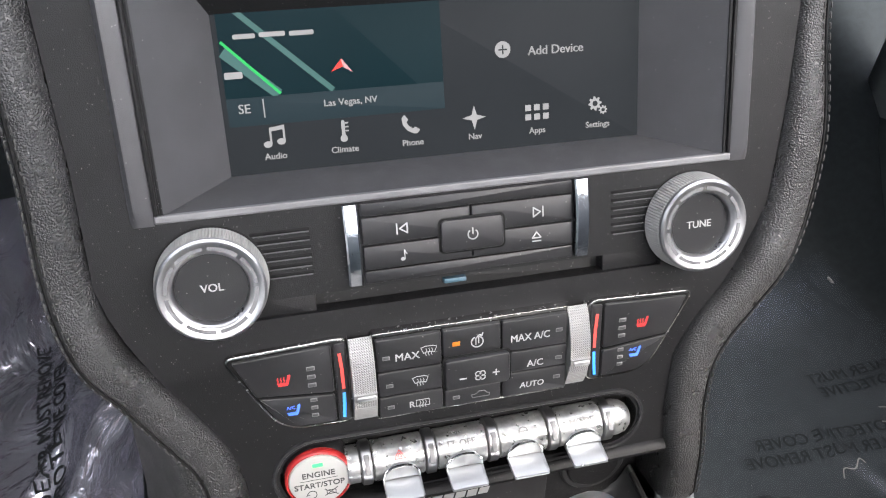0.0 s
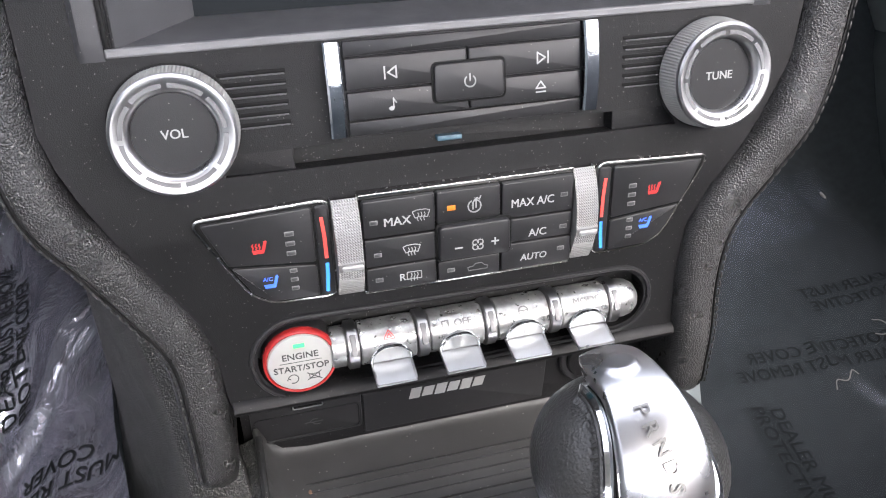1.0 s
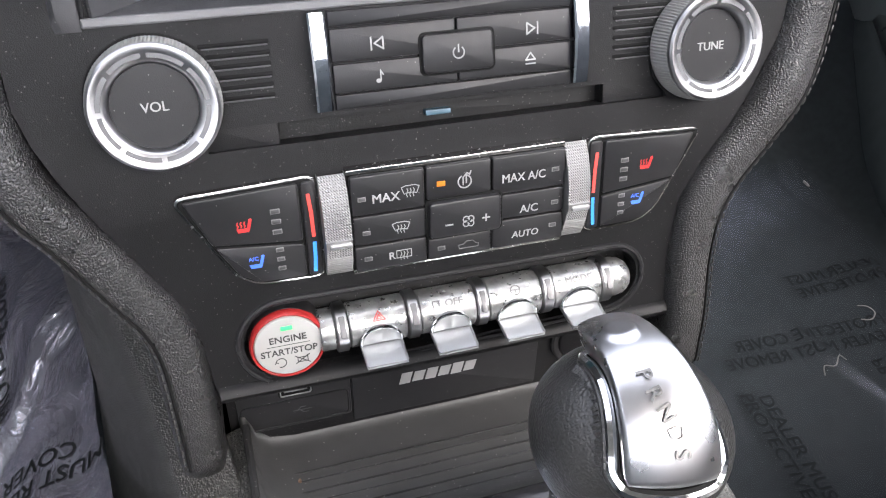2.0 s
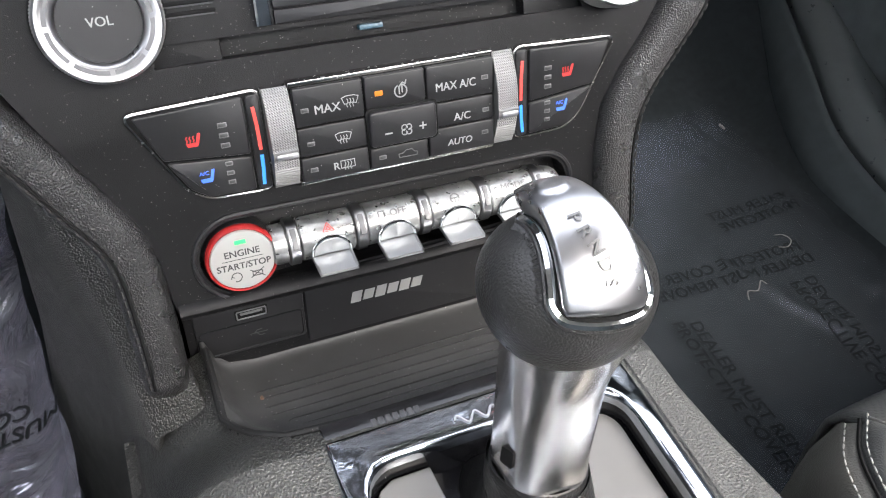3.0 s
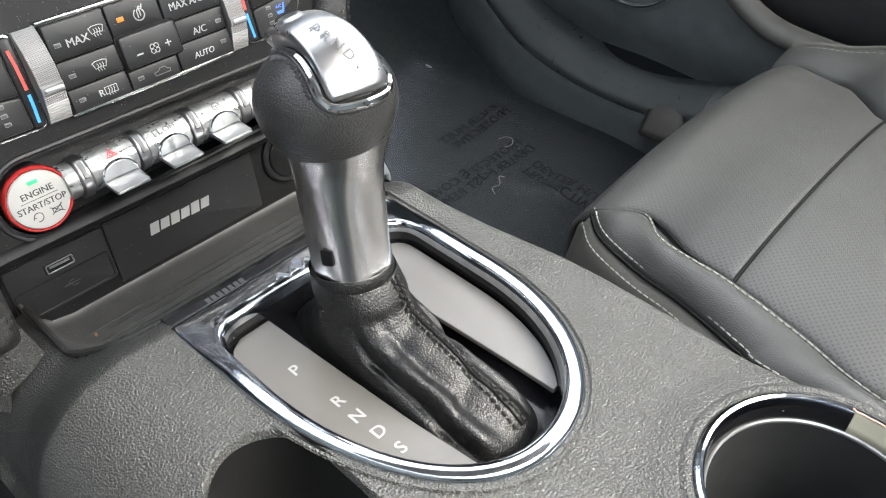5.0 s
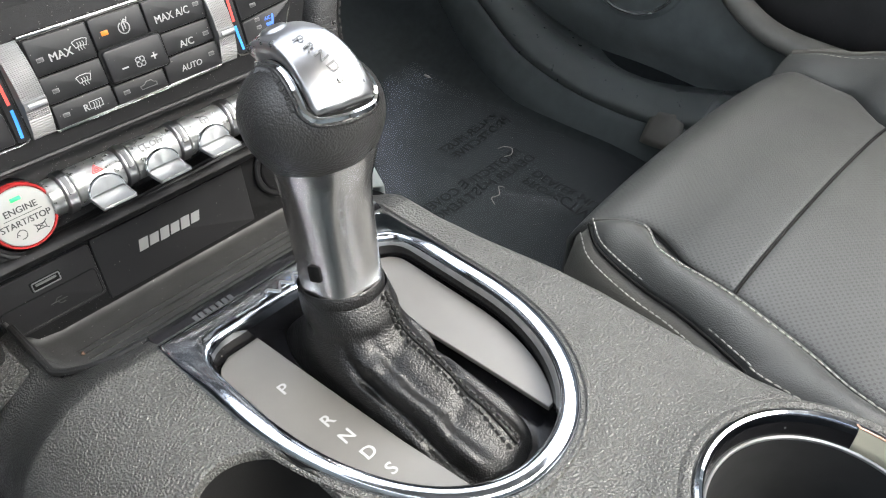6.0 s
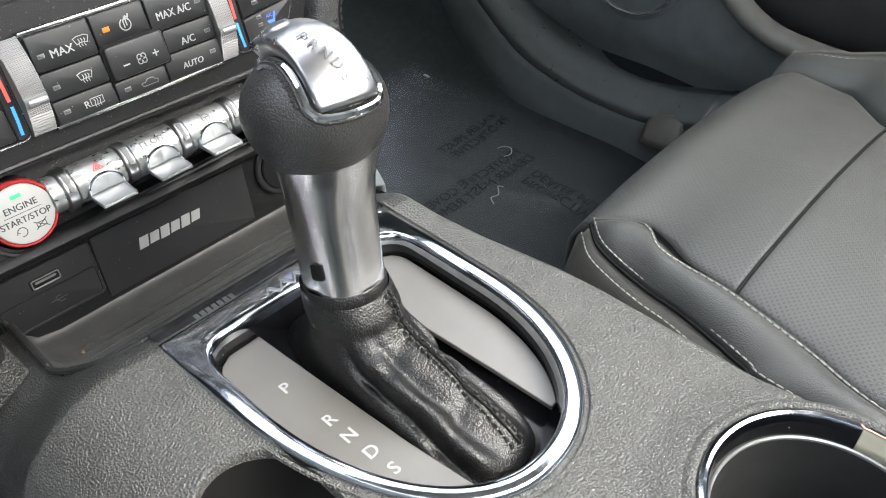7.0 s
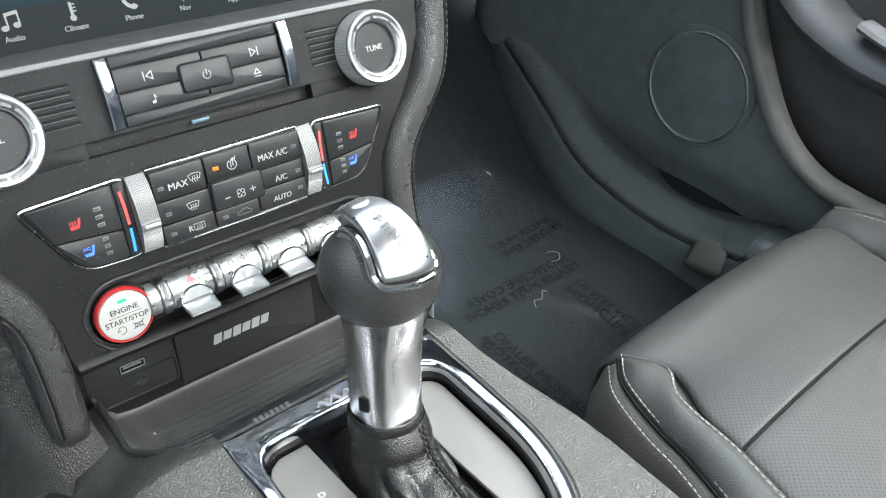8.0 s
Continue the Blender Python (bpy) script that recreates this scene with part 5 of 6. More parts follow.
def build_bezel():
    s = thing("selector_surround", (CX, CY, 0.300), "bright chrome gear selector surround with fingermarks and a round rear", "trim")
    o, i_ = radial(OUTER), radial(INNER)
    mid = lambda t: [(a[0] + (b[0] - a[0]) * t, a[1] + (b[1] - a[1]) * t) for a, b in zip(o, i_)]
    crown = [(0.0, 0.310), (0.0, 0.3186), (0.06, 0.3204), (0.22, 0.3216), (0.5, 0.3220), (0.74, 0.3216), (0.86, 0.3208), (0.92, 0.3198), (0.98, 0.3180), (1.0, 0.3150)]
    level = [(0.0, 0.310), (0.0, 0.3186), (0.04, 0.3194), (0.12, 0.3196), (0.5, 0.3200), (0.76, 0.3203), (0.83, 0.3209), (0.91, 0.3207), (0.98, 0.3184), (1.0, 0.3150)]
    bm = bmesh.new()
    loops = []
    for (t, zc), (s_, zl) in zip(crown, level):
        row = []
        for (x, y), (u, v) in zip(mid(t), mid(s_)):
            f = ease(-0.135, -0.112, y)
            row.append(Vector((x + (u - x) * f, y + (v - y) * f, zc + (zl - zc) * f)))
        loops.append(row)
    rings(bm, loops, cap0=False, cap1=False)
    part("chrome_ring", bm, DUSTYCHROME, s, sharp=60)
    bm = bmesh.new()
    rings(bm, [[Vector((x, y, z)) for x, y in mid(t)] for t, z in ((1.0, 0.3152), (1.02, 0.3125), (1.06, 0.3060), (1.06, 0.2990))], cap0=False, cap1=False)
    part("inner_wall", bm, GLOSSBLACK, s, "gloss black inner wall")
    # two faceplates, one on each side of the slot
    def border(y, side):
        """How far a plate reaches outwards at y."""
        cx, rx, yc, ry, ex = (0.0075, 0.0540, -0.153, 0.0880, 2.05) if side < 0 else (0.0075, 0.0522, -0.168, 0.0745, 2.25)
        w = rx
        if y < yc:
            w = rx * max(0.0, 1 - ((yc - y) / ry) ** ex) ** (1 / ex)
        if y > -0.1265:
            w -= 0.012 - math.sqrt(max(0.0, 0.012 ** 2 - (y + 0.1265) ** 2))
        return cx + side * w
    cut = {-1: ([0.11, 0.15, 0.20, 0.2295, 0.25], [-0.0218, -0.0195, -0.0162, -0.0130, -0.0110]),
           1: ([0.11, 0.165, 0.19, 0.225, 0.25], [0.0330, 0.0325, 0.0340, 0.0355, 0.0362])}
    for side in (-1, 1):
        slot_x = lambda y: float(np.interp(-y, *cut[side]))
        ys = [y for y in np.linspace(-0.1148, -0.2370, 40) if (border(y, side) - slot_x(y)) * side > 0.0015]
        pts = [(border(y, side) * 1000, y * 1000) for y in ys] + [(slot_x(y) * 1000, y * 1000) for y in (ys[-1], -0.20, -0.165, -0.14, ys[0])]
        part("faceplate", prism(bmesh.new(), MT, pts, 307.8, 310, 0.5), FACEPLATE, s, "satin grey faceplate", smooth=False)
    part("slot_bed", block(MT, -50, 66, -244, -108, 292, 301, 20, 1), GLOSSBLACK, s, "black slot bed")
    for ch, x, y in (("P", -32.0, -146), ("R", -30.2, -171), ("N", -29.8, -182), ("D", -29.0, -193.5), ("S", -28.2, -205)):
        lettering("lettering", ch, MT, x, y, 310, 5.6, WHITE, s)
    # wavy stroke added in place of smudges on the chrome
    wave = [(-8 + t * 1.4, -105.4 + 2.0 * math.sin(t * 1.15)) for t in range(21)]
    part("emblem", tube(smooth_path([(x * MM, y * MM, 0.3202) for x, y in wave], 3), 0.0006, 6), CAPMETAL, s, "raised wavy silver stroke in place of smudges")


build_bezel()

# ---- gear selector ----
BALL = Vector((0.0112, -0.1265, 0.4150))
FOOT = Vector((0.0030, -0.1470, 0.3370))


def build_selector():
    s = thing("gear_selector", (0.004, -0.16, 0.302), "automatic gear selector with black leather knob, silver cap and boot", "gear lever")
    zk = (BALL - FOOT).normalized()
    xk = (Vector((1, 0, 0)) - zk * zk.x).normalized()
    yk = zk.cross(xk)
    mk = Matrix.Identity(4)
    for i, a in enumerate((xk, yk, zk)):
        mk[0][i], mk[1][i], mk[2][i] = a
    mf = mk.copy()
    mf.translation = FOOT
    mb = mk.copy()
    mb.translation = BALL
    # shaft: faceted oval that flares towards the knob
    bm = bmesh.new()
    lp = []
    for h, rx, ry in ((-8, 15.2, 15.7), (0, 15.2, 15.7), (8, 15.3, 15.6), (20, 15.3, 15.2), (34, 15.9, 15.2), (44, 16.2, 15.5), (52, 16.8, 16.2), (57, 17.6, 17.0), (62, 18.4, 17.8)):
        row = []
        for k in range(48):
            a = 2 * math.pi * k / 48
            ca, sa = math.cos(a), math.sin(a)
            e = 0.72 + 0.2 * ease(44, 60, h)
            lift = max(0.0, math.cos(a + radians(35))) * ease(48, 62, h)
            row.append(at(mf, (rx + 5.2 * lift) * math.copysign(abs(ca) ** e, ca), (ry + 5.2 * lift) * math.copysign(abs(sa) ** e, sa), h + 6.5 * lift))
        lp.append(row)
    rings(bm, lp)
    shaft = part("shaft", bm, BRUSHED, s, "polished aluminium shaft", sharp=50)
    # small dark window low on the driver's side
    a = radians(199)
    mw = Matrix.Identity(4)
    nx_ = Vector((math.cos(a), math.sin(a), 0))
    tx = Vector((-math.sin(a), math.cos(a), 0))
    for i, q in enumerate((mk.to_3x3() @ tx, zk, mk.to_3x3() @ nx_)):
        mw[0][i], mw[1][i], mw[2][i] = q
    mw.translation = at(mf, 17.0 * math.cos(a), 17.0 * math.sin(a), 21)
    part("window", block(mw, -2.6, 2.6, -3.4, 3.4, -2, 0.0, 0.8, 0.05), LINE, shaft, "small dark window")
    part("collar", lathe_ring(mf, [(17.0, 4.5), (17.5, 6.5), (17.5, 9.2), (17.0, 10.2), (16.0, 10.0)], 48), BOOT, s, "rolled boot hem")
    # leather ball
    bm = bmesh.new()
    lp = []
    for i in range(1, 24):
        th = math.pi * i / 24
        row = []
        for k in range(48):
            a = 2 * math.pi * k / 48
            r = 27.6
            x, y, z = r * 0.985 * math.sin(th) * math.cos(a), r * 1.0 * math.sin(th) * math.sin(a), -r * math.cos(th)
            if z < 0:
                pinch = 1 - 0.10 * (z / r) ** 2
                x, y = x * pinch, y * pinch
            else:
                z *= 0.82
            row.append(at(mb, x, y, z))
        lp.append(row)
    rings(bm, lp)
    part("ball", bm, KNOBHIDE, s, "smooth black leather ball", sharp=80)

    def on(al, be, r):
        """A point of the cap: al across, be from the rear over the top to the front, in degrees."""
        al, be = radians(al), radians(be)
        return at(mb, r * 0.985 * math.sin(al), -r * math.cos(al) * math.cos(be), r * math.cos(al) * math.sin(be))
    B0, B1 = 12.0, 130.0

    def ball_r(al, be):
        """The radius of the flattened ball in that direction."""
        p = (on(al, be, 1.0) - BALL) / MM
        h = p.dot(zk)
        return 27.6 / math.sqrt(max(0.0, 1 - h * h) + (h / (0.82 if h > 0 else 1.0)) ** 2)

    def lo_(be):
        return -35.0 + 6.0 * ease(25, 110, be)

    def hi_(be):
        return 19.5 - 14.0 * ease(20, 105, be)

    def border(be, t, off=0.0):
        q = 1.0
        if be > 108:
            q = math.sqrt(max(0.05, 1 - ((be - 108) / 23) ** 2))
        if be < 22:
            q = 1 - 0.12 * ((22 - be) / 10) ** 2
        return (lo_(be) + hi_(be)) / 2 + t * (q * (hi_(be) - lo_(be)) / 2 + off)
    bm = bmesh.new()
    g = []
    nb, na = 64, 34
    for i in range(nb + 1):
        be = B0 + (B1 - B0) * i / nb
        row = []
        for j in range(na + 1):
            t = -1 + 2 * j / na
            al = border(be, t)
            edge = min(1 - abs(t), (be - B0) / 30, (B1 - be) / 30)
            lift = 0.3 + (1.6 + 2.2 * ease(15, 85, be)) * min(1, edge * 8) ** 0.5
            dim = math.hypot((al + 13) / 10, (be - 98) / 10)
            lift += 0.9 * ease(1.0, 0.72, dim) - 0.35 * ease(0.6, 0.0, dim)
            row.append(bm.verts.new(on(al, be, 27.6 + lift)))
            if j in (0, na):
                row.append(bm.verts.new(on(al, be, ball_r(al, be) - 0.8)))
        row[0], row[1] = row[1], row[0]
        g.append(row)
    for end, be in ((0, B0), (nb, B1)):
        low = [bm.verts.new(on(border(be, -1 + 2 * max(0, min(na, j - 1)) / na), be, ball_r(0, be) - 0.8)) for j in range(na + 3)]
        g.insert(0 if end == 0 else len(g), low)
    for i in range(len(g) - 1):
        for j in range(na + 2):
            bm.faces.new((g[i][j], g[i][j + 1], g[i + 1][j + 1], g[i + 1][j]))
    cap = part("cap", bm, CAPMETAL, s, "satin aluminium cap with thumb button", sharp=60)

    def surround(off, up_, rear):
        path = []
        bes = [B0 - rear + 5 + (118 - B0) * i / 30 for i in range(31)]
        for be in bes:
            al = border(be, -1, off)
            path.append(on(al, be, ball_r(al, be) + up_))
        for be in reversed(bes):
            al = border(be, 1, off)
            path.append(on(al, be, ball_r(al, be) + up_))
        a0, a1 = border(bes[0], 1, off), border(bes[0], -1, off)
        for j in range(1, 14):
            al = a0 + (a1 - a0) * j / 14
            be = bes[0] - 4.5 * math.sin(math.pi * j / 14) ** 0.35
            path.append(on(al, be, ball_r(al, be) + up_))
        return path
    part("cap_gap", tube(surround(1.8, 0.1, 4), 0.0012, 8, closed=True), LINE, cap)
    part("cap_trim", tube(surround(4.6, 0.3, 6.5), 0.0017, 8, closed=True), CHROME, cap, "thin chrome trim")
    part("hide_welt", tube(surround(8.0, 0.1, 9.5), 0.0012, 8, closed=True), KNOBHIDE, s, "folded hide edge round the cap")
    # short gathers of the hide where it is drawn under the trim
    bm = bmesh.new()
    for side in (-1, 1):
        for k in range(30):
            be = 24 + 3.0 * k + 0.8 * noise.noise(Vector((k * 1.7, side, 0)))
            far = 13.0 + 4.0 * noise.noise(Vector((k * 2.3, side, 3)))
            path = []
            for j in range(6):
                o = 7.0 + (far - 7.0) * j / 5
                al = border(be, side, o)
                path.append(on(al, be + 1.2 * j / 5 * noise.noise(Vector((k * 3.1, j * 0.4, side))), ball_r(al, be) + 0.15 - 0.6 * (j / 5) ** 2))
            tube(path, 0.0009, 6, bm=bm)
    part("gathered_hide", bm, KNOBHIDE, s, "finely gathered hide beside the trim")
    for k, ch in enumerate("PRNDS"):
        be = 68 - 9.4 * k
        rr = 27.6 + 1.95 + 2.2 * ease(15, 85, be)
        al = lambda b: lo_(b) + (hi_(b) - lo_(b)) * (0.52 - 0.15 * ease(30, 68, b))
        p, q = on(al(be), be, rr), on(al(be - 2), be - 2, rr)
        nn = (p - BALL).normalized()
        vx = (q - p).normalized()
        vy = nn.cross(vx).normalized()
        nn = vx.cross(vy)
        mx = Matrix.Identity(4)
        for i, a in enumerate((vx, vy, nn)):
            mx[0][i], mx[1][i], mx[2][i] = a
        mx.translation = p
        lettering("lettering", ch, mx, 0, 0, 0.55, 3.9, CAPPRINT, cap, thick=0.08, squeeze=1.0)
    # leather boot, gathered round the shaft and trailing to the rear
    bm = bmesh.new()
    lp = []
    top_c = FOOT + zk * 0.0095
    NR, NS = 56, 160
    hump = lambda d, w: math.exp(-(d / w) ** 2)
    for i in range(NR + 1):
        t = i / NR
        s1, s2 = min(1.0, t / 0.35), max(0.0, (t - 0.35) / 0.65)
        sp = 0.22 * s1 + 0.78 * s2
        cx = top_c.x + (0.0085 - top_c.x) * sp
        cy = top_c.y + (-0.1740 - top_c.y) * sp
        hx = 0.0172 + 0.0022 * s1 + 0.0058 * s2
        hy = 0.0174 + 0.0050 * s1 + 0.0400 * s2
        z = top_c.z - 0.0225 * s1 - (top_c.z - 0.0225 - 0.302) * s2 ** 0.85
        row = []
        for k in range(NS):
            a = 2 * math.pi * k / NS
            ca, sa = math.cos(a), math.sin(a)
            ex = 0.85 - 0.25 * s2
            slack = 1 - 0.24 * hump(t - 0.66, 0.26) * max(0.0, ca)
            x = cx + hx * slack * math.copysign(abs(ca) ** ex, ca)
            y = cy + hy * math.copysign(abs(sa) ** ex, sa)
            zz = z + 0.0075 * max(0.0, -sa) * math.sin(math.pi * t) ** 0.9
            g = math.degrees(a)
            live = ease(0.20, 0.42, t) * ease(1.02, 0.88, t)
            wob = 6 * noise.noise(Vector((t * 5, g * 0.03, 2.2)))
            # long drapes that run to the rear, with creases beside them
            f = 4.6 * hump(g + wob - (212 + 46 * t), 15) - 4.2 * hump(g + wob - (192 + 46 * t), 11) - 2.6 * hump(g + wob - (238 + 32 * t), 8)
            f += 2.2 * hump(g - (290 - 13 * t), 13) - 1.6 * hump(g + wob - (322 - 24 * t), 8) + 2.2 * hump(g + wob - (332 - 24 * t), 12)
            # creases across them
            f -= 3.0 * hump(t - 0.62 - 0.05 * math.sin(a * 3), 0.045) * ease(268, 290, g) * ease(352, 330, g)
            f -= 2.2 * hump(t - 0.47 + (g - 230) * 0.0022, 0.035) * ease(196, 215, g) * ease(285, 262, g)
            f -= 1.6 * hump(t - 0.80 + (g - 240) * 0.0030, 0.035) * ease(206, 225, g) * ease(285, 265, g)
            f += 0.7 * noise.noise(Vector((x * 90, y * 60, zz * 90))) + 0.25 * noise.noise(Vector((x * 210, y * 150, 5 + zz * 210)))
            d = f * live * 0.001
            tuck = 0.0012 * hump(t - 0.27, 0.06) * (1 + 0.8 * noise.noise(Vector((g * 0.06, 3.3, 0))))
            x, y, zz = x + (0.55 * d - tuck) * ca, y + (0.45 * d - tuck) * sa, zz + 0.85 * d * ease(0.25, 0.5, t)
            if zz < 0.319:
                x = min(0.0318, max(x, float(np.interp(-y, [0.11, 0.15, 0.20, 0.2295, 0.25], [-0.0208, -0.0185, -0.0152, -0.0120, -0.0100]))))
            row.append(Vector((x, y, zz)))
        lp.append(row)
    rings(bm, lp, cap0=False, cap1=False)
    boot = part("boot", bm, BOOT, s, "creased black leather boot", sharp=85)
    # the seam runs from the collar over the right rear of the boot
    rows = list(enumerate(lp))[1:-2]
    kk = lambda i: round(NS * (0.805 - 0.040 * i / NR))
    out = lambda r, k: r[k] + (r[k] - sum(r, Vector()) / NS).normalized() * 0.0004 + Vector((0, 0, 0.0003))
    even = lambda q: [sum(q[max(0, k - 3):k + 4], Vector()) / len(q[max(0, k - 3):k + 4]) for k in range(len(q))]
    seam = even([out(r, kk(i)) for i, r in rows])
    part("boot_seam", tube(seam, 0.0006, 5), LINE, boot)
    for off in (-2, 2):
        row = even([out(r, kk(i) + off) for i, r in rows])
        stitches("boot_stitching", row, 0.0034, 0.0026, 0.00075, BLACKTHREAD, boot)


build_selector()


def build_cup():
    c = thing("cup_holder", (CUP[0], CUP[1], 0.25), "round cup holder with peeling chrome ring and dark well", "cup holder")
    mc = Matrix.Translation((CUP[0], CUP[1], 0.3225))
    r = CUP[2] * 1000
    part("collar", lathe_ring(mc, [(r - 1.0, -4), (r + 0.2, -0.8), (r + 0.8, 0.1), (r + 2.2, 0.5), (r + 3.8, 0.0), (r + 5.2, -1.2), (r + 7.0, -3.0), (r + 8.0, -60)], 120), LEATHER, c, "smooth vinyl collar")
    part("chrome_ring", lathe_ring(mc, [(r, -4), (r + 0.1, -0.8), (r - 0.6, 0.7), (r - 1.9, 1.4), (r - 3.1, 0.9), (r - 3.9, -0.8), (r - 4.2, -3.2)], 120), DUSTYCHROME, c, "bright chrome ring")
    part("sleeve", lathe_ring(mc, [(r - 4.1, -2.6), (r - 4.8, -6), (r - 5.6, -10)], 120), GLOSSBLACK, c, "gloss black sleeve")
    part("sleeve_edge", lathe_ring(mc, [(r - 5.4, -9.8), (r - 6.0, -9.3), (r - 6.6, -9.9), (r - 6.7, -11)], 120), PADDLE, c, "thin bright edge")
    part("well", lathe_open(mc, [(r - 6.2, -10.2), (r - 7.2, -14), (r - 9, -60), (r - 13, -68)], 96), WELL, c, "dark rubber well")
    # bare plastic where the plating has peeled
    lp, torn = [], []
    for i in range(37):
        a = radians(-44 + 56.5 * i / 36)
        e = 0.5 * noise.noise(Vector((a * 9, 2, 0))) + 0.5 * noise.noise(Vector((a * 31, 5, 0)))
        w = min(1.0, (36 - i) / 1.0 + 0.6)
        row = []
        for o, h in ((-3.3 + 0.6 * e, 0.95), (-3.6, 0.2), (-3.95, -0.8), (-4.2, -3.0), (-4.8, -6), (-5.6, -9.6)):
            row.append(at(mc, (r + o * w + 0.12) * math.cos(a) - 0.25 * math.cos(a), (r + o * w - 0.13) * math.sin(a), h + 0.14))
        lp.append(row)
        if i > 20:
            torn.append(row[0] + Vector((0, 0, 0.0001)))
    bm = bmesh.new()
    rings(bm, lp, closed=False)
    thicken(part("bare_patch", bm, IVORY, c, "bare ivory plastic where chrome peeled"), 0.0003)
    part("torn_edge", tube(torn, 0.0006, 5, flat=0.5), COPPER, c, "coppery torn edge of the plating")


build_cup()

# ---- passenger seat ----


def build_seat():
    s = thing("passenger_seat", (0.36, -0.35, 0.03), "black leather passenger seat with perforated cushion and grey stitching", "car seat")
    # border lines of the cushion, from the front corner to the rear
    outer = smooth_path([(0.2195, -0.1347, 0.2430), (0.2031, -0.1510, 0.2445), (0.1936, -0.1713, 0.2458), (0.1857, -0.1966, 0.2475), (0.1802, -0.2194, 0.2500), (0.1705, -0.2448, 0.2535), (0.1606, -0.2666, 0.2570), (0.1525, -0.2900, 0.2605), (0.146, -0.43, 0.270), (0.145, -0.60, 0.280)], 6)
    inner = smooth_path([(0.2205, -0.1370, 0.2475), (0.2275, -0.1520, 0.2515), (0.2312, -0.1675, 0.2535), (0.2235, -0.1865, 0.2558), (0.2098, -0.2080, 0.2595), (0.2015, -0.2400, 0.2630), (0.1870, -0.2876, 0.2650), (0.172, -0.3295, 0.267), (0.165, -0.40, 0.270), (0.163, -0.60, 0.275)], 6)
    # inner edge of the bolster; ahead of the cross seam it leaves a shaded wedge before the cushion
    tab = smooth_path([(0.2205, -0.1370, 0.2475), (0.2275, -0.1520, 0.2517), (0.2300, -0.1690, 0.2545), (0.2125, -0.1862, 0.2590), (0.2062, -0.2050, 0.2608), (0.2000, -0.2395, 0.2638), (0.1862, -0.2874, 0.2656), (0.1712, -0.3293, 0.2676), (0.1642, -0.40, 0.2706), (0.1622, -0.60, 0.2756)], 6)
    # side bolster between them
    rows = []
    for o, i in zip(outer, tab):
        row = []
        for k in range(13):
            t = k / 12
            p = o.lerp(i, t)
            up_ = 0.009 * math.sin(math.pi * t) ** 0.7 * min(1.0, (o - i).length / 0.03)
            row.append((p.x, p.y, p.z + up_))
        rows.append(row)
    rows.insert(0, [(p[0] + 0.003, p[1] + 0.010, p[2] - 0.030) for p in rows[0]])
    rows.insert(1, [(p[0] + 0.001, p[1] + 0.008, p[2] - 0.010) for p in rows[1]])
    surface(rows, SEAT, "side_bolster", s, "smooth leather side bolster", thick=0.004)
    # wedge of smooth hide between bolster and cushion, its shade put into the colour
    rows = [[tuple(a.lerp(b, k / 6) - Vector((0, 0, 0.0012 * math.sin(math.pi * k / 6) + 0.0006))) for k in range(7)] for a, b in zip(tab, inner)]
    surface(rows[6:34], BORDER, "shaded_insert", s, "smooth insert with its shade in the colour", thick=0.002)
    # side skirt
    rows = []
    for o in outer:
        rows.append([(o.x, o.y, o.z + 0.001), (o.x - 0.008, o.y + 0.002, o.z - 0.010), (o.x - 0.014, o.y + 0.004, o.z - 0.035), (o.x - 0.010, o.y + 0.004, o.z - 0.09), (o.x, o.y, 0.10), (o.x + 0.01, o.y, 0.04)])
    f = rows[0]
    rows = [[(p[0] + 0.05, p[1] + 0.004, min(p[2], 0.205)) for p in f], [(p[0] + 0.02, p[1] + 0.006, min(p[2], 0.222)) for p in f], [(p[0] + 0.005, p[1] + 0.004, min(p[2], 0.238)) for p in f]] + rows
    surface(rows, SEATSIDE, "side_skirt", s, "grey vinyl side skirt", thick=0.003, side=Vector((-1, 0, 0)))
    # front roll and perforated centre
    xr = lambda y: float(np.interp(-y, [0.10, 0.147, 0.177, 0.200, 0.232, 0.27, 0.34, 0.65], [0.505, 0.504, 0.492, 0.482, 0.447, 0.43, 0.42, 0.41]))

    left = lambda y: float(np.interp(-y, [-p.y for p in inner], [p.x for p in inner])) - 0.001

    def cushion(x, y):
        zi = float(np.interp(-y, [-p.y for p in inner], [p.z for p in inner]))
        t = min(1, max(0, (x - left(y)) / (xr(y) - left(y))))
        z = zi + 0.0145 * math.sin(math.pi * t) ** 0.6
        z -= 0.0008 * ease(0.004, 0.0, abs(y + 0.2405))
        if y > -0.150:
            d = min(1.0, (y + 0.150) / 0.034)
            z -= 0.045 * (1 - math.sqrt(max(0.0, 1 - d * d)))
        return z
    rows = []
    for j in range(29):
        q = j / 28
        y = -0.2405 + 0.1204 * (0.5 * ease(0, 1, q) + 0.5 * q * q)
        rows.append([(left(y) + (xr(y) - left(y)) * i / 40, y, cushion(left(y) + (xr(y) - left(y)) * i / 40, y)) for i in range(41)])
    f = rows[-1]
    rows += [[(p[0], p[1], p[2] - 0.03) for p in f], [(p[0], p[1] - 0.012, 0.10) for p in f], [(p[0], p[1] - 0.03, 0.05) for p in f]]
    surface(rows, PERF, "front_roll", s, "lightly perforated front roll", thick=0.004)
    rows = []
    for j in range(40):
        y = -0.2405 - 0.4 * (j / 39) ** 1.8
        rows.append([(left(y) + (xr(y) - left(y)) * i / 40, y, cushion(left(y) + (xr(y) - left(y)) * i / 40, y) + 0.0002) for i in range(41)])
    surface(rows, PERF, "centre_panel", s, "perforated leather centre panel", thick=0.004)
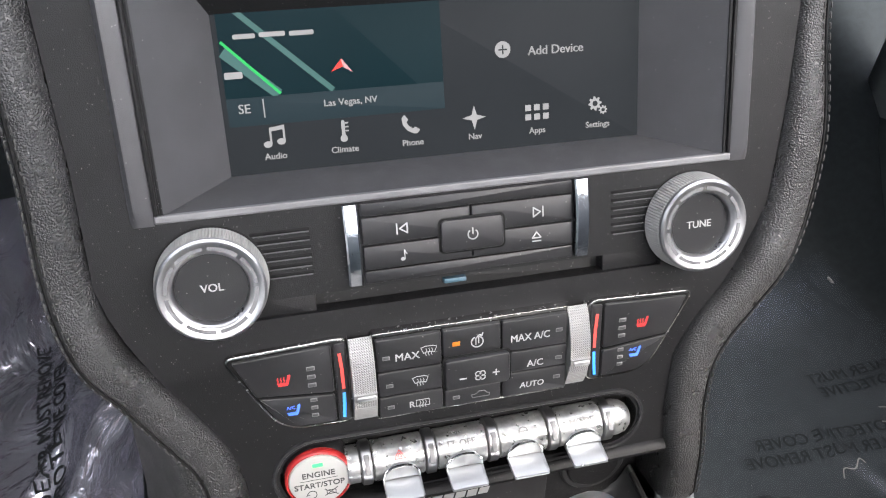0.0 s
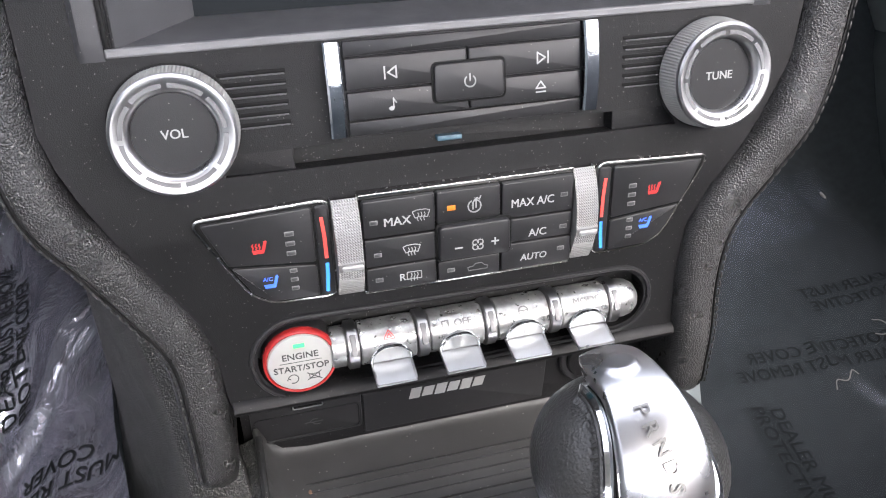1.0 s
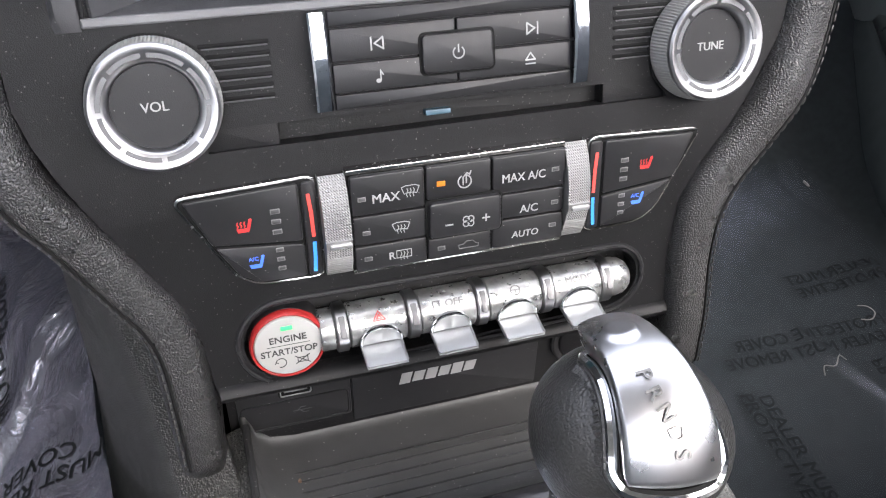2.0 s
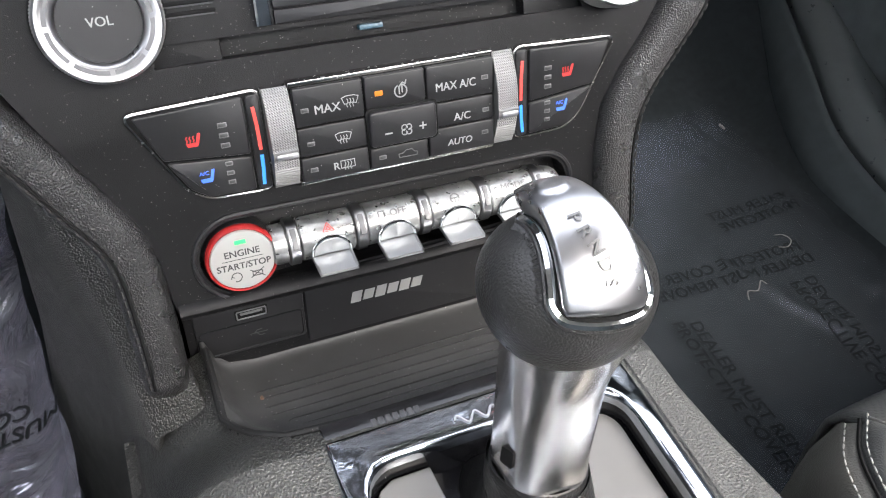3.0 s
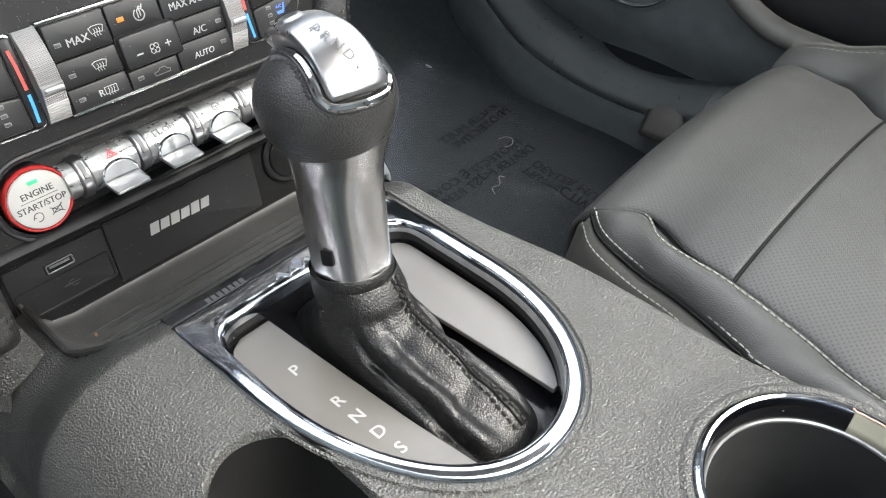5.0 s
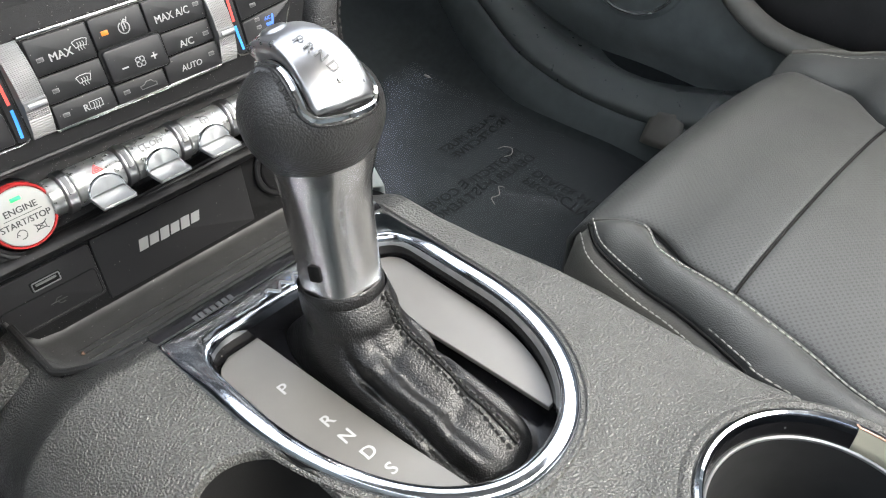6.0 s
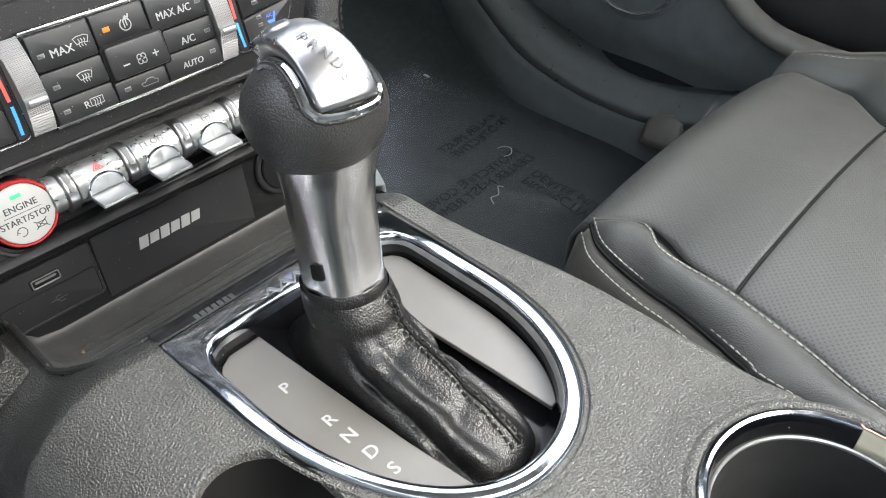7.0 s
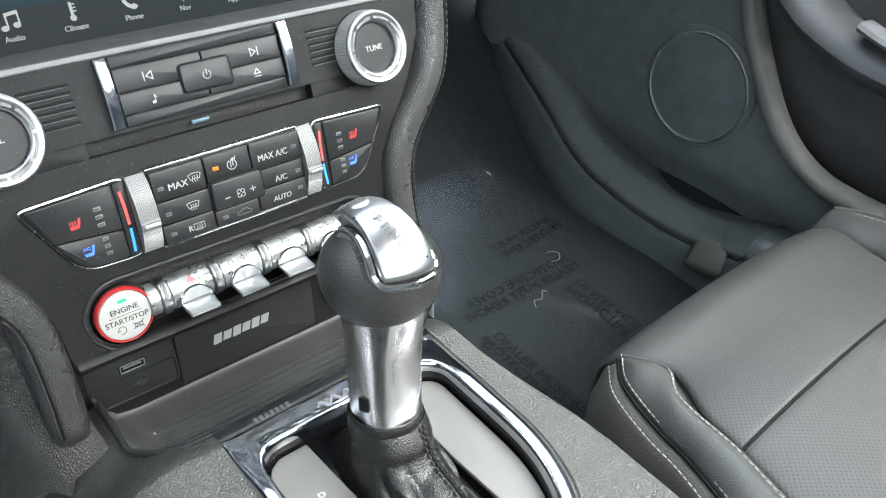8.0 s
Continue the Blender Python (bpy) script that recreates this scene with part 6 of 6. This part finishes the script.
    seam = [Vector((x, -0.2405, cushion(x, -0.2405) + 0.0007)) for x in np.linspace(left(-0.2405), xr(-0.2405), 40)]
    part("cross_seam", tube(seam, 0.0012, 6), LINE, s)
    # far bolster, higher than the cushion
    ys = [-0.128, -0.150, -0.177, -0.200, -0.232, -0.27, -0.34, -0.45, -0.63]
    i2 = smooth_path([(xr(y) - 0.004, y, cushion(xr(y), y) - 0.003) for y in ys], 5)
    o2 = smooth_path([(0.560 + 0.02 * ease(-0.12, -0.3, y), y - 0.004, 0.240 + 0.055 * ease(-0.12, -0.31, y)) for y in ys], 5)
    swell = lambda y: 0.014 + 0.018 * ease(-0.14, -0.32, y)
    rows = []
    for o, i in zip(o2, i2):
        rows.append([(o.lerp(i, k / 12).x, o.lerp(i, k / 12).y, o.lerp(i, k / 12).z + swell(o.y) * math.sin(math.pi * k / 12) ** 0.7) for k in range(13)] )
    rows.insert(0, [(p[0], p[1] + 0.010, p[2] - 0.035) for p in rows[0]])
    rows.insert(0, [(p[0], p[1] - 0.004, 0.06) for p in rows[0]])
    surface(rows, SEAT, "side_bolster", s, "smooth leather side bolster", thick=0.004)
    part("bolster_piping", tube([Vector((o.lerp(i, 0.45).x, o.y, o.lerp(i, 0.45).z + swell(o.y))) for o, i in zip(o2, i2)], 0.0032, 8), SEATSIDE, s, "thick grey piping")
    stitches("bolster_stitching", [Vector((o.lerp(i, 0.55).x, o.y, o.lerp(i, 0.55).z + swell(o.y))) for o, i in zip(o2, i2)], 0.006, 0.0045, 0.0006, THREAD, s)
    # seat back and frame out of view behind
    bm = bmesh.new()
    rings(bm, [[Vector((x, y, z)) for x, y in rounded(0.15, 0.56, yy - 0.07, yy + 0.05, 0.04)] for z, yy in ((0.2, -0.60), (0.45, -0.66), (0.7, -0.74), (0.85, -0.80))])
    part("backrest", bm, SEAT, s)
    bm = bmesh.new()
    rings(bm, [[Vector((x, y, z)) for x, y in rounded(0.19, 0.53, -0.6, -0.145, 0.02)] for z in (0.03, 0.2)])
    part("frame", bm, DOORPANEL, s)
    # stitching
    stitches("outer_stitching", [p + Vector((-0.0052, 0.0020, -0.0050)) for p in outer], 0.0050, 0.0040, 0.00048, THREAD, s, "pale grey thread")
    stitches("outer_stitching", [p + Vector((0.0024, -0.0010, 0.0046)) for p in outer], 0.0050, 0.0040, 0.00048, THREAD, s, "pale grey thread")
    part("outer_seam", tube([p + Vector((0, 0, 0.0012)) for p in outer], 0.0012, 6), LINE, s)
    stitches("inner_stitching", [p + (q - p).normalized() * 0.0024 + Vector((0, 0, 0.0036 * min(1.0, (q - p).length / 0.03))) for p, q in zip(tab, outer) if p.y < -0.168], 0.0050, 0.0040, 0.00048, THREAD, s, "pale grey thread")
    part("inner_seam", tube([p + Vector((0, 0, 0.0012)) for p in inner], 0.0010, 5), LINE, s)
    part("tab_edge", tube([p + Vector((0, 0, 0.0010)) for p in tab], 0.0012, 6), SEAT, s, "folded hide edge")


build_seat()

# ---- floor, sill, door and body ----


def floor_z(x, y):
    z = 0.045
    z += 0.30 * ease(0.30, 0.85, y)
    z += 0.06 * ease(0.56, 0.64, abs(x))
    z += 0.12 * ease(0.20, 0.10, abs(x))
    z += 0.004 * noise.noise(Vector((x * 9, y * 9, 0.4)))
    return z


def build_floor():
    bm = bmesh.new()
    n, k = 70, 80
    g = [[bm.verts.new((-0.75 + 1.5 * i / n, -0.95 + 1.85 * j / k, floor_z(-0.75 + 1.5 * i / n, -0.95 + 1.85 * j / k))) for i in range(n + 1)] for j in range(k + 1)]
    for a, b in zip(g, g[1:]):
        for i in range(n):
            bm.faces.new((a[i], a[i + 1], b[i + 1], b[i]))
    ob = part("floor", bm, CARPET, sharp=80)
    tagged(ob, "dark grey carpeted car floor with footwells", "floor", kind="structure")


build_floor()


def build_film(name, x0, x1, y0, y1, place, label, seed, lift=0.012, rough=1.0):
    """A sheet of clear film lying loosely over the carpet, wrinkled, with its print."""
    f = thing(name, place, label, "floor cover", "protective floor films")
    bm = bmesh.new()
    n, k = 84, 110
    g = []

    def film_z(x, y):
        w = (noise.noise(Vector((x * 7 + seed, y * 5, 1.3))) * 0.010 + noise.noise(Vector((x * 17, y * 11 + seed, 4.3))) * 0.004) * rough
        r = abs(noise.noise(Vector((x * 10 + 3 * seed, y * 6, 8.8))))
        w += 0.008 * rough * max(0.0, 0.12 - r) / 0.12
        if x0 > 0:
            w *= 1 - 0.85 * ease(0.12, 0.24, y)
            # crumpled towards the sill and the seat
            cr = max(ease(0.43, 0.53, x), 0.8 * ease(0.0, -0.12, y))
            w += cr * (0.010 * abs(noise.noise(Vector((x * 23, y * 15, 2.2)))) + 0.007 * abs(noise.noise(Vector((x * 41 + y * 20, y * 37, 6.1)))))
        if x1 < 0:
            w = w * 2.2 + 0.10 * ease(-0.30, -0.20, x) * (0.8 + 0.4 * noise.noise(Vector((y * 6, 1.7, seed))))
        return floor_z(x, y) + lift + w
    for j in range(k + 1):
        y = y0 + (y1 - y0) * j / k
        row = []
        for i in range(n + 1):
            edge = x1 if x0 > 0 else -0.2046 + 0.136 * (0.28 - max(y, -0.05))
            x = x0 + (edge - x0) * i / n + 0.006 * noise.noise(Vector((y * 14, seed, 0)))
            row.append(bm.verts.new((x, y, film_z(x, y))))
        g.append(row)
    for a, b in zip(g, g[1:]):
        for i in range(n):
            bm.faces.new((a[i], a[i + 1], b[i + 1], b[i]))
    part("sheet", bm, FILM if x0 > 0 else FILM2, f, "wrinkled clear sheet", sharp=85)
    return f, film_z


def film_text(f, film_z, words, x, y, spin, size, mirror=False):
    """Print that lies on the sheet and follows it."""
    ob = lettering("print", words, Matrix.Identity(4), x * 1000, y * 1000, 0, size, FILMPRINT, f, spin=spin, squeeze=-1 if mirror else 1, thick=0.1, bold=0.012)
    off = BASE[f]
    for v in ob.data.vertices:
        v.co.z += film_z(v.co.x + off.x, v.co.y + off.y) + 0.0006
    return ob


F, FZ = build_film("floor_film", 0.222, 0.545, -0.35, 0.34, (0.33, 0.05, 0.06), "clear plastic protective film printed with removal notice, passenger footwell", 0.0, 0.010, 0.6)
film_text(F, FZ, "PROTECTIVE COVER", 0.408, 0.117, -3, 11.5, True)
film_text(F, FZ, "DEALER MUST REMOVE", 0.400, 0.100, -3, 11.5, True)
film_text(F, FZ, "DEALER MUST REMOVE", 0.325, -0.020, -92, 12)
film_text(F, FZ, "PROTECTIVE COVER", 0.309, -0.005, -92, 12)
film_text(F, FZ, "PROTECTIVE COVER", 0.446, 0.000, 88, 11.5, True)
film_text(F, FZ, "DEALER MUST REMOVE", 0.462, -0.010, 88, 11.5, True)
film_text(F, FZ, "DEALER MUST", 0.476, 0.178, -1, 11.5, True)
film_text(F, FZ, "PROTECTIVE", 0.474, 0.161, -1, 11.5, True)
G, GZ = build_film("floor_film", -0.60, -0.195, -0.35, 0.50, (-0.38, 0.05, 0.06), "crumpled clear plastic protective film, driver footwell", 5.0, 0.02)
film_text(G, GZ, "COVER", -0.222, 0.092, 176, 11.5)
film_text(G, GZ, "MUST REM", -0.214, 0.075, 176, 11.5)
film_text(G, GZ, "DEALER MUST REMOVE", -0.285, 0.262, 97, 12)
film_text(G, GZ, "PROTECTIVE COVER", -0.268, 0.245, 97, 12)


def build_curl(path, label):
    """A thin scrap of pale debris lying on the film."""
    x, y = path[0]
    d = thing("debris", (x, y, FZ(x, y)), label, "debris", "scraps on the film")
    part("scrap", tube(smooth_path([(a, b, FZ(a, b) + 0.0012) for a, b in path], 4), 0.0006, 6, flat=0.6), PALEMARK, d)


build_curl([(0.470, 0.133), (0.478, 0.130), (0.480, 0.121), (0.472, 0.115), (0.463, 0.118)], "thin pale hooked scrap on the clear film")
build_curl([(0.392, 0.073), (0.398, 0.082), (0.407, 0.079), (0.414, 0.086), (0.418, 0.081)], "thin pale wavy scrap on the clear film")

chip = thing("debris", (0.516, 0.288, 0.115), "small pale piece of debris on the footwell edge", "debris")
bm = bmesh.new()
bmesh.ops.create_icosphere(bm, subdivisions=2, radius=0.004)
for v in bm.verts:
    v.co = Vector((v.co.x * 0.7, v.co.y * 1.5, v.co.z * 0.4)) * (0.8 + 0.5 * noise.noise(v.co * 300))
bmesh.ops.translate(bm, verts=bm.verts, vec=(0.516, 0.288, floor_z(0.516, 0.288) + 0.03))
part("fleck", bm, PALEMARK, chip)


def build_sill():
    s = thing("door_sill", (0.62, -0.1, 0.05), "dark moulded plastic door sill trim", "trim")
    path = smooth_path([(0.70, 0.46, 0.215), (0.650, 0.31, 0.176), (0.626, 0.214, 0.139), (0.620, 0.129, 0.122), (0.619, 0.06, 0.119), (0.619, 0.005, 0.124), (0.620, -0.04, 0.136), (0.621, -0.10, 0.140), (0.624, -0.6, 0.14)], 6)
    rows, low = [], []
    for p in path:
        rows.append([(p.x + dx, p.y, p.z + dz) for dx, dz in ((-0.026, -0.032), (-0.0245, -0.021), (-0.0195, -0.0115), (-0.0105, -0.0038), (0, 0), (0.008, -0.001), (0.018, -0.005), (0.034, -0.012), (0.066, -0.020))])
        low.append([(p.x - 0.05, p.y, 0.03), (p.x - 0.040, p.y, p.z - 0.060), (p.x - 0.030, p.y, p.z - 0.042), (p.x - 0.0252, p.y, p.z - 0.0305)])
    surface(rows, SILLTRIM, "cover", s, thick=0.004)
    # added warm grey patch that stands in for light on the lower sill
    end = []
    for j in range(7):
        q = j / 6
        end.append([(0.580 + 0.020 * q - 0.004 * math.sin(math.pi * k / 8), 0.016 - (0.050 - 0.012 * q) * k / 8, 0.072 + 0.034 * q ** 0.8 + 0.008 * k / 8) for k in range(9)])
    surface(end, LITSILL, "lit_sill_patch", s, "warm grey curved patch for light on the sill", thick=0.003, side=Vector((-1, 0, 0)))
    surface(low, SIDECARPET, "carpet_side", s, "dark carpeted inner side", thick=0.003)


build_sill()


def build_door():
    d = thing("passenger_door", (0.69, 0.0, 0.15), "closed passenger door panel in dark plastic with round speaker", "car door")
    bm = bmesh.new()
    n, k = 44, 40
    g = []
    for j in range(k + 1):
        z = 0.02 + 0.74 * j / k
        row = []
        for i in range(n + 1):
            y = -0.85 + 1.35 * i / n
            x = 0.665 + 0.02 * ease(0.16, 0.10, z) - 0.012 * ease(0.5, 0.72, z)
            # pocket hollow behind the arm-rest moulding
            x += 0.05 * ease(0.03, -0.05, y) * ease(0.38, 0.34, z) * ease(0.20, 0.24, z)
            row.append(bm.verts.new((x, y, z)))
        g.append(row)
    for a, b in zip(g, g[1:]):
        for i in range(n):
            bm.faces.new((a[i], b[i], b[i + 1], a[i + 1]))
    pn_ = part("panel", bm, DOORPANEL, d, sharp=60)
    sol = pn_.modifiers.new("thick", 'SOLIDIFY')
    sol.thickness, sol.offset = 0.03, 1
    # light moulding that sweeps down and back under the arm-rest
    path = smooth_path([(0.655, 0.10, 0.50), (0.652, 0.082, 0.41), (0.650, 0.062, 0.35), (0.648, 0.028, 0.295), (0.646, -0.012, 0.246), (0.644, -0.060, 0.216), (0.642, -0.12, 0.208), (0.642, -0.25, 0.210), (0.642, -0.6, 0.215)], 7)
    part("moulding", tube(path, 0.0145, 14, flat=0.8), MOULDING, d, "grey sweeping moulding")
    # sheet added to darken the door above the moulding
    fill = [[(0.6605, p.y, p.z + (0.53 - p.z) * k / 6) for k in range(7)] for p in path]
    surface(fill, SURROUND, "darkening_sheet", d, "added dark sheet above the moulding", thick=0.002, side=Vector((-1, 0, 0)))
    path = smooth_path([(0.640, 0.075, 0.46), (0.625, 0.02, 0.405), (0.605, -0.05, 0.372), (0.598, -0.15, 0.36), (0.598, -0.4, 0.36), (0.60, -0.7, 0.37)], 6)
    part("armrest", tube(path, 0.034, 16, flat=0.6), SURROUND, d, "padded arm-rest")
    part("handle_plate", tube(smooth_path([(0.585, -0.075, 0.396), (0.575, -0.12, 0.39), (0.575, -0.2, 0.388)], 5), 0.012, 10, flat=0.5), RIM, d, "grey pull handle")
    # speaker
    ms = Matrix.Translation((0.6645, 0.108, 0.240)) @ Matrix.Rotation(radians(-90), 4, 'Y')
    sp = part("speaker", lathe(ms, [(74, -4), (74, 1.0), (70, 3.5), (64, 3.5), (62, 2)], 64), DOORPANEL, d, "round speaker grille")
    part("speaker_ring", lathe_ring(ms, [(68.5, 3.2), (68, 4.6), (66, 5.0), (64.5, 4.4), (64.2, 2.8)]), CHROME, sp, "thin bright ring")
    part("grille", lathe(ms, [(63.5, 1), (63, 3.2), (40, 5.0), (0.2, 6.0)], 48), DOORPANEL, sp)


build_door()


def shell_sheet(name, pts, label, mat=CLOTH, thick=0.03):
    bm = bmesh.new()
    bm.faces.new([bm.verts.new(p) for p in pts])
    ob = part(name, bm, mat, smooth=False)
    sol = ob.modifiers.new("thick", 'SOLIDIFY')
    sol.thickness, sol.offset = thick, 0
    tagged(ob, label, name.split("_")[0], kind="structure")
    return ob


# dashboard slab above and ahead of the footwells
def build_dash():
    d = thing("dashboard", (0, 0.4, 0.55), "dark moulded dashboard across the front of the cabin", "dashboard")
    for x0, x1 in ((-0.72, -0.165), (0.165, 0.72)):
        bm = bmesh.new()
        sec = [(0.10, 0.64), (0.085, 0.605), (0.10, 0.575), (0.15, 0.56), (0.30, 0.555), (0.62, 0.57), (0.95, 0.64), (0.95, 0.70), (0.40, 0.71), (0.16, 0.66)]
        rings(bm, [[Vector((x, y, z)) for y, z in sec] for x in (x0, x1)])
        part("side_section", bm, DOORPANEL, d)
    bm = bmesh.new()
    sec = [(0.055, 0.592), (0.10, 0.40), (0.20, 0.05), (0.95, 0.30), (0.95, 0.70), (0.40, 0.71), (0.14, 0.66)]
    rings(bm, [[Vector((x, y, z)) for y, z in sec] for x in (-0.1645, 0.1645)])
    part("core", bm, FASCIA, d)


build_dash()
# bulkhead beside the tunnel, closing the stack down to the floor
tun = thing("tunnel_trim", (0, 0.1, 0.05), "dark plastic side trims below the stack", "trim")
for s_ in (-1, 1):
    rows = []
    for y, xt, xb, zt in ((-0.05, 0.118, 0.138, 0.286), (0.0, 0.128, 0.150, 0.320), (0.05, 0.150, 0.172, 0.41), (0.12, 0.155, 0.19, 0.45), (0.30, 0.155, 0.20, 0.45), (0.60, 0.155, 0.2, 0.5)):
        rows.append([(s_ * (xt - 0.022), y, zt + 0.010), (s_ * xt, y, zt), (s_ * (xt + 0.004), y, zt - 0.04), (s_ * (xt * 0.4 + xb * 0.6), y, 0.20), (s_ * xb, y, 0.10), (s_ * (xb + 0.01), y, 0.03)])
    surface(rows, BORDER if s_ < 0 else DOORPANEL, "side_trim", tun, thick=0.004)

shell_sheet("bulkhead_front", [(-0.75, 0.90, 0.0), (0.75, 0.90, 0.0), (0.75, 0.95, 0.68), (-0.75, 0.95, 0.68)], "dark front bulkhead", DOORPANEL)
shell_sheet("wall_rear", [(-0.75, -0.95, 0.0), (0.75, -0.95, 0.0), (0.75, -0.95, 0.80), (-0.75, -0.95, 0.80)], "dark rear cabin wall", DOORPANEL)
# unseen wall, added to keep low sky light off the driver's side
shell_sheet("wall_left", [(-0.72, -0.95, 0.0), (-0.72, 0.92, 0.0), (-0.70, 0.92, 0.90), (-0.70, -0.95, 0.90)], "unseen dark wall added to block low light from the left", DOORPANEL)
# unseen roof, left open over the passenger's side to let light in
shell_sheet("roof", [(-0.72, -0.66, 1.06), (0.46, -0.66, 1.06), (0.46, -0.06, 1.08), (-0.72, -0.06, 1.08)], "unseen grey cloth headliner, cut short to let light in", CLOTH, 0.04)
shell_sheet("ground", [(-40, -40, -0.25), (40, -40, -0.25), (40, 40, -0.25), (-40, 40, -0.25)], "pale concrete lot around the car", material("pale_concrete", (0.3, 0.29, 0.27), 0.8, bump=0.3, bump_scale=60, vary_scale=2), 0.02)
